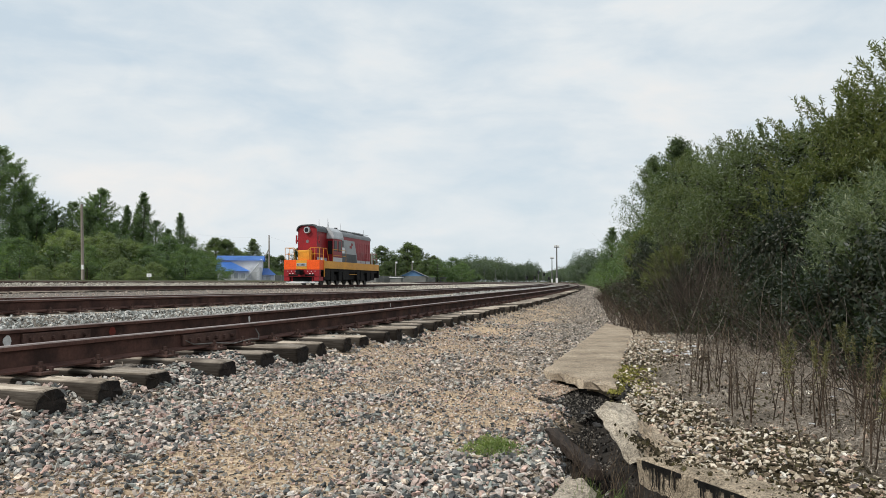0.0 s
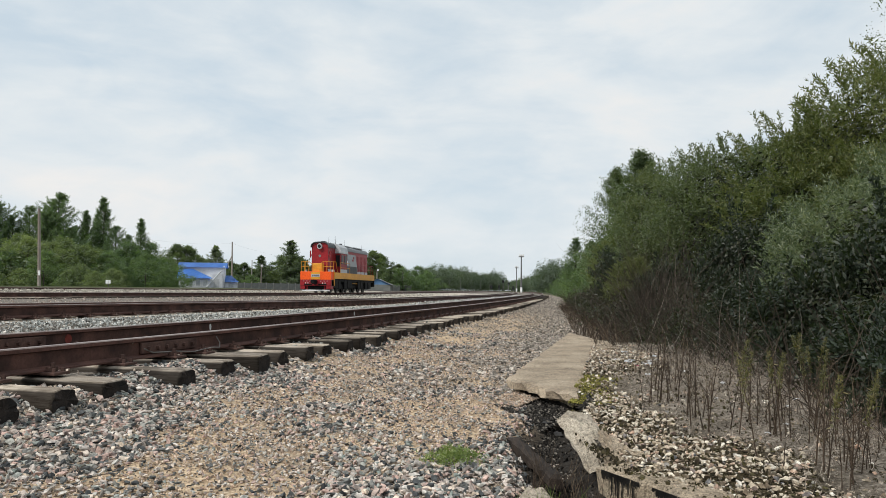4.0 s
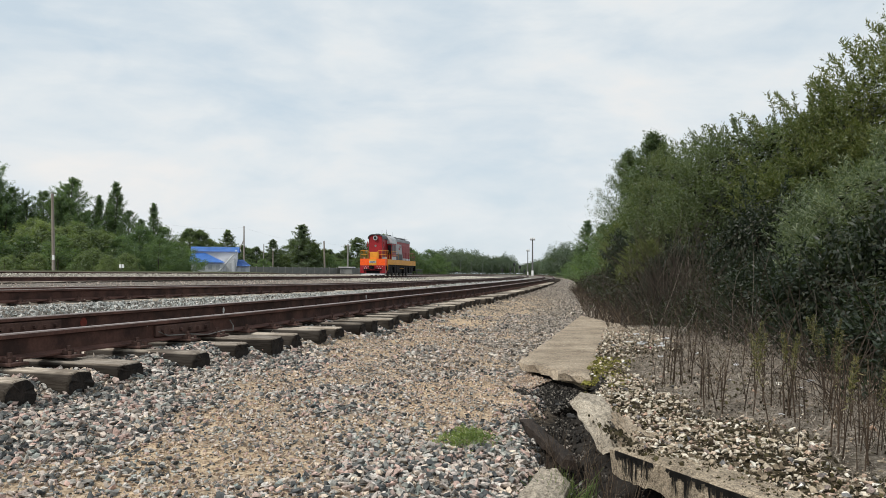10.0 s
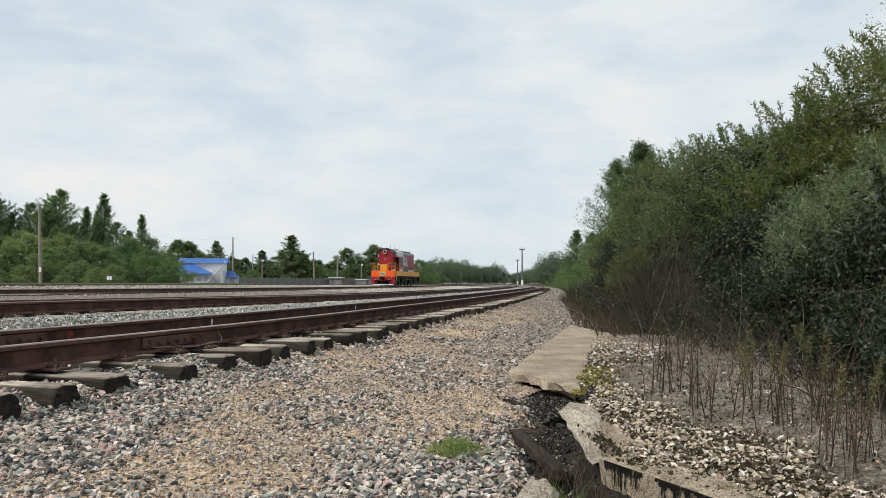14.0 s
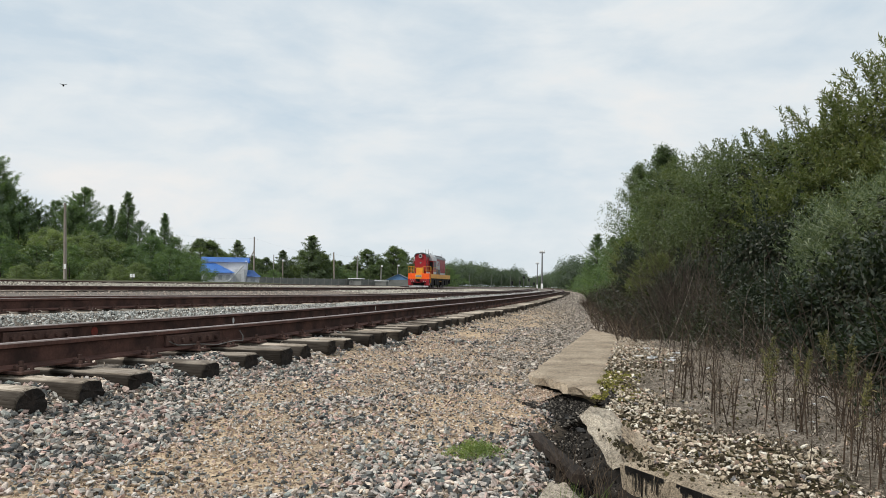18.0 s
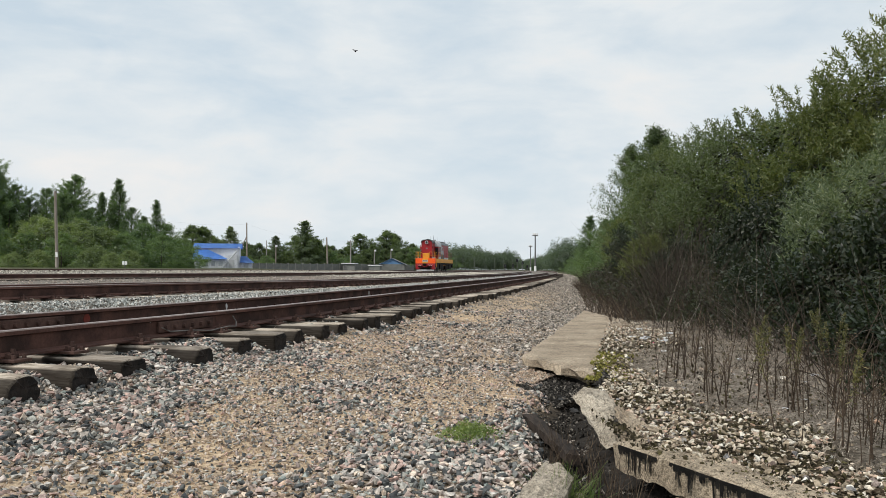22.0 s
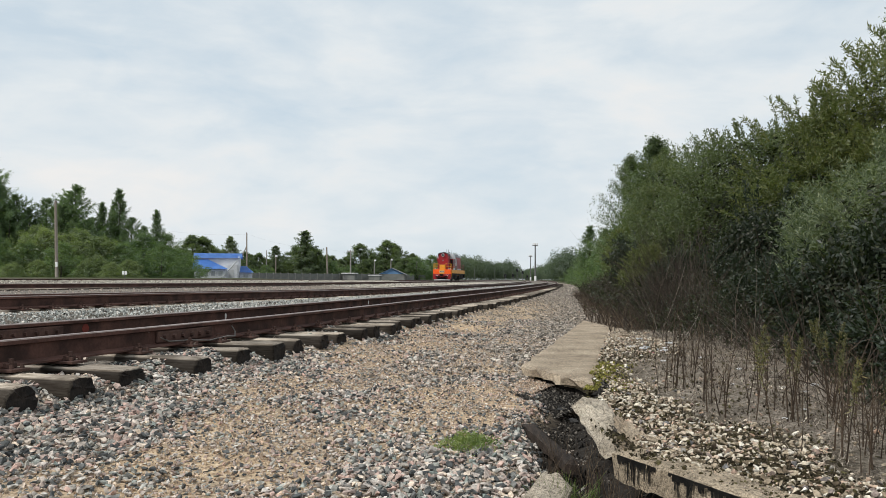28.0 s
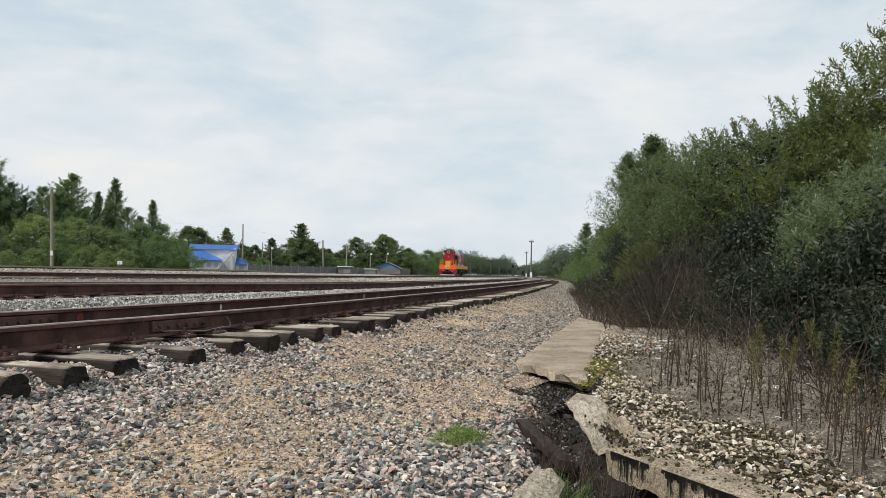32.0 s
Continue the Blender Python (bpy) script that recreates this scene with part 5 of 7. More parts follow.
strewn("green_moss", M_MOSS, "yellow-green moss patch beside the slab", 7000, on_platform(5.9, 7.7, -0.06, 0.30, 1.3, lambda x, y, u: np.clip(0.55 + np.sin(5 * x + 3 * y) * np.sin(4 * y - 9 * x), 0.05, 1)), sizes_between(0.005, 0.016), GRIT, "moss")


def slab_top(n):
    t, s = rng.random(n), rng.random(n)
    y = (7.17 * (1 - s) + 6.08 * s) * (1 - t) + (15.3 * (1 - s) + 13.3 * s) * t
    x = (-0.26 * (1 - s) + 0.34 * s) * (1 - t) + (0.72 * (1 - s) + 1.08 * s) * t
    return np.stack([x, y, np.full(n, Z_PLAT - 0.002)], 1)


strewn("slab_grit", M_GRIT, "loose grit and crumbs lying on the slab", 2600, slab_top, sizes_between(0.0025, 0.008, 2.5), GRIT, "gravel")


def gutter_floor(n):
    y = rng.uniform(2.6, 6.9, n)
    x = kerb_x(y) + rng.uniform(-0.50, 0.30, n)
    keep = rng.random(n) < gutter(x, y)
    x, y = x[keep], y[keep]
    return np.stack([x, y, ground_z(x, y) + lumps(x, y)], 1)


strewn("dark_gravel", M_GRAVEL_DARK, "black gravelly soil in the washed-out hollow", 12000, gutter_floor, sizes_between(0.006, 0.020), GRIT, "gravel")


def bank_face(n):
    y, s = rng.uniform(1.8, 6.8, n), rng.random(n)
    hollow = np.interp(y, [1, 3.2, 4.0, 6.5, 7.5, 15], [0.02, 0.05, 0.20, 0.22, 0.04, 0.0])
    return np.stack([kerb_x(y) + 0.06 + hollow * np.sin(np.pi * np.clip(s * 1.3, 0, 1)) - 0.22 * s**2, y, Z_PLAT - 0.02 - 0.33 * s], 1)


def under_slab(t0, t1, high):
    """The crumbling slope below the slab's broken end, between two places along it."""
    def place(n):
        t, d = rng.uniform(t0, t1, n), 0.40 * rng.random(n) ** 0.8
        x, y = -0.20 + 0.54 * t - 0.80 * d + 0.05, 7.10 - 0.98 * t - 0.42 * d
        return np.stack([x, y, np.maximum(high - 0.22 * d - 0.10 * d * t, ground_z(x, y) - 0.02)], 1)
    return place


strewn("slab_rubble", M_GRIT, "brown crumbling gravel under the broken corner of the slab", 2600, under_slab(0.02, 0.42, -0.472), sizes_between(0.006, 0.017), GRIT, "gravel")
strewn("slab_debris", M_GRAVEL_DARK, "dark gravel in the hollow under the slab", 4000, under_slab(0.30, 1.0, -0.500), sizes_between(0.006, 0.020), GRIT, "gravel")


def beam_top(n):
    t, w = rng.random(n), rng.random(n) ** 0.7
    return np.stack([0.34 + 1.08 * t + (0.02 + 0.12 * w), 3.66 - 1.87 * t + 0.10 * w, np.full(n, Z_PLAT - 0.002)], 1)


strewn("kerb_crumbs", M_GRIT, "crumbs and grit lying along the kerb", 900, beam_top, sizes_between(0.002, 0.009, 2.0), GRIT, "gravel")
strewn("kerb_moss", M_MOSS_DARK, "dark moss along the back of the kerb", 900, beam_top, sizes_between(0.004, 0.012, 1.6), GRIT, "moss")
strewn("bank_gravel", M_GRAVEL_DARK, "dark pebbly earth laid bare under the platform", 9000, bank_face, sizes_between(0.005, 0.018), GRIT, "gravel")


def craggy(name, points, mat, seed, label, rough=0.012, cuts=5, category="rubble", parent=None):
    """A broken lump: the hull of a few corners, its faces knocked uneven."""
    bm = bmesh.new()
    for p in points:
        bm.verts.new(p)
    res = bmesh.ops.convex_hull(bm, input=bm.verts)
    bmesh.ops.delete(bm, geom=[g for g in res["geom_interior"] if isinstance(g, bmesh.types.BMVert)], context="VERTS")
    bmesh.ops.subdivide_edges(bm, edges=bm.edges[:], cuts=cuts, use_grid_fill=True)
    bm.normal_update()
    for v in bm.verts:
        q = v.co * 13 + Vector((seed, 2.0 * seed, 0))
        n = noise.noise(q) + 1.1 * abs(noise.noise(q * 2.6)) + 0.7 * noise.noise(q * 6.5)
        v.co += v.normal * rough * (n - 0.55)
    ob = part(name, bm, mat, parent)
    return ob if parent else tagged(ob, label, category)


def tar_runs(beam, a, b):
    """Tar that ran over the kerb's edge: a broken band with drips of many lengths."""
    r = random.Random(23)
    d = (b - a).normalized()
    out = Vector((d.y, -d.x, 0))
    out = out if out.y < 0 else -out
    bm = bmesh.new()

    def strip(s0, widths, z0, length):
        """One run, narrowing as it goes down."""
        k = len(widths) - 1
        rows = []
        for i, w in enumerate(widths):
            p = a + d * (s0 + r.uniform(-0.002, 0.002)) + out * 0.012
            z = z0 - length * i / k
            rows.append((bm.verts.new(p - d * w / 2 + Vector((0, 0, z))), bm.verts.new(p + d * w / 2 + Vector((0, 0, z)))))
        for m, n in zip(rows[:-1], rows[1:]):
            bm.faces.new((m[0], m[1], n[1], n[0]))

    s = 0.015
    total = (b - a).length
    while s < total * 0.62:
        dense = noise.noise(Vector((s * 5.0, 3.0, 0)))
        w = r.uniform(0.010, 0.030)
        if dense > -0.25:
            strip(s, (w, w * 1.05, w * 0.9, w * 0.6), Z_PLAT - 0.004, r.uniform(0.012, 0.040) * (1 + max(0, dense)))
        if dense > -0.1 and r.random() < 0.45:
            w2 = r.uniform(0.005, 0.014)
            strip(s, (w2 * 1.5, w2, w2 * 0.8, w2, w2 * 0.5), Z_PLAT - 0.012, r.uniform(0.035, 0.105))
        s += w * r.uniform(0.55, 0.95)
    bmesh.ops.solidify(bm, geom=bm.faces[:], thickness=0.003)
    part("tar_run", bm, M_TAR, beam, "black tar run down the kerb face")


def kerb_pieces():
    craggy("kerb_block", [(0.16, 4.80, -0.35), (0.25, 5.32, -0.36), (0.37, 5.05, -0.345), (0.38, 4.54, -0.335), (0.27, 4.64, -0.318), (0.22, 4.95, -0.325), (0.25, 4.78, -0.46), (0.30, 4.05, -0.49), (0.38, 4.05, -0.46), (0.44, 4.5, -0.43),
                          (0.44, 5.0, -0.46), (0.34, 4.30, -0.405)], M_CONCRETE_PALE, 3.7, "broken craggy concrete kerb block tipped out of the platform front", 0.016, 9, "concrete block")
    craggy("kerb_fragment", [(0.385, 4.56, -0.345), (0.43, 4.40, -0.340), (0.52, 3.92, -0.345), (0.42, 3.76, -0.362), (0.35, 4.15, -0.42), (0.38, 3.74, -0.44), (0.48, 4.4, -0.45), (0.58, 3.80, -0.46)], M_CONCRETE, 5.1,
           "splintered concrete fragment wedged behind the kerb", 0.020, 9, "concrete block")
    craggy("kerb_rubble", [(0.50, 4.05, -0.352), (0.56, 3.98, -0.350), (0.62, 3.62, -0.352), (0.54, 3.60, -0.356), (0.50, 3.9, -0.43), (0.60, 3.65, -0.43)], M_CONCRETE_STAINED, 6.3, "crumbling mossy concrete lump behind the kerb", 0.022, 6, "concrete block")
    beam = slab_from([(1.44, 1.73), (1.58, 1.80), (0.50, 3.80), (0.31, 3.64)], Z_PLAT + 0.003, 0.130, 9, "kerb_beam", M_CONCRETE_STAINED, "cracked concrete kerb with black tar runs", 0.020, (7, 90), None,
                     lambda x, y: -0.012 * max(0.0, noise.noise(Vector((x * 9, y * 9, 1.0)))))
    tar_runs(beam, Vector((0.33, 3.61, 0)), Vector((1.44, 1.73, 0)))
    slab_from([(1.42, 1.70), (1.66, 1.86), (0.70, 3.40), (0.485, 3.305)], Z_PLAT - 0.135, 0.40, 10, "footing_wall", M_CONCRETE, "lower concrete footing under the kerb", 0.02, (5, 60))
    slab_from([(-0.20, 2.85), (0.0, 2.80), (0.12, 3.52), (-0.01, 3.70)], -0.47, 0.14, 11, "fallen_fragment", M_CONCRETE_PALE, "fallen concrete fragment among the weeds", 0.03, (10, 20), None, lambda x, y: 0.06 * (y - 3.2) - 0.25 * abs(x + 0.03 - 0.25 * (y - 3.2)))
    slab_from([(0.11, 4.10), (0.18, 4.14), (-0.07, 5.22), (-0.15, 5.18)], -0.52, 0.06, 12, "rotten_plank", M_PLANK, "rotten dark brown plank lying in the gutter", 0.012, (3, 24))
    # the slab's broken end: its foot, and split layers under the edge
    craggy("concrete_lump", [(-0.16, 7.24, -0.440), (-0.09, 7.10, -0.440), (-0.03, 7.34, -0.440), (-0.11, 7.5, -0.440), (-0.17, 7.20, -0.54), (-0.11, 7.10, -0.53), (-0.05, 7.30, -0.52), (-0.12, 7.45, -0.54)], M_CONCRETE_STAINED, 9.4, "dark broken lump under the corner of the slab", 0.016, 6, "concrete block")
    craggy("slab_layer", [(0.02, 6.86, -0.440), (0.33, 6.22, -0.438), (0.40, 6.50, -0.440), (0.12, 7.1, -0.440), (0.05, 6.86, -0.470), (0.33, 6.26, -0.480), (0.40, 6.50, -0.47), (0.12, 7.1, -0.47)], M_CONCRETE_STAINED, 4.9, "split lower layer of concrete under the slab", 0.022, 8, "concrete block")
    craggy("edge_remnant", [(0.90, 11.2, -0.352), (1.16, 11.1, -0.355), (1.22, 12.7, -0.352), (1.06, 12.9, -0.350), (0.90, 11.2, -0.42), (1.16, 11.1, -0.42), (1.22, 12.7, -0.42), (1.06, 12.9, -0.42)], M_CONCRETE, 2.2, "broken-off piece of the edge slab", 0.016, 6, "concrete slab")
    # what is left of the bedding under the slab's broken end, the cavity's shade in its colour
    craggy("slab_bedding", [(-0.08, 7.22, -0.445), (0.33, 6.25, -0.445), (0.48, 6.7, -0.445), (0.15, 7.9, -0.445), (-0.06, 7.2, -0.62), (0.35, 6.22, -0.62), (0.5, 6.6, -0.62), (0.1, 7.9, -0.62)], M_SOIL_SHADED, 8.3, "dark crumbling bedding under the slab", 0.05, 9, "rubble")
    for i, (x, y, z, w) in enumerate(((0.12, 6.10, -0.57, 0.06), (0.2, 5.72, -0.59, 0.05))):
        r = random.Random(i)
        craggy("tar_lump", [(x + r.uniform(-w, w), y + r.uniform(-w, w) * 1.3, z + r.uniform(-0.3, 0.3) * w) for _ in range(9)], M_TAR, i + 0.5, "black lump of broken tar under the slab", 0.015, 2)


kerb_pieces()


# ---------------------------------------------------------------- plants
def leaf_cloud(centres, count, leaf_l, leaf_w, spread_r, seed, droop=0.0, along=None, point=1.0, even=0.0, twig=0.0):
    """Pointed leaves round each centre. along: the way out of the crown there; point: how far the leaves
    point that way; even: how far their faces turn up and out together; twig: the length of the twig they sit on."""
    r = np.random.default_rng(seed)
    n = len(centres) * count
    if isinstance(spread_r, np.ndarray):
        spread_r = np.repeat(spread_r, count)[:, None]
    p = np.repeat(centres, count, 0) + r.normal(size=(n, 3)) * spread_r
    d = r.normal(size=(n, 3))
    d[:, 2] -= droop
    if twig:
        stem = along + r.normal(size=along.shape) * 0.35
        p += np.repeat(stem / np.linalg.norm(stem, axis=1)[:, None], count, 0) * (r.random((n, 1)) - 0.4) * twig
    face = r.normal(size=(n, 3))
    if along is not None:
        out = np.repeat(along, count, 0)
        d = d * 0.7 + out * 1.3 * point
        face = face * (1 - even) + (out * (1.3 - point) + np.array([0, 0, 0.9])) * even * 1.6
    d /= np.linalg.norm(d, axis=1)[:, None]
    s = np.cross(d, face)
    s /= np.linalg.norm(s, axis=1)[:, None] + 1e-9
    l = leaf_l * r.uniform(0.6, 1.25, (n, 1))
    w = leaf_w * r.uniform(0.7, 1.2, (n, 1))
    mid = p + d * l * 0.45
    v = np.stack([p, mid + s * w / 2, p + d * l, mid - s * w / 2], 1).reshape(-1, 3)
    return v, np.arange(n * 4).reshape(-1, 4)


def three_cornered(v):
    """The same leaves with three corners each, for trees seen from afar."""
    q = v.reshape(-1, 4, 3)
    t = np.stack([q[:, 1] * 1.4 - q[:, 3] * 0.4, q[:, 2], q[:, 3] * 1.4 - q[:, 1] * 0.4], 1).reshape(-1, 3)
    return t, np.arange(len(t)).reshape(-1, 3)


def branch_tree(bm, r, base, direction, length, radius, depth, tips, bend=0.35):
    p, d = Vector(base), Vector(direction).normalized()
    steps = 4
    for i in range(steps):
        q = p + d * (length / steps)
        r1 = radius * (1 - 0.22 * (i + 1) / steps * (1.6 if depth == 0 else 1.0))
        add_tube(bm, p, q, radius * (1 - 0.2 * i / steps), r1, 5 if depth else 7, False)
        if depth > 0 and i >= 1:
            for _ in range(2):
                side = Vector((r.gauss(0, 1), r.gauss(0, 1), r.gauss(0.25, 0.5))).normalized()
                branch_tree(bm, r, q, d * 0.6 + side * 0.8, length * r.uniform(0.45, 0.65), r1 * 0.55, depth - 1, tips, bend)
        tips.append((q.copy(), d.copy()))
        p = q
        d = (d + Vector((r.gauss(0, bend), r.gauss(0, bend), r.gauss(0.05, bend * 0.6))) * 0.5).normalized()


def clumped(g, centres, radii, sprays, flat=0.75):
    """Spray centres over the upper and outer side of each clump, and the ways they point."""
    n = len(centres) * sprays
    d = g.normal(size=(n, 3))
    d[:, 2] = np.where(g.random(n) < 0.75, np.abs(d[:, 2]), d[:, 2])
    d /= np.linalg.norm(d, axis=1)[:, None]
    r = np.repeat(radii, sprays)[:, None] * g.uniform(0.55, 1.1, (n, 1))
    return np.repeat(centres, sprays, 0) + d * r * np.array([1, 1, flat]), d + np.array([0, 0, 0.25])


def shrub(name, seed, height, width, stems, mat, leaf_l, leaf_w, clusters, per, spread_r, label, hollow=0.35, low=0.12, droop=0.2, bark=None, top_wisps=10, wand=0.12, side_wands=0):
    """A many-stemmed shrub: stems and limbs, and a crown of leaf sprays with gaps and an uneven outline."""
    r, g = random.Random(seed), np.random.default_rng(seed)
    root = empty(name, Matrix.Identity(4), label, "shrub")
    tips = []
    for i in range(stems):
        bm = bmesh.new()
        a = 2 * math.pi * i / stems + r.uniform(-0.4, 0.4)
        lean = r.uniform(0.15, 0.55)
        branch_tree(bm, r, (0.15 * math.cos(a), 0.15 * math.sin(a), -0.1), (lean * math.cos(a), lean * math.sin(a), 1), height * r.uniform(0.36, 0.50), 0.022 * height / 4, 1, tips)
        part("stem", bm, bark or M_BARK, root)
    # clumps of sprays over a lumpy dome, with darker gaps between them
    bumps = g.normal(size=(9, 3))
    bumps /= np.linalg.norm(bumps, axis=1)[:, None]
    gains = g.uniform(-0.30, 0.32, 9)
    clumps = clusters // 13
    u = g.normal(size=(clumps, 3))
    u /= np.linalg.norm(u, axis=1)[:, None]
    lump = 1 + (np.clip(u @ bumps.T, 0, 1) ** 3 * gains).sum(1)
    rad = (hollow + (0.9 - hollow) * g.random(clumps) ** 0.4) * lump
    c = u * rad[:, None] * np.array([width / 2, width / 2, height * (1 - low) / 2])
    c[:, 2] += height * (low + (1 - low) / 2)
    c, outward = clumped(g, c, width * g.uniform(0.05, 0.115, clumps), 13)
    v, f = leaf_cloud(c, per, leaf_l, leaf_w, spread_r * 0.5, seed, droop, outward, 0.75, 0.45, spread_r * 5)
    # long leafy shoots that stand out of the crown
    wisps, ways = [], []
    for i in range(top_wisps + side_wands):
        a = r.uniform(0, 2 * math.pi)
        k = r.uniform(0, 0.75) if i < top_wisps else r.uniform(0.72, 0.98)
        low_z = height * (low + (1 - low) * (0.5 + 0.47 * math.sqrt(max(0.0, 1 - k * k)) * (1 if i < top_wisps else r.uniform(-0.5, 1))))
        base = np.array([k * width * 0.47 * math.cos(a), k * width * 0.47 * math.sin(a), low_z])
        lean = 0.25 + (0.9 * k if i >= top_wisps else 0.2 * k)
        way = np.array([lean * math.cos(a) + r.gauss(0, 0.15), lean * math.sin(a) + r.gauss(0, 0.15), 1.0])
        way /= np.linalg.norm(way)
        length = r.uniform(0.5, 1.25) * wand * height
        for t in np.linspace(-0.4 * length, length, max(8, int(length / 0.018))):
            wisps.append(base + way * t + np.array([math.cos(a), math.sin(a), -0.4]) * 0.5 * max(t, 0) ** 2)
            ways.append(way)
    wv, wf = leaf_cloud(np.array(wisps), 4, leaf_l * 1.15, leaf_w, 0.010, seed + 7, 0, np.array(ways), 0.55, 0.2)
    v, f = np.concatenate([v, wv]), np.concatenate([f, wf + len(v)])
    linked("crown", fast_mesh("crown", v, f), mat, root)
    # the dark leaf colour stands in for shade inside the crown
    inner_foliage(root, g, 1500, np.array([width / 2, width / 2, height * (1 - low) / 2]) * np.array([0.74, 0.74, 0.86]), height * (low + (1 - low) / 2), 0.10 if height > 2 else 0.055, M_LEAF_SHADED, seed)
    return root


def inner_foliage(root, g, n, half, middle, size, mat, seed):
    """Leaves that fill the inside of a crown."""
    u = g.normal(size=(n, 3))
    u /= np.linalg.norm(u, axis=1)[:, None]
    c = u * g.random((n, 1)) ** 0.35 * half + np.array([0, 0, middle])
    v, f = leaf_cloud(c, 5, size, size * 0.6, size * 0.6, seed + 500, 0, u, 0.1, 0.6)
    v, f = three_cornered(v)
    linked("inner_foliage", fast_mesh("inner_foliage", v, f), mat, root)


def tree(name, seed, height, width, mat, label, leaf_s=0.3, clusters=260, per=16, start=0.15, shape="round", bark=None, category="tree", hang=0.0):
    r, g = random.Random(seed), np.random.default_rng(seed)
    root = empty(name, Matrix.Identity(4), label, category)
    bm = bmesh.new()
    tips = []
    add_tube(bm, (0, 0, -0.3), (0, 0, height * 0.55), 0.016 * height, 0.010 * height, 8, False)
    add_tube(bm, (0, 0, height * 0.55), (r.uniform(-0.2, 0.2), r.uniform(-0.2, 0.2), height * 0.97), 0.010 * height, 0.002 * height, 7, False)
    for i in range(14):
        z = height * (start + 0.05 + (0.9 - start) * i / 14)
        a = i * 2.4 + r.uniform(-0.4, 0.4)
        reach = width / 2 * (1 - (z / height) ** 2) * 0.55 + 0.04 * width
        add_tube(bm, (0, 0, z), (reach * math.cos(a), reach * math.sin(a), z + (reach * 0.5 if shape != "spruce" else -reach * 0.12)), 0.003 * height, 0.0010 * height, 5, False)
    part("trunk", bm, bark or M_BARK, root)
    if shape == "bush":
        clumps = clusters // 6
        t = g.random(clumps) ** 0.85
        z = height * (start + (0.97 - start) * t)
        env = (1 - t**1.6) ** 0.7 * np.minimum(1, 0.55 + 2.5 * t)
        a = g.uniform(0, 2 * np.pi, clumps)
        lump = 1 + 0.22 * np.sin(3 * a + 5 * t + seed) + 0.14 * np.sin(7 * a - 11 * t)
        rad = width / 2 * env * lump * g.random(clumps) ** 0.40
        c = np.stack([rad * np.cos(a), rad * np.sin(a), z], 1)
        size = 0.060 * height * g.uniform(0.55, 1.45, clumps) * (1.12 - 0.92 * t)
        c, out = clumped(g, c, size * 0.85, 6, 0.7)
        reach = max(leaf_s, 0.18) * 0.9
    else:
        # limbs all round the trunk, shorter towards the top, with leafy sprays along their outer part
        k = 7
        limbs = clusters // k
        t = ((np.arange(limbs) + g.random(limbs)) / limbs) ** 1.3
        if shape == "spruce":
            env, rise = (1 - t) ** 0.8 + 0.02, -0.12 + 0.7 * t
        elif shape == "slim":
            env, rise = (1 - t) ** 0.75 * np.minimum(1, 0.45 + 2.2 * t) + 0.02, 0.75 + 0.5 * t
        else:
            env, rise = (1 - t**2.4) ** 0.8 * np.minimum(1, 0.5 + 1.8 * t) + 0.03, 0.45 + 0.6 * t
        a = np.arange(limbs) * 2.4 + g.normal(0, 0.4, limbs)
        lump = 1 + 0.18 * np.sin(2 * a + 6 * t + seed) + 0.16 * np.sin(5 * a - 9 * t)
        far = width / 2 * env * lump * g.uniform(0.65, 1.06, limbs)
        sp = np.linspace(0.30, 1.0, k)[None] * g.uniform(0.92, 1.05, (limbs, k))
        zz = height * (start + (0.98 - start) * t)[:, None] + (rise * far)[:, None] * (sp - 0.55) - hang * height * sp**2 * g.uniform(0, 1, (limbs, k))
        c = np.stack([far[:, None] * sp * np.cos(a)[:, None], far[:, None] * sp * np.sin(a)[:, None], np.minimum(zz, height)], -1).reshape(-1, 3)
        out = np.repeat(np.stack([np.cos(a), np.sin(a), rise - 3 * hang], 1), k, 0)
        out /= np.linalg.norm(out, axis=1)[:, None]
        reach = np.repeat(np.clip(0.020 * height * (1.25 - t), 0.05, 1), k) * np.tile(np.linspace(1.35, 0.7, k), limbs)
        c += g.normal(size=c.shape) * reach[:, None] * 0.8
    v, f = leaf_cloud(c, per, leaf_s, leaf_s * 0.62, reach, seed, 0.15, out, 0.15, 0.66, 0.0 if shape == "bush" else 0.05 * height)
    if leaf_s > 0.12:
        v, f = three_cornered(v)
    linked("crown", fast_mesh("crown", v, f), mat, root)
    if hang == 0:
        inner_foliage(root, g, 120, np.array([width * 0.34, width * 0.34, height * (1 - start) * 0.36]) * (1.0 if shape in ("round", "bush") else 0.5), height * (start + (1 - start) * 0.42), leaf_s * 2.0, mat, seed)
    return root


def planted(proto, x, y, turn, sx=1.0, sz=1.0, z=None, used=[]):
    """Puts the first one itself, later ones as copies."""
    z = float(ground_z(x, y)) if z is None else z
    m = pose(x, y, z, 0, 0, turn)
    if proto not in used:
        used.append(proto)
        proto.scale = (sx, sx, sz)
        proto.matrix_basis = m @ Matrix.Diagonal((sx, sx, sz, 1))
        return proto
    ob = copy_thing(proto, m)
    ob.matrix_basis = m @ Matrix.Diagonal((sx, sx, sz, 1))
    return ob


WILLOW = shrub("willow_shrub", 11, 3.2, 3.4, 7, M_LEAF_WILLOW, 0.085, 0.014, 2400, 20, 0.045, "grey-green willow shrub with long narrow leaves", 0.45, 0.05, 0.1, None, 26, 0.10, 170)
DENSE = shrub("leafy_shrub", 12, 4.6, 4.0, 8, M_LEAF_SHRUB, 0.060, 0.026, 3000, 22, 0.060, "dense dark green leafy shrub beside the platform", 0.45, 0.06, 0.15, None, 30, 0.055, 50)
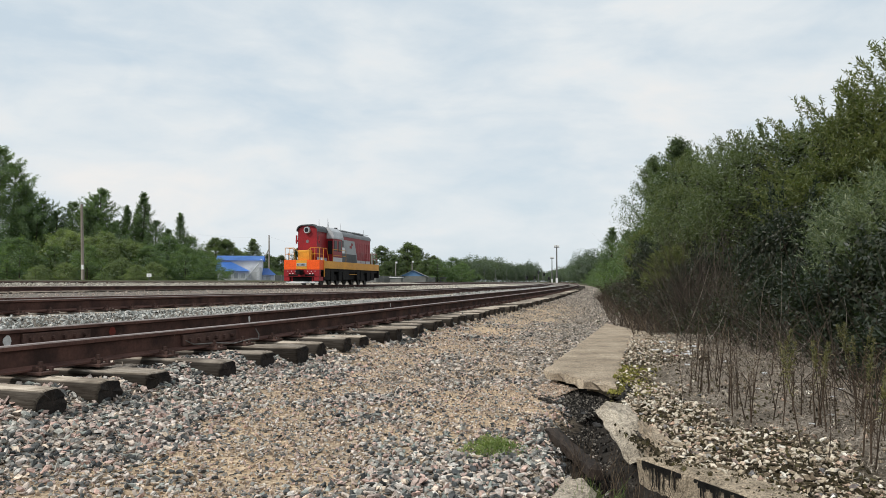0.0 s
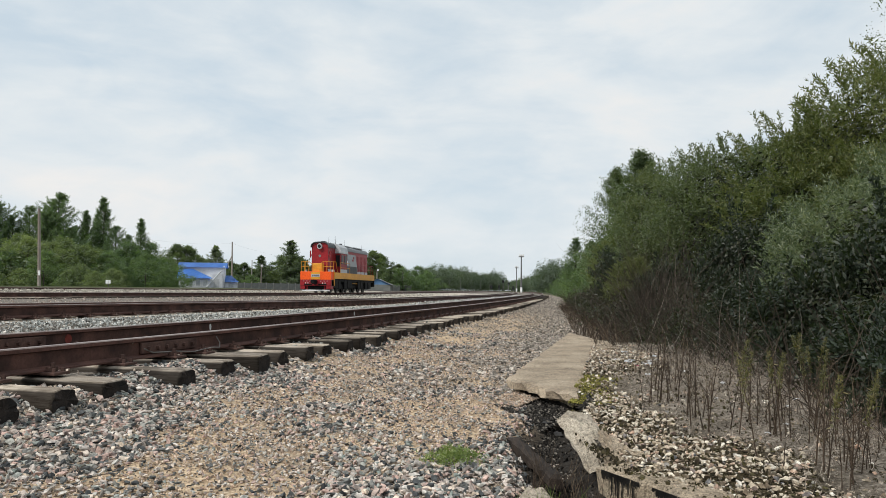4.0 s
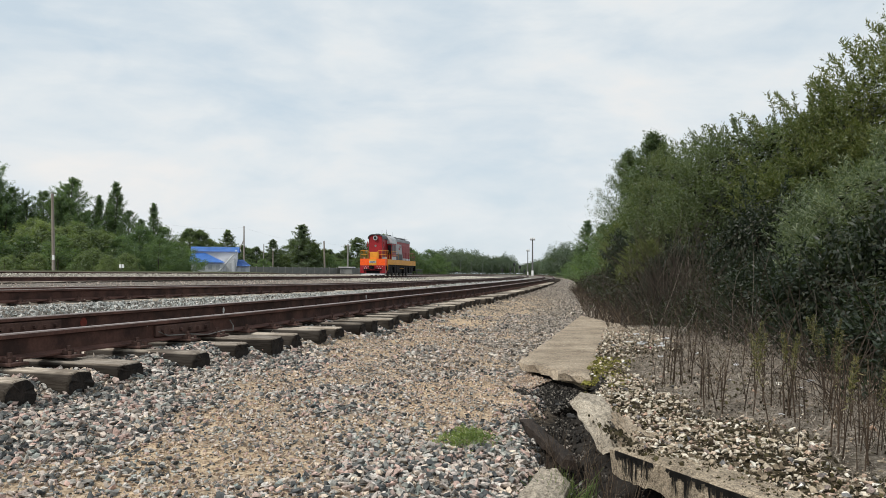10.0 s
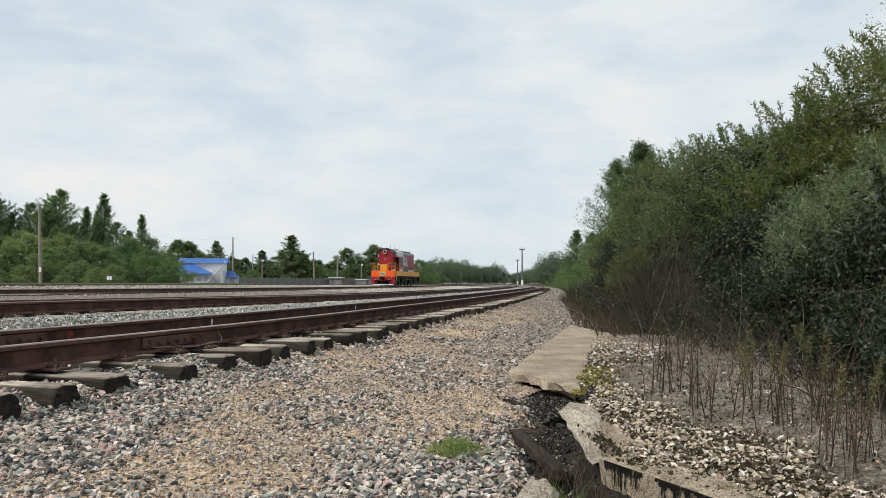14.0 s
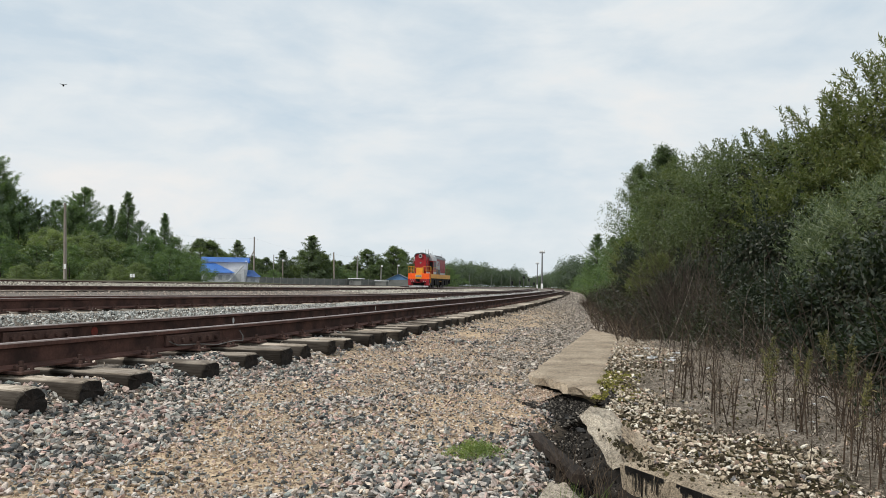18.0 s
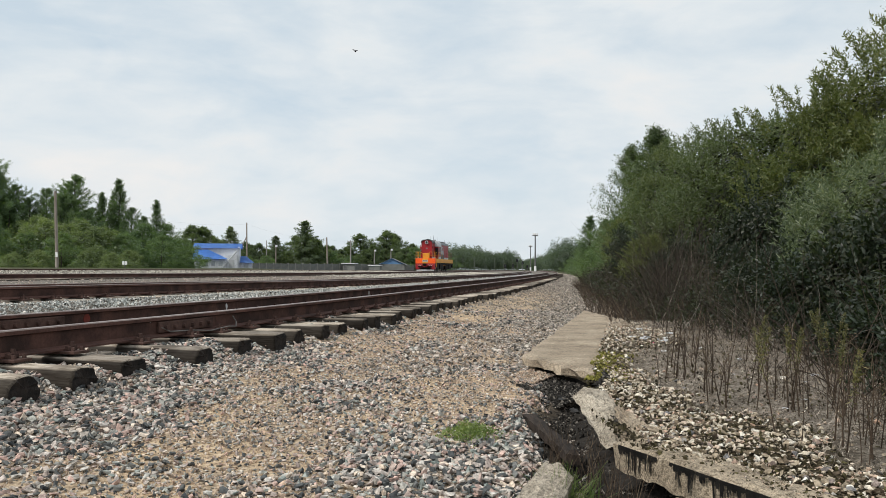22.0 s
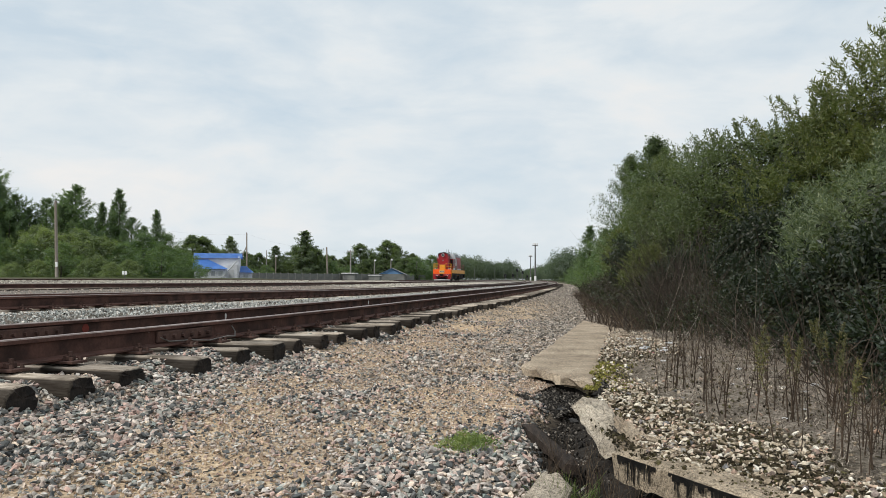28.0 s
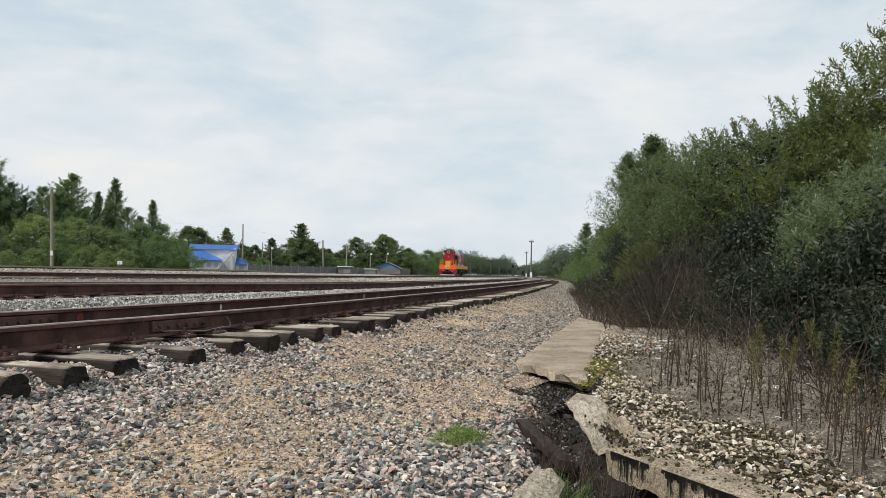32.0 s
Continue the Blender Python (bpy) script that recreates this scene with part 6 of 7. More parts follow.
OLIVE = shrub("olive_shrub", 13, 4.8, 3.6, 7, M_LEAF_OLIVE, 0.080, 0.021, 2900, 22, 0.060, "tall olive-green willow with long upright shoots", 0.45, 0.06, 0.1, None, 60, 0.085, 80)
LOW_SHRUB = shrub("low_shrub", 15, 1.9, 2.3, 6, M_LEAF_DARK, 0.065, 0.027, 1300, 16, 0.05, "low dark green shrub at the foot of the scrub", 0.4, 0.03, 0.15, None, 8)
BIRCHY = tree("birch_tree", 14, 7.0, 3.6, M_LEAF_BIRCH, "slender birch with hanging twigs at the edge of the scrub", 0.085, 2300, 20, 0.06, "round", M_BIRCH, "tree", 0.05)
TALL_BIRCH = tree("tall_birch", 16, 10.8, 4.2, M_LEAF_BIRCH, "tall birch with drooping twigs behind the scrub", 0.062, 1500, 26, 0.25, "round", M_BIRCH, "tree", 0.07)

# the scrub behind the platform and along the track
planted(WILLOW, 4.15, 9.6, 0, 0.85, 0.80)
planted(WILLOW, 5.4, 12.2, 130, 1.1, 1.0)
planted(OLIVE, 6.9, 15.6, 20, 1.15, 1.20)
planted(OLIVE, 5.6, 16.4, 200, 1.05, 1.03)
planted(DENSE, 4.7, 19.0, 60, 1.05, 1.04)
planted(LOW_SHRUB, 3.9, 14.2, 150, 1.1, 1.45)
planted(DENSE, 4.5, 25.0, 250, 1.0, 1.14)
planted(DENSE, 6.6, 21.5, 10, 1.15, 1.16)
planted(BIRCHY, 4.55, 33.5, 0, 1.12, 1.02)
planted(BIRCHY, 4.05, 38.5, 90, 1.0, 1.02)
planted(BIRCHY, 5.8, 40.0, 200, 1.1, 1.12)
planted(TALL_BIRCH, 10.15, 20.0, 140)
planted(LOW_SHRUB, 3.4, 29.0, 300, 1.2, 1.5)
planted(OLIVE, 3.8, 35.0, 45, 0.8, 0.7)
planted(LOW_SHRUB, 3.15, 6.6, 80, 0.9, 0.75)
planted(LOW_SHRUB, 2.75, 5.1, 300, 0.70, 0.66)
planted(LOW_SHRUB, 4.1, 7.4, 210, 1.05, 1.0)
planted(DENSE, 5.2, 8.6, 80, 0.66, 0.50)
planted(LOW_SHRUB, 3.2, 8.6, 220, 0.95, 0.85)
planted(LOW_SHRUB, 3.5, 7.9, 20, 1.0, 1.15)
planted(LOW_SHRUB, 3.1, 11.6, 20, 0.73, 0.82)
planted(LOW_SHRUB, 2.9, 17.5, 20, 0.87, 1.0)
planted(OLIVE, 3.0, 22.5, 20, 0.55, 0.42)

# field trees beyond the far track, and the line's far margin
ROUND_TREE = tree("round_tree", 22, 10.0, 8.0, M_LEAF_TREE, "broad green deciduous tree at the edge of the yard", 0.14, 840, 40, 0.03)
SLIM_TREE = tree("slim_tree", 23, 11.0, 5.2, M_LEAF_TREE, "slim green young tree at the edge of the yard", 0.135, 700, 42, 0.03, "slim")
PALE_BUSH = tree("pale_willow_bush", 24, 4.5, 7.0, M_LEAF_PALE, "pale grey-green willow bush in the field", 0.151, 560, 16, 0.0, "bush", None, "bush")
GREEN_BUSH = tree("green_bush", 25, 5.0, 7.0, M_LEAF_TREE, "green bush in the field beyond the tracks", 0.151, 560, 18, 0.0, "bush", None, "bush")
ASPEN = tree("aspen_tree", 26, 11.0, 7.5, M_LEAF_TREE, "loose-crowned birch with hanging twigs at the edge of the yard", 0.135, 840, 42, 0.03, "round", None, "tree", 0.02)
FAR_TREE = tree("distant_tree", 27, 10.0, 9.0, M_LEAF_BACK, "rounded green tree behind the lineside fence", 0.24, 720, 22, 0.0, "bush")
FAR_CONE = tree("distant_spruce", 28, 12.0, 9.0, M_LEAF_BACK, "broad dark spruce behind the lineside fence", 0.24, 800, 24, 0.0, "spruce")
TALL = {FAR_TREE: 10.0, FAR_CONE: 12.0, ASPEN: 11.0, ROUND_TREE: 10.0, SLIM_TREE: 11.0, PALE_BUSH: 4.5, GREEN_BUSH: 5.0}
k = 0
for y in (47, 54, 63, 74, 88, 106, 128, 156, 190, 235):
    for kind, dx, h in ((GREEN_BUSH, 4.2, 4.2), (ROUND_TREE, 7.2, 7.0)):
        s = h / TALL[kind] * random.uniform(0.85, 1.1)
        planted(kind, dx + 0.012 * y + random.uniform(-0.5, 0.5), y + random.uniform(-2, 2), 57 * k, s * 0.85, s)
        k += 1

planted(SLIM_TREE, 3.6, 66, 20, 0.72, 0.50)
planted(SLIM_TREE, 4.6, 62, 120, 0.75, 0.46)
# kind, bearing (mm aside per metre ahead), height over the eye (mm per metre ahead), distance ahead
FIELD = [(ASPEN, -806, 194, 92), (ASPEN, -782, 168, 96), (ASPEN, -764, 138, 95), (ROUND_TREE, -745, 105, 94), (ASPEN, -735, 118, 99), (ASPEN, -688, 112, 100), (ROUND_TREE, -660, 102, 98), (ASPEN, -645, 130, 100), (ASPEN, -655, 120, 103),
         (PALE_BUSH, -690, 70, 84), (GREEN_BUSH, -715, 50, 82), (PALE_BUSH, -640, 68, 86), (ROUND_TREE, -620, 84, 100), (GREEN_BUSH, -665, 50, 80), (PALE_BUSH, -745, 20, 72), (PALE_BUSH, -700, 26, 76), (PALE_BUSH, -628, 24, 76), (PALE_BUSH, -700, 74, 90), (PALE_BUSH, -640, 52, 84), (PALE_BUSH, -735, 22, 74), (PALE_BUSH, -612, 32, 76), (PALE_BUSH, -590, 22, 74), (GREEN_BUSH, -790, 60, 84), (PALE_BUSH, -655, 60, 86), (PALE_BUSH, -606, 58, 88), (SLIM_TREE, -581, 122, 102), (SLIM_TREE, -606, 104, 104), (SLIM_TREE, -590, 100, 103),
         (GREEN_BUSH, -572, 48, 88), (GREEN_BUSH, -545, 62, 96), (GREEN_BUSH, -515, 62, 104), (SLIM_TREE, -526, 93, 104), (GREEN_BUSH, -518, 46, 92), (PALE_BUSH, -565, 26, 74), (GREEN_BUSH, -496, 40, 117), (GREEN_BUSH, -482, 14, 112), (GREEN_BUSH, -510, 44, 110), (GREEN_BUSH, -770, 62, 80), (ROUND_TREE, -715, 98, 97), (ASPEN, -668, 104, 97), (ROUND_TREE, -626, 82, 95), (ASPEN, -562, 84, 101), (ASPEN, -545, 72, 100), (ROUND_TREE, -760, 110, 98)]
BACK = [(FAR_TREE, -474, 58, 160), (FAR_TREE, -460, 56, 162), (FAR_TREE, -440, 40, 190), (FAR_CONE, -421, 57, 170), (FAR_TREE, -400, 36, 190), (FAR_TREE, -380, 34, 190), (FAR_CONE, -357, 44, 190), (FAR_TREE, -368, 26, 200), (FAR_TREE, -345, 26, 200),
        (FAR_CONE, -317, 64, 190), (FAR_TREE, -330, 43, 195), (FAR_TREE, -303, 40, 195), (FAR_TREE, -316, 46, 200), (GREEN_BUSH, -283, 24, 200), (FAR_TREE, -268, 26, 230), (FAR_TREE, -258, 30, 236), (FAR_TREE, -242, 46, 235), (GREEN_BUSH, -228, 28, 240), (FAR_TREE, -207, 50, 235), (FAR_TREE, -198, 46, 240), (FAR_TREE, -216, 30, 240),
        (FAR_TREE, -173, 33, 240), (FAR_TREE, -180, 28, 242), (GREEN_BUSH, -155, 18, 245), (GREEN_BUSH, -142, 16, 250), (GREEN_BUSH, -255, 18, 215), (GREEN_BUSH, -370, 18, 180), (GREEN_BUSH, -395, 16, 176)]
for b in range(-470, -132, 9):
    BACK.append((random.choice((FAR_TREE, FAR_TREE, GREEN_BUSH)), b + random.uniform(-4, 4), random.uniform(17, 32), random.uniform(205, 250)))
for i, (kind, b, e, d) in enumerate(FIELD + BACK):
    s = (0.4 + e * d / 1000) / TALL[kind]
    planted(kind, b * d / 1000, d, 41 * i, s * (1.05 if d < 110 else 1.45), s, 0.05)


def far_wood(name, b0, b1, d0, d1, h0, h1, count, seed, label):
    """A stretch of distant wood: rows of leafy tree shapes in one mesh."""
    g = np.random.default_rng(seed)
    vs, fs, base = [], [], 0
    for i in range(count):
        t = (i + g.uniform(-0.3, 0.3)) / count
        d = d0 + (d1 - d0) * t
        x, y = (b0 + (b1 - b0) * t) * d / 1000 + g.uniform(-4, 4), d + g.uniform(0, 30)
        h, w = (h0 + (h1 - h0) * t) * g.uniform(0.74, 1.08), g.uniform(10, 20)
        n = 420
        u = g.normal(size=(n, 3))
        u /= np.linalg.norm(u, axis=1)[:, None]
        lump = 1 + 0.16 * np.sin(5 * u[:, :1] + i) + 0.14 * np.sin(6 * u[:, 2:] + 4 * u[:, 1:2] + 2 * i)
        c = u * lump * (g.random((n, 1)) ** 0.22) * np.array([w / 2, w / 2, h * 0.46]) + np.array([x, y, h * 0.52])
        v, f = leaf_cloud(c, 7, 0.55, 0.5, 0.5, seed * 100 + i, 0, u, 0.0, 0.7)
        v, f = three_cornered(v)
        vs.append(v)
        fs.append(f + base)
        base += len(v)
    tagged(linked(name, fast_mesh(name, np.concatenate(vs), np.concatenate(fs)), M_LEAF_FAR), label, "woodland", kind="stuff")


far_wood("far_wood_left", -136, -36, 400, 760, 14.5, 19, 46, 31, "distant mixed wood along the line")
far_wood("far_wood_right", -28, 40, 900, 300, 11, 14, 46, 32, "distant wood closing the line's right side")
far_wood("far_wood_end", -70, 10, 950, 1000, 13, 14, 22, 33, "hazy wood on the horizon")


# ---------------------------------------------------------------- weeds, brushwood and litter
def stalk_mesh(bases, ways, lengths, radii, bend, seed, segs=4):
    """Thin three-sided stalks that bow over: one mesh from arrays."""
    r = np.random.default_rng(seed)
    n = len(bases)
    p, d = np.array(bases, float), np.array(ways, float)
    d /= np.linalg.norm(d, axis=1)[:, None]
    curve = r.normal(size=(n, 3)) * bend
    curve[:, 2] -= bend * 0.6
    rings = []
    for s in range(segs + 1):
        side = np.cross(d, np.array([0.3, 0.9, 0.1]))
        side /= np.linalg.norm(side, axis=1)[:, None] + 1e-9
        up = np.cross(side, d)
        rad = (radii * (1 - 0.8 * s / segs))[:, None]
        rings.append(np.stack([p + rad * (math.cos(a) * side + math.sin(a) * up) for a in (0, 2.094, 4.189)], 1))
        p = p + d * (lengths / segs)[:, None]
        d = d + curve / segs
        d /= np.linalg.norm(d, axis=1)[:, None]
    v = np.stack(rings, 1).reshape(n, -1, 3)
    f = []
    for s in range(segs):
        for a in range(3):
            b = (a + 1) % 3
            f += [[s * 3 + a, s * 3 + b, s * 3 + 3 + b], [s * 3 + a, s * 3 + 3 + b, s * 3 + 3 + a]]
    f = np.array(f)[None] + (np.arange(n) * v.shape[1])[:, None, None]
    return v.reshape(-1, 3), f.reshape(-1, 3)


def tip_points(bases, ways, lengths, t):
    w = ways / np.linalg.norm(ways, axis=1)[:, None]
    return bases + w * (lengths * t)[:, None]


def dry_weed(seed, height):
    """A withered weed: a main stalk, a few short side twigs, brown seed heads."""
    r = np.random.default_rng(seed)
    n = 9
    z = np.concatenate([[0], r.uniform(0.25, 0.9, n - 1)]) * height
    bases = np.stack([r.normal(0, 0.004, n), r.normal(0, 0.004, n), z], 1)
    ways = np.concatenate([[[r.normal(0, 0.06), r.normal(0, 0.06), 1]], np.stack([r.normal(0, 0.6, n - 1), r.normal(0, 0.6, n - 1), r.uniform(0.7, 1.4, n - 1)], 1)])
    bases[1:] += (ways[0] / ways[0][2])[None] * z[1:, None] * np.array([1, 1, 0])
    lengths = np.concatenate([[height], r.uniform(0.06, 0.16, n - 1)])
    radii = np.concatenate([[0.0066], np.full(n - 1, 0.003)])
    v, f = stalk_mesh(bases, ways, lengths, radii, 0.12, seed)
    heads = tip_points(bases[1:], ways[1:], lengths[1:], 0.9)
    lv, lf = leaf_cloud(heads, 3, 0.022, 0.008, 0.006, seed)
    tri = np.concatenate([lf[:, [0, 1, 2]], lf[:, [0, 2, 3]]])
    me = fast_mesh("dry_weed", np.concatenate([v, lv]), np.concatenate([f, tri + len(v)]))
    me.materials.append(M_STALK)
    return me


def green_weed(seed, height):
    """An upright weed with a leafy plume at the top: a stalk and narrow leaves."""
    r = np.random.default_rng(seed)
    v, f = stalk_mesh(np.zeros((1, 3)), np.array([[r.normal(0, 0.12), r.normal(0, 0.12), 1]]), np.array([height]), np.array([0.005]), 0.10, seed)
    stalk = fast_mesh("stalk", v, f)
    stalk.materials.append(M_STALK)
    tip = v.reshape(-1, 3, 3).mean(1)
    vs, fs, base = [], [], 0
    # narrow leaves up the stalk, shorter and denser towards the plume's tip
    for t0, t1, k, length in ((0.52, 0.70, 5, 0.032), (0.70, 0.88, 12, 0.036), (0.88, 1.02, 13, 0.022)):
        ts = np.linspace(t0, t1, k)
        c = np.stack([np.interp(ts * height, tip[:, 2], tip[:, j]) for j in range(3)], 1)
        lv, lf = leaf_cloud(c, 6, length * 1.0, length * 0.20, 0.005, seed + k, -0.9)
        vs.append(lv), fs.append(lf + base)
        base += len(lv)
    lv, lf = np.concatenate(vs), np.concatenate(fs)
    leaves = fast_mesh("foliage", lv, lf)
    leaves.materials.append(M_WEED)
    return stalk, leaves


DRY = [dry_weed(40 + i, h) for i, h in enumerate((0.36, 0.44, 0.52, 0.40, 0.58))]
GREENS = [green_weed(60 + i, h) for i, h in enumerate((0.50, 0.62, 0.56))]
wr = random.Random(17)


def stand(ob, x, y, z, scale):
    ob.matrix_basis = pose(x, y, z, wr.uniform(-7, 7), wr.uniform(-7, 7), wr.uniform(0, 360)) @ Matrix.Diagonal((scale, scale, scale, 1))
    return ob


for cx, cy, spread_r, count in ((0.92, 5.85, 0.06, 6), (1.05, 5.3, 0.07, 6), (1.08, 6.1, 0.09, 7), (1.12, 6.8, 0.12, 6), (1.06, 4.9, 0.05, 4), (1.25, 5.2, 0.10, 5), (1.38, 5.1, 0.08, 4), (1.40, 4.7, 0.06, 4), (1.42, 3.7, 0.10, 6),
                                (1.55, 3.85, 0.10, 6), (1.3, 3.56, 0.04, 2), (1.6, 4.6, 0.2, 4), (1.8, 5.2, 0.2, 4), (1.7, 4.2, 0.15, 3), (1.9, 6.2, 0.25, 4), (1.6, 7.2, 0.3, 3), (1.2, 8.0, 0.2, 4)):
    for _ in range(count):
        x, y = cx + wr.gauss(0, spread_r), cy + wr.gauss(0, spread_r * 1.2)
        x = max(x, float(kerb_x(y)) + 0.3)
        ob = linked("dry_weed", wr.choice(DRY), None)
        stand(ob, x, y, float(plat_z(x, y)) - 0.02, wr.uniform(0.45, 0.95))
        tagged(ob, "withered brown weed stalk rooted in the platform soil", "weed", "withered weeds on the platform")
for cx, cy, count in ((1.20, 4.88, 2), (1.15, 4.1, 1), (1.42, 4.71, 2), (1.45, 5.05, 1), (1.30, 3.56, 1), (1.52, 3.81, 2), (1.58, 4.3, 1), (1.65, 4.75, 1), (1.78, 5.2, 2), (1.9, 5.7, 1), (2.05, 6.2, 1)):
    for _ in range(count):
        x, y = cx + wr.gauss(0, 0.03), cy + wr.gauss(0, 0.05)
        stalk, leaves = wr.choice(GREENS)
        weed = stand(empty("green_weed", Matrix.Identity(4), "yellow-green weed plume at the edge of the scrub", "weed", "green weeds by the scrub"), x, y, float(plat_z(x, y)) - 0.02, wr.uniform(0.70, 0.98))
        linked("stalk", stalk, None, weed)
        linked("foliage", leaves, None, weed)


def brushwood(name, n, y0, y1, x_of, width, length, lean, seed, mat, label, category="brushwood", radius=0.005):
    r = np.random.default_rng(seed)
    y = r.uniform(y0, y1, n)
    x = x_of(y) + r.uniform(0, width, n)
    z = np.where(y < 13, np.maximum(ground_z(x, y), np.where(x < kerb_x(y) + 3.3, plat_z(x, y) - 0.02, -9)), ground_z(x, y)) - 0.02
    ways = np.stack([r.normal(-0.15, lean, n), r.normal(0, lean, n), r.uniform(0.5, 1.3, n)], 1)
    v, f = stalk_mesh(np.stack([x, y, z], 1), ways, r.uniform(*length, n), np.full(n, radius) * r.uniform(0.5, 1.3, n), 0.6, seed, 5)
    tagged(linked(name, fast_mesh(name, v, f), mat), label, category, kind="stuff")


def scrub_foot(y):
    return np.interp(y, [3.6, 4.6, 5.7, 6.6, 8.6, 10.2, 10.8, 15, 20, 30, 60], [1.9, 1.88, 1.92, 2.0, 2.04, 1.88, 1.5, 1.42, 1.55, 1.8, 2.3])


brushwood("brushwood", 800, 4.6, 17, scrub_foot, 1.9, (0.4, 1.5), 0.55, 71, M_TWIG, "tangle of bare brown twigs at the foot of the scrub")
brushwood("brushwood_far", 900, 17, 50, scrub_foot, 1.8, (0.6, 1.5), 0.45, 72, M_TWIG, "brown brush along the foot of the far scrub", "brushwood", 0.010)
brushwood("brushwood_end", 900, 50, 120, lambda y: C1(y) + 3.3, 2.2, (0.7, 1.7), 0.4, 82, M_TWIG, "brown brush along the far bend", "brushwood", 0.018)
brushwood("dry_grass_margin", 1100, 12, 45, lambda y: scrub_foot(y) - 0.55, 0.8, (0.25, 0.6), 0.25, 73, M_STALK, "withered brown herbs along the ballast shoulder", "dry grass", 0.006)
brushwood("dead_thicket", 800, 13.2, 16.5, lambda y: 0.140 * y, 0.95, (1.0, 2.7), 0.40, 79, M_TWIG, "brown leafless thicket of thin twigs within the scrub", "brushwood", 0.0045)
brushwood("dead_branches", 110, 7.4, 11.5, lambda y: scrub_foot(y) + 0.05, 0.9, (0.35, 0.95), 1.5, 86, M_TWIG_PALE, "grey dead branches arching out of the scrub", "brushwood", 0.005)
brushwood("dry_herbs", 230, 3.2, 5.4, lambda y: kerb_x(y) + 1.15, 1.0, (0.12, 0.42), 0.28, 80, M_STALK, "thin withered herbs standing on the platform soil", "dry grass", 0.0024)
brushwood("low_weeds", 420, 5.0, 14, lambda y: scrub_foot(y) - 0.5, 1.3, (0.12, 0.4), 0.4, 74, M_STALK, "low withered herbs on the platform's inner side", "dry grass", 0.0025)


def plant_litter():
    """Short dead stems lying over the soil."""
    r = np.random.default_rng(77)
    n = 10500
    y = r.uniform(2.2, 11, n)
    x = kerb_x(y) + pebble_edge(y) * 0.8 + r.uniform(0, 1.5, n)
    b = np.stack([x, y, plat_z(x, y) - 0.012 + lumps(x, y) * 0.6 + 0.003], 1)
    w = np.stack([r.normal(0, 0.7, n), r.normal(0, 0.7, n), r.uniform(0.0, 1.1, n)], 1)
    v, f = stalk_mesh(b, w, r.uniform(0.012, 0.055, n), r.uniform(0.0012, 0.0030, n), 0.5, 78, 2)
    tagged(linked("plant_litter", fast_mesh("plant_litter", v, f), M_LITTER), "grey dead stems and litter lying on the soil", "plant litter", kind="stuff")


plant_litter()


def foliage_skirt(name, n, y0, y1, x_of, width, h, mat, seed, label, leaf_l):
    """Leafy undergrowth in front of the scrub."""
    r = np.random.default_rng(seed)
    y = r.uniform(y0, y1, n)
    x = x_of(y) + width * r.random(n) ** 0.7
    c = np.stack([x, y, ground_z(x, y) + 0.15 + h * r.random(n) * np.clip((x - x_of(y)) / width + 0.25, 0, 1)], 1)
    v, f = leaf_cloud(c, 14, leaf_l, leaf_l * 0.36, leaf_l * 1.5, seed, 0.2)
    tagged(linked(name, fast_mesh(name, v, f), mat), label, "undergrowth", kind="stuff")


# these dark leaves carry the deep shade at the scrub's foot
foliage_skirt("undergrowth", 3600, 4.6, 18, lambda y: scrub_foot(y) + 0.2, 2.0, 1.2, M_LEAF_SHADED, 75, "dark leafy undergrowth before the scrub", 0.06)
foliage_skirt("undergrowth_far", 1800, 17, 48, lambda y: scrub_foot(y) - 0.1, 2.2, 1.2, M_LEAF_SHADED, 76, "olive undergrowth along the far scrub", 0.11)


foliage_skirt("undergrowth_end", 1500, 46, 130, lambda y: C1(y) + 3.6, 2.6, 1.8, M_LEAF_BIRCH, 83, "green undergrowth along the far bend", 0.22)


def grass_tuft(x, y, z, n, h, spread_r, seed, label):
    r = np.random.default_rng(seed)
    b = np.stack([x + r.normal(0, spread_r, n), y + r.normal(0, spread_r, n), np.full(n, z)], 1)
    w = np.stack([r.normal(0, 0.5, n), r.normal(0, 0.5, n), np.ones(n)], 1)
    v, f = stalk_mesh(b, w, h * r.uniform(0.4, 1.1, n), np.full(n, 0.0025), 0.7, seed, 3)
    tagged(linked("grass_tuft", fast_mesh("grass_tuft", v, f), M_GRASS), label, "grass", kind="stuff")


def herb_tuft(x, y, z, n, h, spread_r, seed, label):
    """A low spreading herb: fine leaflets over short stems."""
    r = np.random.default_rng(seed)
    d = r.normal(size=(n, 2)) * spread_r
    c = np.stack([x + d[:, 0], y + d[:, 1], z + h * r.random(n) * np.exp(-((d**2).sum(1)) / (2 * spread_r**2))], 1)
    v, f = leaf_cloud(c, 4, 0.020, 0.006, 0.008, seed, -0.8)
    tagged(linked("herb_tuft", fast_mesh("herb_tuft", v, f), M_HERB), label, "herb", kind="stuff")


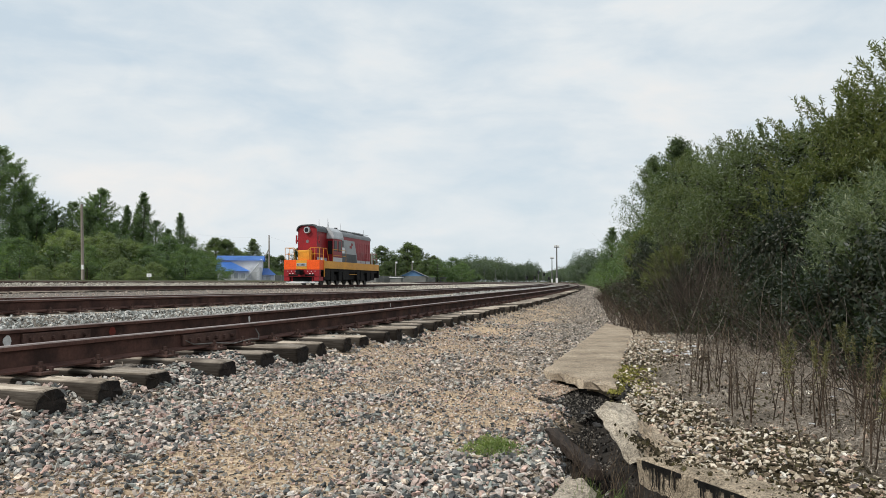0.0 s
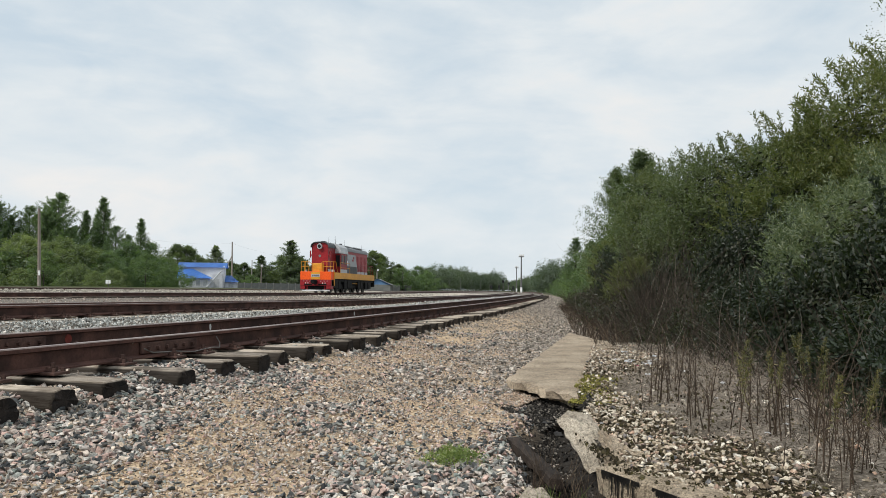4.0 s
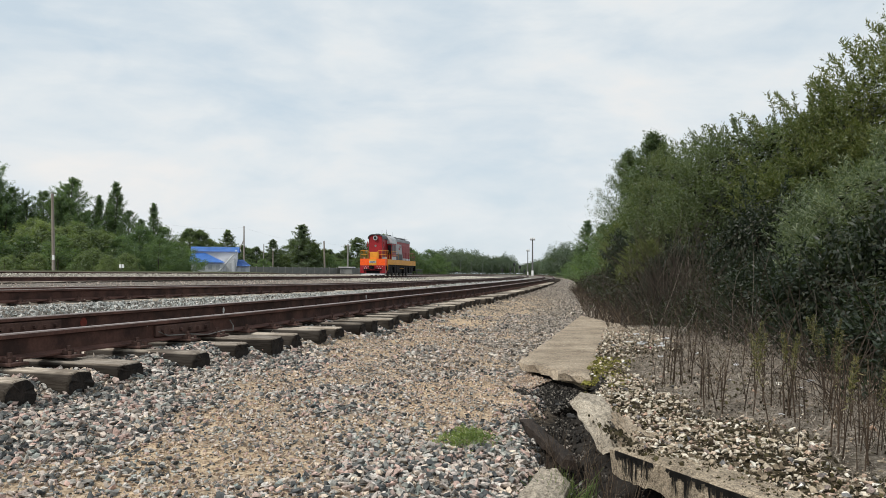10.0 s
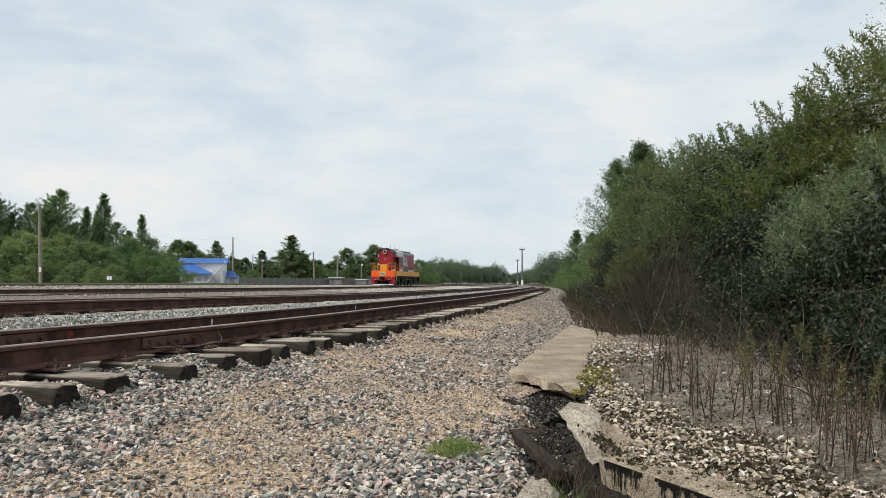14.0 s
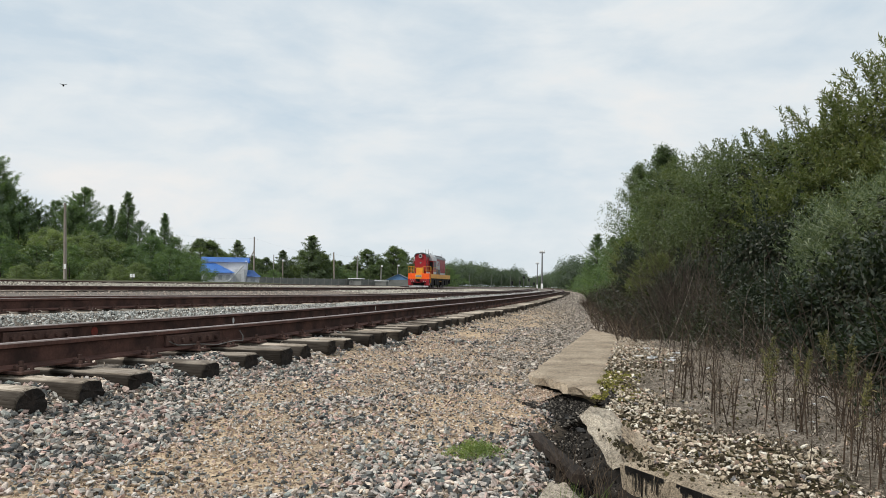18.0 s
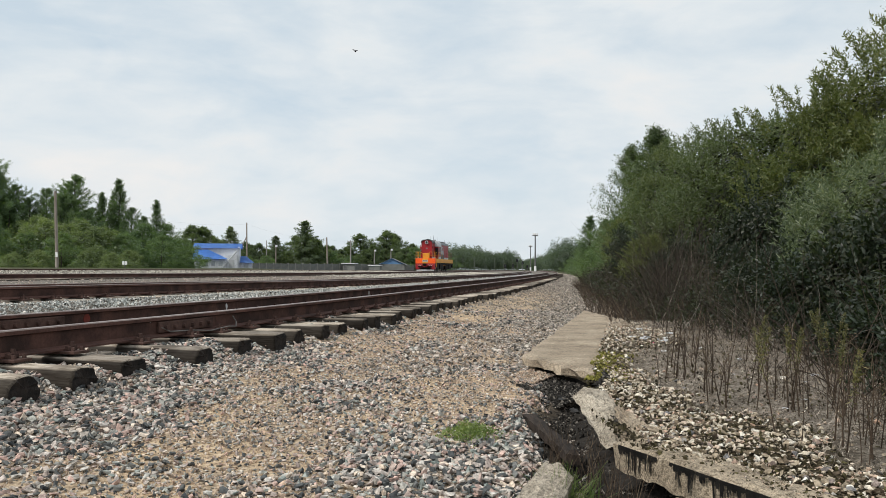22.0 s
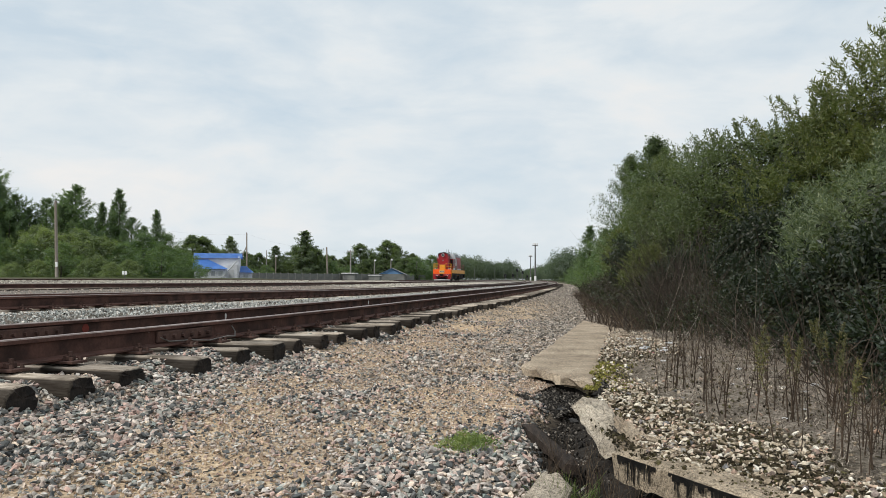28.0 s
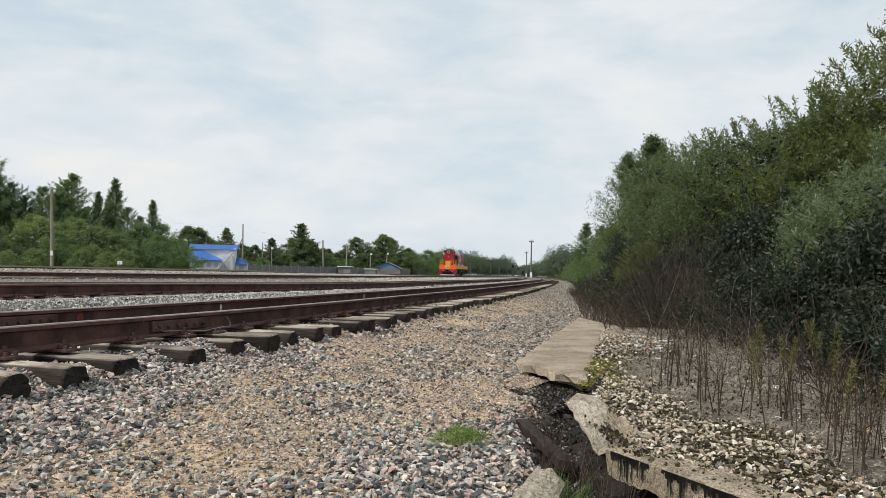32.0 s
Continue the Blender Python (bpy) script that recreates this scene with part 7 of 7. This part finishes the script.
herb_tuft(-0.42, 4.40, -0.515, 520, 0.085, 0.075, 81, "small fresh green herb in the ballast")
grass_tuft(0.09, 3.42, -0.62, 200, 0.22, 0.06, 82, "long green grass tuft by the fallen concrete")
grass_tuft(0.02, 3.05, -0.60, 120, 0.16, 0.07, 83, "long green grass tuft by the fallen concrete")
grass_tuft(0.30, 9.6, -0.56, 160, 0.12, 0.06, 84, "green grass tuft beside the edge slab")
grass_tuft(0.05, 8.2, -0.55, 90, 0.08, 0.05, 85, "green grass tuft beside the edge slab")
for i, (x, y) in enumerate(((0.20, 3.9), (0.26, 3.55), (0.10, 4.3), (0.32, 3.35), (0.02, 3.75))):
    r = np.random.default_rng(90 + i)
    n = 26
    b = np.stack([x + r.normal(0, 0.05, n), y + r.normal(0, 0.08, n), np.full(n, -0.62)], 1)
    v, f = stalk_mesh(b, np.stack([r.normal(0, 0.3, n), r.normal(0, 0.3, n), np.ones(n)], 1), r.uniform(0.12, 0.32, n), np.full(n, 0.0022), 0.35, 90 + i, 4)
    tagged(linked("dry_herb", fast_mesh("dry_herb", v, f), M_STALK), "dry brown herb growing in the washed-out gutter", "weed", kind="stuff")


def crumpled(name, x, y, z, size, mat, seed, label):
    """A crumpled scrap of sheet."""
    r = random.Random(seed)
    bm = bmesh.new()
    g = [[bm.verts.new((x + (i / 4 - 0.5) * size * r.uniform(0.8, 1.2), y + (j / 3 - 0.5) * size * 0.7 * r.uniform(0.8, 1.2), z + r.uniform(0.004, 0.35) * size)) for j in range(4)] for i in range(5)]
    for i in range(4):
        for j in range(3):
            bm.faces.new((g[i][j], g[i + 1][j], g[i + 1][j + 1], g[i][j + 1]))
    bmesh.ops.solidify(bm, geom=bm.faces[:], thickness=0.002)
    tagged(part(name, bm, mat), label, "litter")


for i, (x, y, s) in enumerate(((1.05, 8.7, 0.08), (1.22, 8.5, 0.10), (0.98, 9.2, 0.07), (1.42, 9.3, 0.09), (1.55, 5.0, 0.035), (1.95, 4.5, 0.04), (1.36, 6.0, 0.03), (2.1, 3.9, 0.03), (2.3, 5.4, 0.05), (1.62, 6.9, 0.06), (1.12, 9.0, 0.08), (1.3, 8.9, 0.06), (1.18, 10.2, 0.09), (1.5, 9.9, 0.08), (1.75, 5.6, 0.03), (1.35, 4.7, 0.03), (1.1, 7.6, 0.05), (1.5, 8.0, 0.05), (1.9, 5.9, 0.05))):
    crumpled("plastic_scrap", x, y, float(plat_z(x, y)), s, M_PLASTIC, 100 + i, "white crumpled plastic scrap on the gravel")
crumpled("pink_scrap", 2.62, 6.0, -0.36, 0.06, M_PINK, 120, "pink plastic scrap among the weeds")
crumpled("pink_scrap", 1.12, 8.55, -0.36, 0.05, M_PINK, 121, "pink plastic scrap on the gravel")


# ---------------------------------------------------------------- poles, fence and buildings across the yard
def pole(name, b, e, d, mat, label, r0=0.14, lean=0.0, cross=False, lamp=False, brace=0.0, category="pole"):
    x, h = b * d / 1000, 0.43 + e * d / 1000
    root = empty(name, pose(x, d, 0.0, 0, lean, 0), label, category)
    part("shaft", tube((0, 0, -0.1), (0, 0, h), r0, r0 * 0.7, 10), mat, root)
    if cross:
        part("crossarm", box(-0.9, 0.9, -0.06, 0.06, h - 0.45, h - 0.32), M_POLE_WOOD, root)
        for i in range(4):
            part("insulator", tube((-0.78 + i * 0.52, 0, h - 0.32), (-0.78 + i * 0.52, 0, h - 0.14), 0.05, 0.04, 8), M_WHITE, root)
    if lamp:
        part("lamp_arm", tube((0, 0, h - 0.15), (0.35, -0.5, h + 0.05), 0.04, 0.03, 6), M_MAST, root)
        part("lamp_head", box(0.12, 0.62, -0.95, -0.40, h - 0.18, h + 0.30, 0.1), M_WHITE, root, "white floodlight head")
    if brace:
        part("brace", tube((brace, 0, 0), (0, 0, h * 0.72), r0 * 0.8, r0 * 0.6, 8), mat, root)
    return root


p1 = pole("wooden_pole", -671, 108, 68, M_POLE_WOOD, "grey weathered pole with a small white plate", 0.165, -2.2)
part("plate", box(0.04, 0.26, -0.26, -0.22, 1.5, 1.95), M_WHITE, p1, "small white plate")
pole("wooden_pole", -397, 62, 140, M_POLE_WOOD, "wooden line pole with a slanting brace", 0.16, -0.8, False, False, -3.2)
pole("wooden_pole", -286, 42, 190, M_POLE_WOOD, "grey wooden line pole by the fence", 0.24, -2.0)
pole("lamp_pole", -322, 34, 190, M_POLE_CONCRETE, "concrete lamp pole with a white floodlight", 0.22, 0, False, True, 0, "lamp post")
pole("wooden_pole", -370, 38, 185, M_POLE_CONCRETE, "thin pole by the fence", 0.14)
pole("lamp_pole", -357, 30, 185, M_POLE_WOOD, "wooden lamp pole by the fence", 0.16, 0, False, True, 0, "lamp post")
pole("line_pole", -255, 38, 200, M_POLE_CONCRETE, "line pole with a crossarm and insulators", 0.22, 0, True)
pole("lamp_pole", -223, 24, 215, M_POLE_CONCRETE, "lamp pole with a white floodlight", 0.18, 0, False, True, 0, "lamp post")
pole("lamp_pole", -201, 25, 215, M_POLE_CONCRETE, "lamp pole with a white floodlight", 0.18, 0, False, True, 0, "lamp post")
pole("lamp_pole", -181, 21, 225, M_POLE_CONCRETE, "lamp pole with a white floodlight", 0.18, 0, False, True, 0, "lamp post")
pole("wooden_pole", -167, 24, 225, M_POLE_CONCRETE, "plain pole behind the sheds", 0.15)
for i in range(9):
    t = i / 8
    d = 300 + 330 * t
    pole("concrete_post", -152 + 120 * t**0.7, 16 - 3 * t, d, M_FENCE, "slim grey concrete post before the distant wood", 0.11)


def overhead_wire(a, b, sag, label):
    """A wire that sags between two pole tops; (bearing, height, distance) each."""
    p, q = [Vector((m[0] * m[2] / 1000, m[2], 0.43 + m[1] * m[2] / 1000)) for m in (a, b)]
    pts = [p.lerp(q, t) - Vector((0, 0, sag * 4 * t * (1 - t))) for t in np.linspace(0, 1, 15)]
    tagged(part("overhead_wire", tubes(pts, 0.005, 5), M_MAST), label, "wire")


overhead_wire((-671, 93, 68), (-398, 60, 140), 0.9, "thin sagging wire between two line poles")
overhead_wire((-398, 60, 140), (-287, 40, 190), 0.8, "thin sagging wire between two line poles")
overhead_wire((-287, 40, 190), (-255, 37, 200), 0.3, "short wire to the pole with insulators")


def mast(b, e, d, label):
    x, h = b * d / 1000, 0.43 + e * d / 1000
    root = empty("light_mast", pose(x, d, 0.0), label, "light mast", "tall light masts")
    part("shaft", tube((0, 0, -0.1), (0, 0, h), 0.34, 0.20, 12), M_MAST, root)
    part("platform", box(-1.0, 1.0, -0.5, 0.5, h - 0.9, h - 0.6), M_MAST, root)
    for sx in (-0.75, -0.25, 0.25, 0.75):
        part("floodlight", box(sx - 0.2, sx + 0.2, -0.5, 0.1, h - 0.6, h + 0.1, 0.08), M_WHITE, root)
    part("base", box(-0.4, 0.4, -0.4, 0.4, -0.2, 1.7, 0.1), M_WHITE, root, "whitewashed base")


mast(-14, 46, 290, "tall dark steel light mast beside the line")
mast(-20, 31, 430, "tall dark steel light mast further down the line")


def dwarf_signal(b, d, h, label):
    root = empty("signal", pose(b * d / 1000, d, 0.1), label, "signal")
    part("post", tube((0, 0, -0.2), (0, 0, h), 0.12, 0.1, 8), M_MAST, root)
    part("head", box(-0.4, 0.4, -0.25, 0.2, h, h + 1.2, 0.08), M_BLACK, root)
    for i in range(2):
        part("visor", tube((0, -0.26, h + 0.3 + 0.55 * i), (0, -0.5, h + 0.3 + 0.55 * i), 0.18, 0.16, 10), M_DGREY, root)


for b, d, h in ((-42, 300, 1.2), (-30, 330, 2.6), (-24, 330, 1.0), (-52, 280, 1.0), (-37, 310, 3.4)):
    dwarf_signal(b, d, h, "dark signal standing between the far tracks")


def plate_sign(b, d, s=1.0):
    root = empty("track_sign", pose(b * d / 1000, d, 0.1), "two white plates on a short post in the grass", "sign")
    part("post", tube((0, 0, -0.2), (0, 0, 0.9), 0.04, 0.04, 6), M_MAST, root)
    for k in (-1, 1):
        part("plate", box(k * 0.24 * s - 0.2 * s, k * 0.24 * s + 0.2 * s, -0.06, -0.03, 0.95 - 0.6 * s, 0.95, 0.01), M_WHITE, root)


plate_sign(-571, 62, 0.5)
plate_sign(-139, 250)


def fence_panel(parent, x0, y0, x1, y1, h):
    d = Vector((x1 - x0, y1 - y0, 0))
    m = Matrix.Translation((x0, y0, 0)) @ Matrix.Rotation(math.atan2(d.y, d.x), 4, "Z")
    ob = part("panel", box(0.06, d.length - 0.06, -0.05, 0.05, -0.1, h, 0.01), M_FENCE, parent)
    ob.matrix_basis = m
    ob = part("post", box(-0.1, 0.1, -0.1, 0.1, -0.1, h + 0.15, 0.02), M_POLE_CONCRETE, parent)
    ob.matrix_basis = m


FENCE = empty("fence", Matrix.Identity(4), "long grey concrete panel fence beyond the tracks", "fence")
for i in range(30):
    a, b = -470 + 300 * i / 30, -470 + 300 * (i + 1) / 30
    d0, d1 = 150 + 60 * i / 30, 150 + 60 * (i + 1) / 30
    fence_panel(FENCE, a * d0 / 1000, d0, b * d1 / 1000, d1, 1.7)


def gable_house(root, x0, x1, y0, y1, eave, ridge, wall_mat, roof_mat, along="x", over=0.3, wall_name="wall", roof_name="roof", gable_mat=None):
    """Walls with thickness and a pitched roof of two sheets."""
    t = 0.25
    part(wall_name, box(x0, x1, y0, y0 + t, 0, eave), wall_mat, root)
    part(wall_name, box(x0, x1, y1 - t, y1, 0, eave), wall_mat, root)
    part(wall_name, box(x0, x0 + t, y0 + t, y1 - t, 0, eave), wall_mat, root)
    part(wall_name, box(x1 - t, x1, y0 + t, y1 - t, 0, eave), wall_mat, root)
    if along == "x":
        ym = (y0 + y1) / 2
        for xx in (x0 + 0.02, x1 - t - 0.02):
            bm = bmesh.new()
            a = [bm.verts.new((xx, y, z)) for y, z in ((y0, eave), (y1, eave), (ym, ridge))]
            b = [bm.verts.new((xx + t, y, z)) for y, z in ((y0, eave), (y1, eave), (ym, ridge))]
            bm.faces.new(a), bm.faces.new(b[::-1])
            for i in range(3):
                bm.faces.new((a[i], a[(i + 1) % 3], b[(i + 1) % 3], b[i]))
            part("gable", bm, gable_mat or wall_mat, root)
        for ya in (y0 - over, y1 + over):
            bm = bmesh.new()
            q = [bm.verts.new(p) for p in ((x0 - over, ya, eave - 0.1), (x1 + over, ya, eave - 0.1), (x1 + over, ym, ridge + 0.03), (x0 - over, ym, ridge + 0.03))]
            bm.faces.new(q)
            bmesh.ops.solidify(bm, geom=bm.faces[:], thickness=-0.12)
            part(roof_name, bm, roof_mat, root)
    else:
        xm = (x0 + x1) / 2
        for yy in (y0 + 0.02, y1 - t - 0.02):
            bm = bmesh.new()
            a = [bm.verts.new((x, yy, z)) for x, z in ((x0, eave), (x1, eave), (xm, ridge))]
            b = [bm.verts.new((x, yy + t, z)) for x, z in ((x0, eave), (x1, eave), (xm, ridge))]
            bm.faces.new(a), bm.faces.new(b[::-1])
            for i in range(3):
                bm.faces.new((a[i], a[(i + 1) % 3], b[(i + 1) % 3], b[i]))
            part("gable", bm, gable_mat or wall_mat, root)
        for xa in (x0 - over, x1 + over):
            bm = bmesh.new()
            q = [bm.verts.new(p) for p in ((xa, y0 - over, eave - 0.1), (xa, y1 + over, eave - 0.1), (xm, y1 + over, ridge + 0.03), (xm, y0 - over, ridge + 0.03))]
            bm.faces.new(q)
            bmesh.ops.solidify(bm, geom=bm.faces[:], thickness=-0.12)
            part(roof_name, bm, roof_mat, root)


def station_house():
    d = 130
    root = empty("station_building", pose(-0.444 * d, d, 0.0, 0, 0, 20), "white station building with bright blue sheet roofs", "building")
    gable_house(root, -3.2, 4.4, 0, 6.5, 4.15, 4.95, M_WALL_WHITE, M_ROOF_BLUE, "x", 0.35)
    # lower front wing
    for x0, x1 in ((-2.9, 2.2),):
        part("wing_wall", box(x0, x1, -3.4, -0.05, 0, 2.15), M_WALL_WHITE, root)
        bm = bmesh.new()
        q = [bm.verts.new(p) for p in ((x0 - 0.3, -3.9, 2.10), (x1 + 0.5, -3.9, 2.10), (x0 + 2.0, 0.0, 3.80), (x0 - 0.3, 0.0, 3.80))]
        bm.faces.new(q)
        bmesh.ops.solidify(bm, geom=bm.faces[:], thickness=-0.12)
        part("wing_roof", bm, M_ROOF_BLUE, root, "low blue roof of the front wing")
    for x in (-2.2, -1.0, 0.2, 1.4):
        w = part("window", box(x - 0.35, x + 0.35, -3.44, -3.38, 0.85, 1.75), M_SLATE, root)
        part("window_frame", box(x - 0.42, x + 0.42, -3.43, -3.405, 0.78, 1.82), M_WHITE, w)
    # porch and side annexe
    part("annexe_wall", box(4.45, 6.5, 0.6, 5.0, 0, 1.6), M_WALL_WHITE, root)
    bm = bmesh.new()
    q = [bm.verts.new(p) for p in ((4.42, 0.1, 1.55), (6.9, 0.1, 1.55), (5.4, 4.9, 2.75), (4.42, 4.9, 2.75))]
    bm.faces.new(q)
    bmesh.ops.solidify(bm, geom=bm.faces[:], thickness=-0.12)
    part("annexe_roof", bm, M_ROOF_BLUE, root, "low blue roof of the annexe")
    for x in (5.5,):
        part("annexe_window", box(x - 0.4, x + 0.4, 0.57, 0.62, 0.6, 1.3), M_SLATE, root)
    part("porch", box(2.2, 4.2, -2.2, -0.05, 0, 2.9, 0.03), M_WALL_WHITE, root)
    part("porch_door", box(2.7, 3.6, -2.24, -2.19, 0.0, 2.0), M_LGREY, root)
    part("gutter_pipe", tube((1.6, -3.6, 0.6), (4.0, -2.3, 3.5), 0.14, 0.14, 8), M_LGREY, root)


station_house()


def shed():
    d = 200
    root = empty("shed", pose(-0.200 * d, d, 0.0, 0, 0, 6), "small shed with a blue gable and a pale sheet roof", "shed")
    gable_house(root, -3.3, 3.3, 0, 6.0, 1.75, 3.3, M_FENCE, M_SLATE, "y", 0.4, "wall", "roof", M_WALL_BLUE)
    booth = empty("booth", pose(-0.256 * 190, 190, 0.0), "small grey booth with a pale flat roof", "booth")
    part("wall", box(-1.5, 1.5, -1.2, 1.2, 0, 1.75), M_FENCE, booth)
    part("roof", box(-1.8, 1.8, -1.5, 1.5, 1.76, 1.95, 0.03), M_WHITE, booth)
    part("door", box(-1.2, -0.4, -1.25, -1.19, 0.0, 1.6), M_MAST, booth)
    box2 = empty("relay_cabinet", pose(-0.160 * 215, 215, 0.0), "grey metal lineside cabinet by the fence", "cabinet")
    part("body", box(-0.9, 0.9, -0.5, 0.5, 0, 1.5, 0.03), M_FENCE, box2)
    part("lid", box(-1.0, 1.0, -0.6, 0.6, 1.51, 1.6), M_SLATE, box2)
    hut = empty("lineside_hut", pose(-0.222 * 196, 196, 0.0), "small grey hut with a pale roof beside the shed", "hut")
    part("wall", box(-1.4, 1.4, -1.2, 1.2, 0, 1.3), M_FENCE, hut)
    part("roof", box(-1.6, 1.6, -1.4, 1.4, 1.31, 1.5, 0.03), M_WHITE, hut)


shed()


# ---------------------------------------------------------------- a fly that crosses the view
def build_fly():
    fly = empty("fly", pose(2, -2, 2.5), "small dark fly crossing in front of the sky", "insect")
    bm = bmesh.new()
    bmesh.ops.create_icosphere(bm, subdivisions=2, radius=0.0034, matrix=Matrix.Diagonal((0.8, 1.5, 0.8, 1)))
    part("body", bm, M_BLACK, fly)
    bm = bmesh.new()
    bmesh.ops.create_icosphere(bm, subdivisions=1, radius=0.0024, matrix=Matrix.Translation((0, -0.0070, 0.0005)))
    part("head", bm, M_BLACK, fly)
    for s in (-1, 1):
        bm = bmesh.new()
        q = [bm.verts.new(v) for v in ((0, -0.002, 0.003), (s * 0.009, -0.001, 0.005), (s * 0.010, 0.005, 0.005), (s * 0.002, 0.006, 0.0035))]
        bm.faces.new(q)
        bmesh.ops.solidify(bm, geom=bm.faces[:], thickness=0.0003)
        part("wing", bm, M_DGREY, fly)
    return fly


FLY = build_fly()

# ---------------------------------------------------------------- motion of the locomotive
def front_at(t):
    return 56.7 + 3.133 * t - 0.0462 * t * t + 0.000776 * t**3


def loco_pose(t):
    y = front_at(t)
    a, b = Vector((float(C3(y)), y, float(L3(y)))), Vector((float(C3(y + 12)), y + 12, float(L3(y + 12))))
    d = b - a
    return Matrix.Translation(a) @ Matrix.Rotation(-math.atan2(d.x, d.y), 4, "Z") @ Matrix.Rotation(math.atan2(d.z, 12), 4, "X")


def fly_rows():
    """It comes over from behind, dips into view four times and leaves."""
    away = (0.6, -1.2, 2.6)
    stops = [(0.0, away), (17.2, away), (17.8, (0.1, 2.3, 1.32)), (18.0, (-1.436, 2.091, 0.998)), (18.3, (-2.6, 0.6, 1.2)), (19.5, away), (21.4, away), (22.0, (-0.606, 2.439, 1.119)), (22.3, (-0.5, 1.6, 2.6)), (22.7, (-0.3, 1.6, 2.4)),
             (23.0, (-0.463, 1.9, 0.893)), (23.3, (-1.6, 0.8, 2.2)), (24.5, away), (27.0, away), (27.5, (-0.834, 2.349, 1.193)), (27.8, (-1.2, 1.4, 2.5)), (29.0, away), (32.0, away)]
    return [(t, pose(*p, 0, 0, 35)) for t, p in stops]


def motions():
    walk(FLY, fly_rows())
    walk(LOCO, [(t, loco_pose(t)) for t in np.arange(0, 32.01, 0.5)])
    turns = [(t, math.degrees((front_at(t) - front_at(0)) / WHEEL_R)) for t in np.arange(0, 32.01, 0.2)]
    for axle, y in zip(WHEELS, AXLES):
        walk(axle, [(t, pose(0, y, WHEEL_R, -a, 0, 0)) for t, a in turns])


motions()
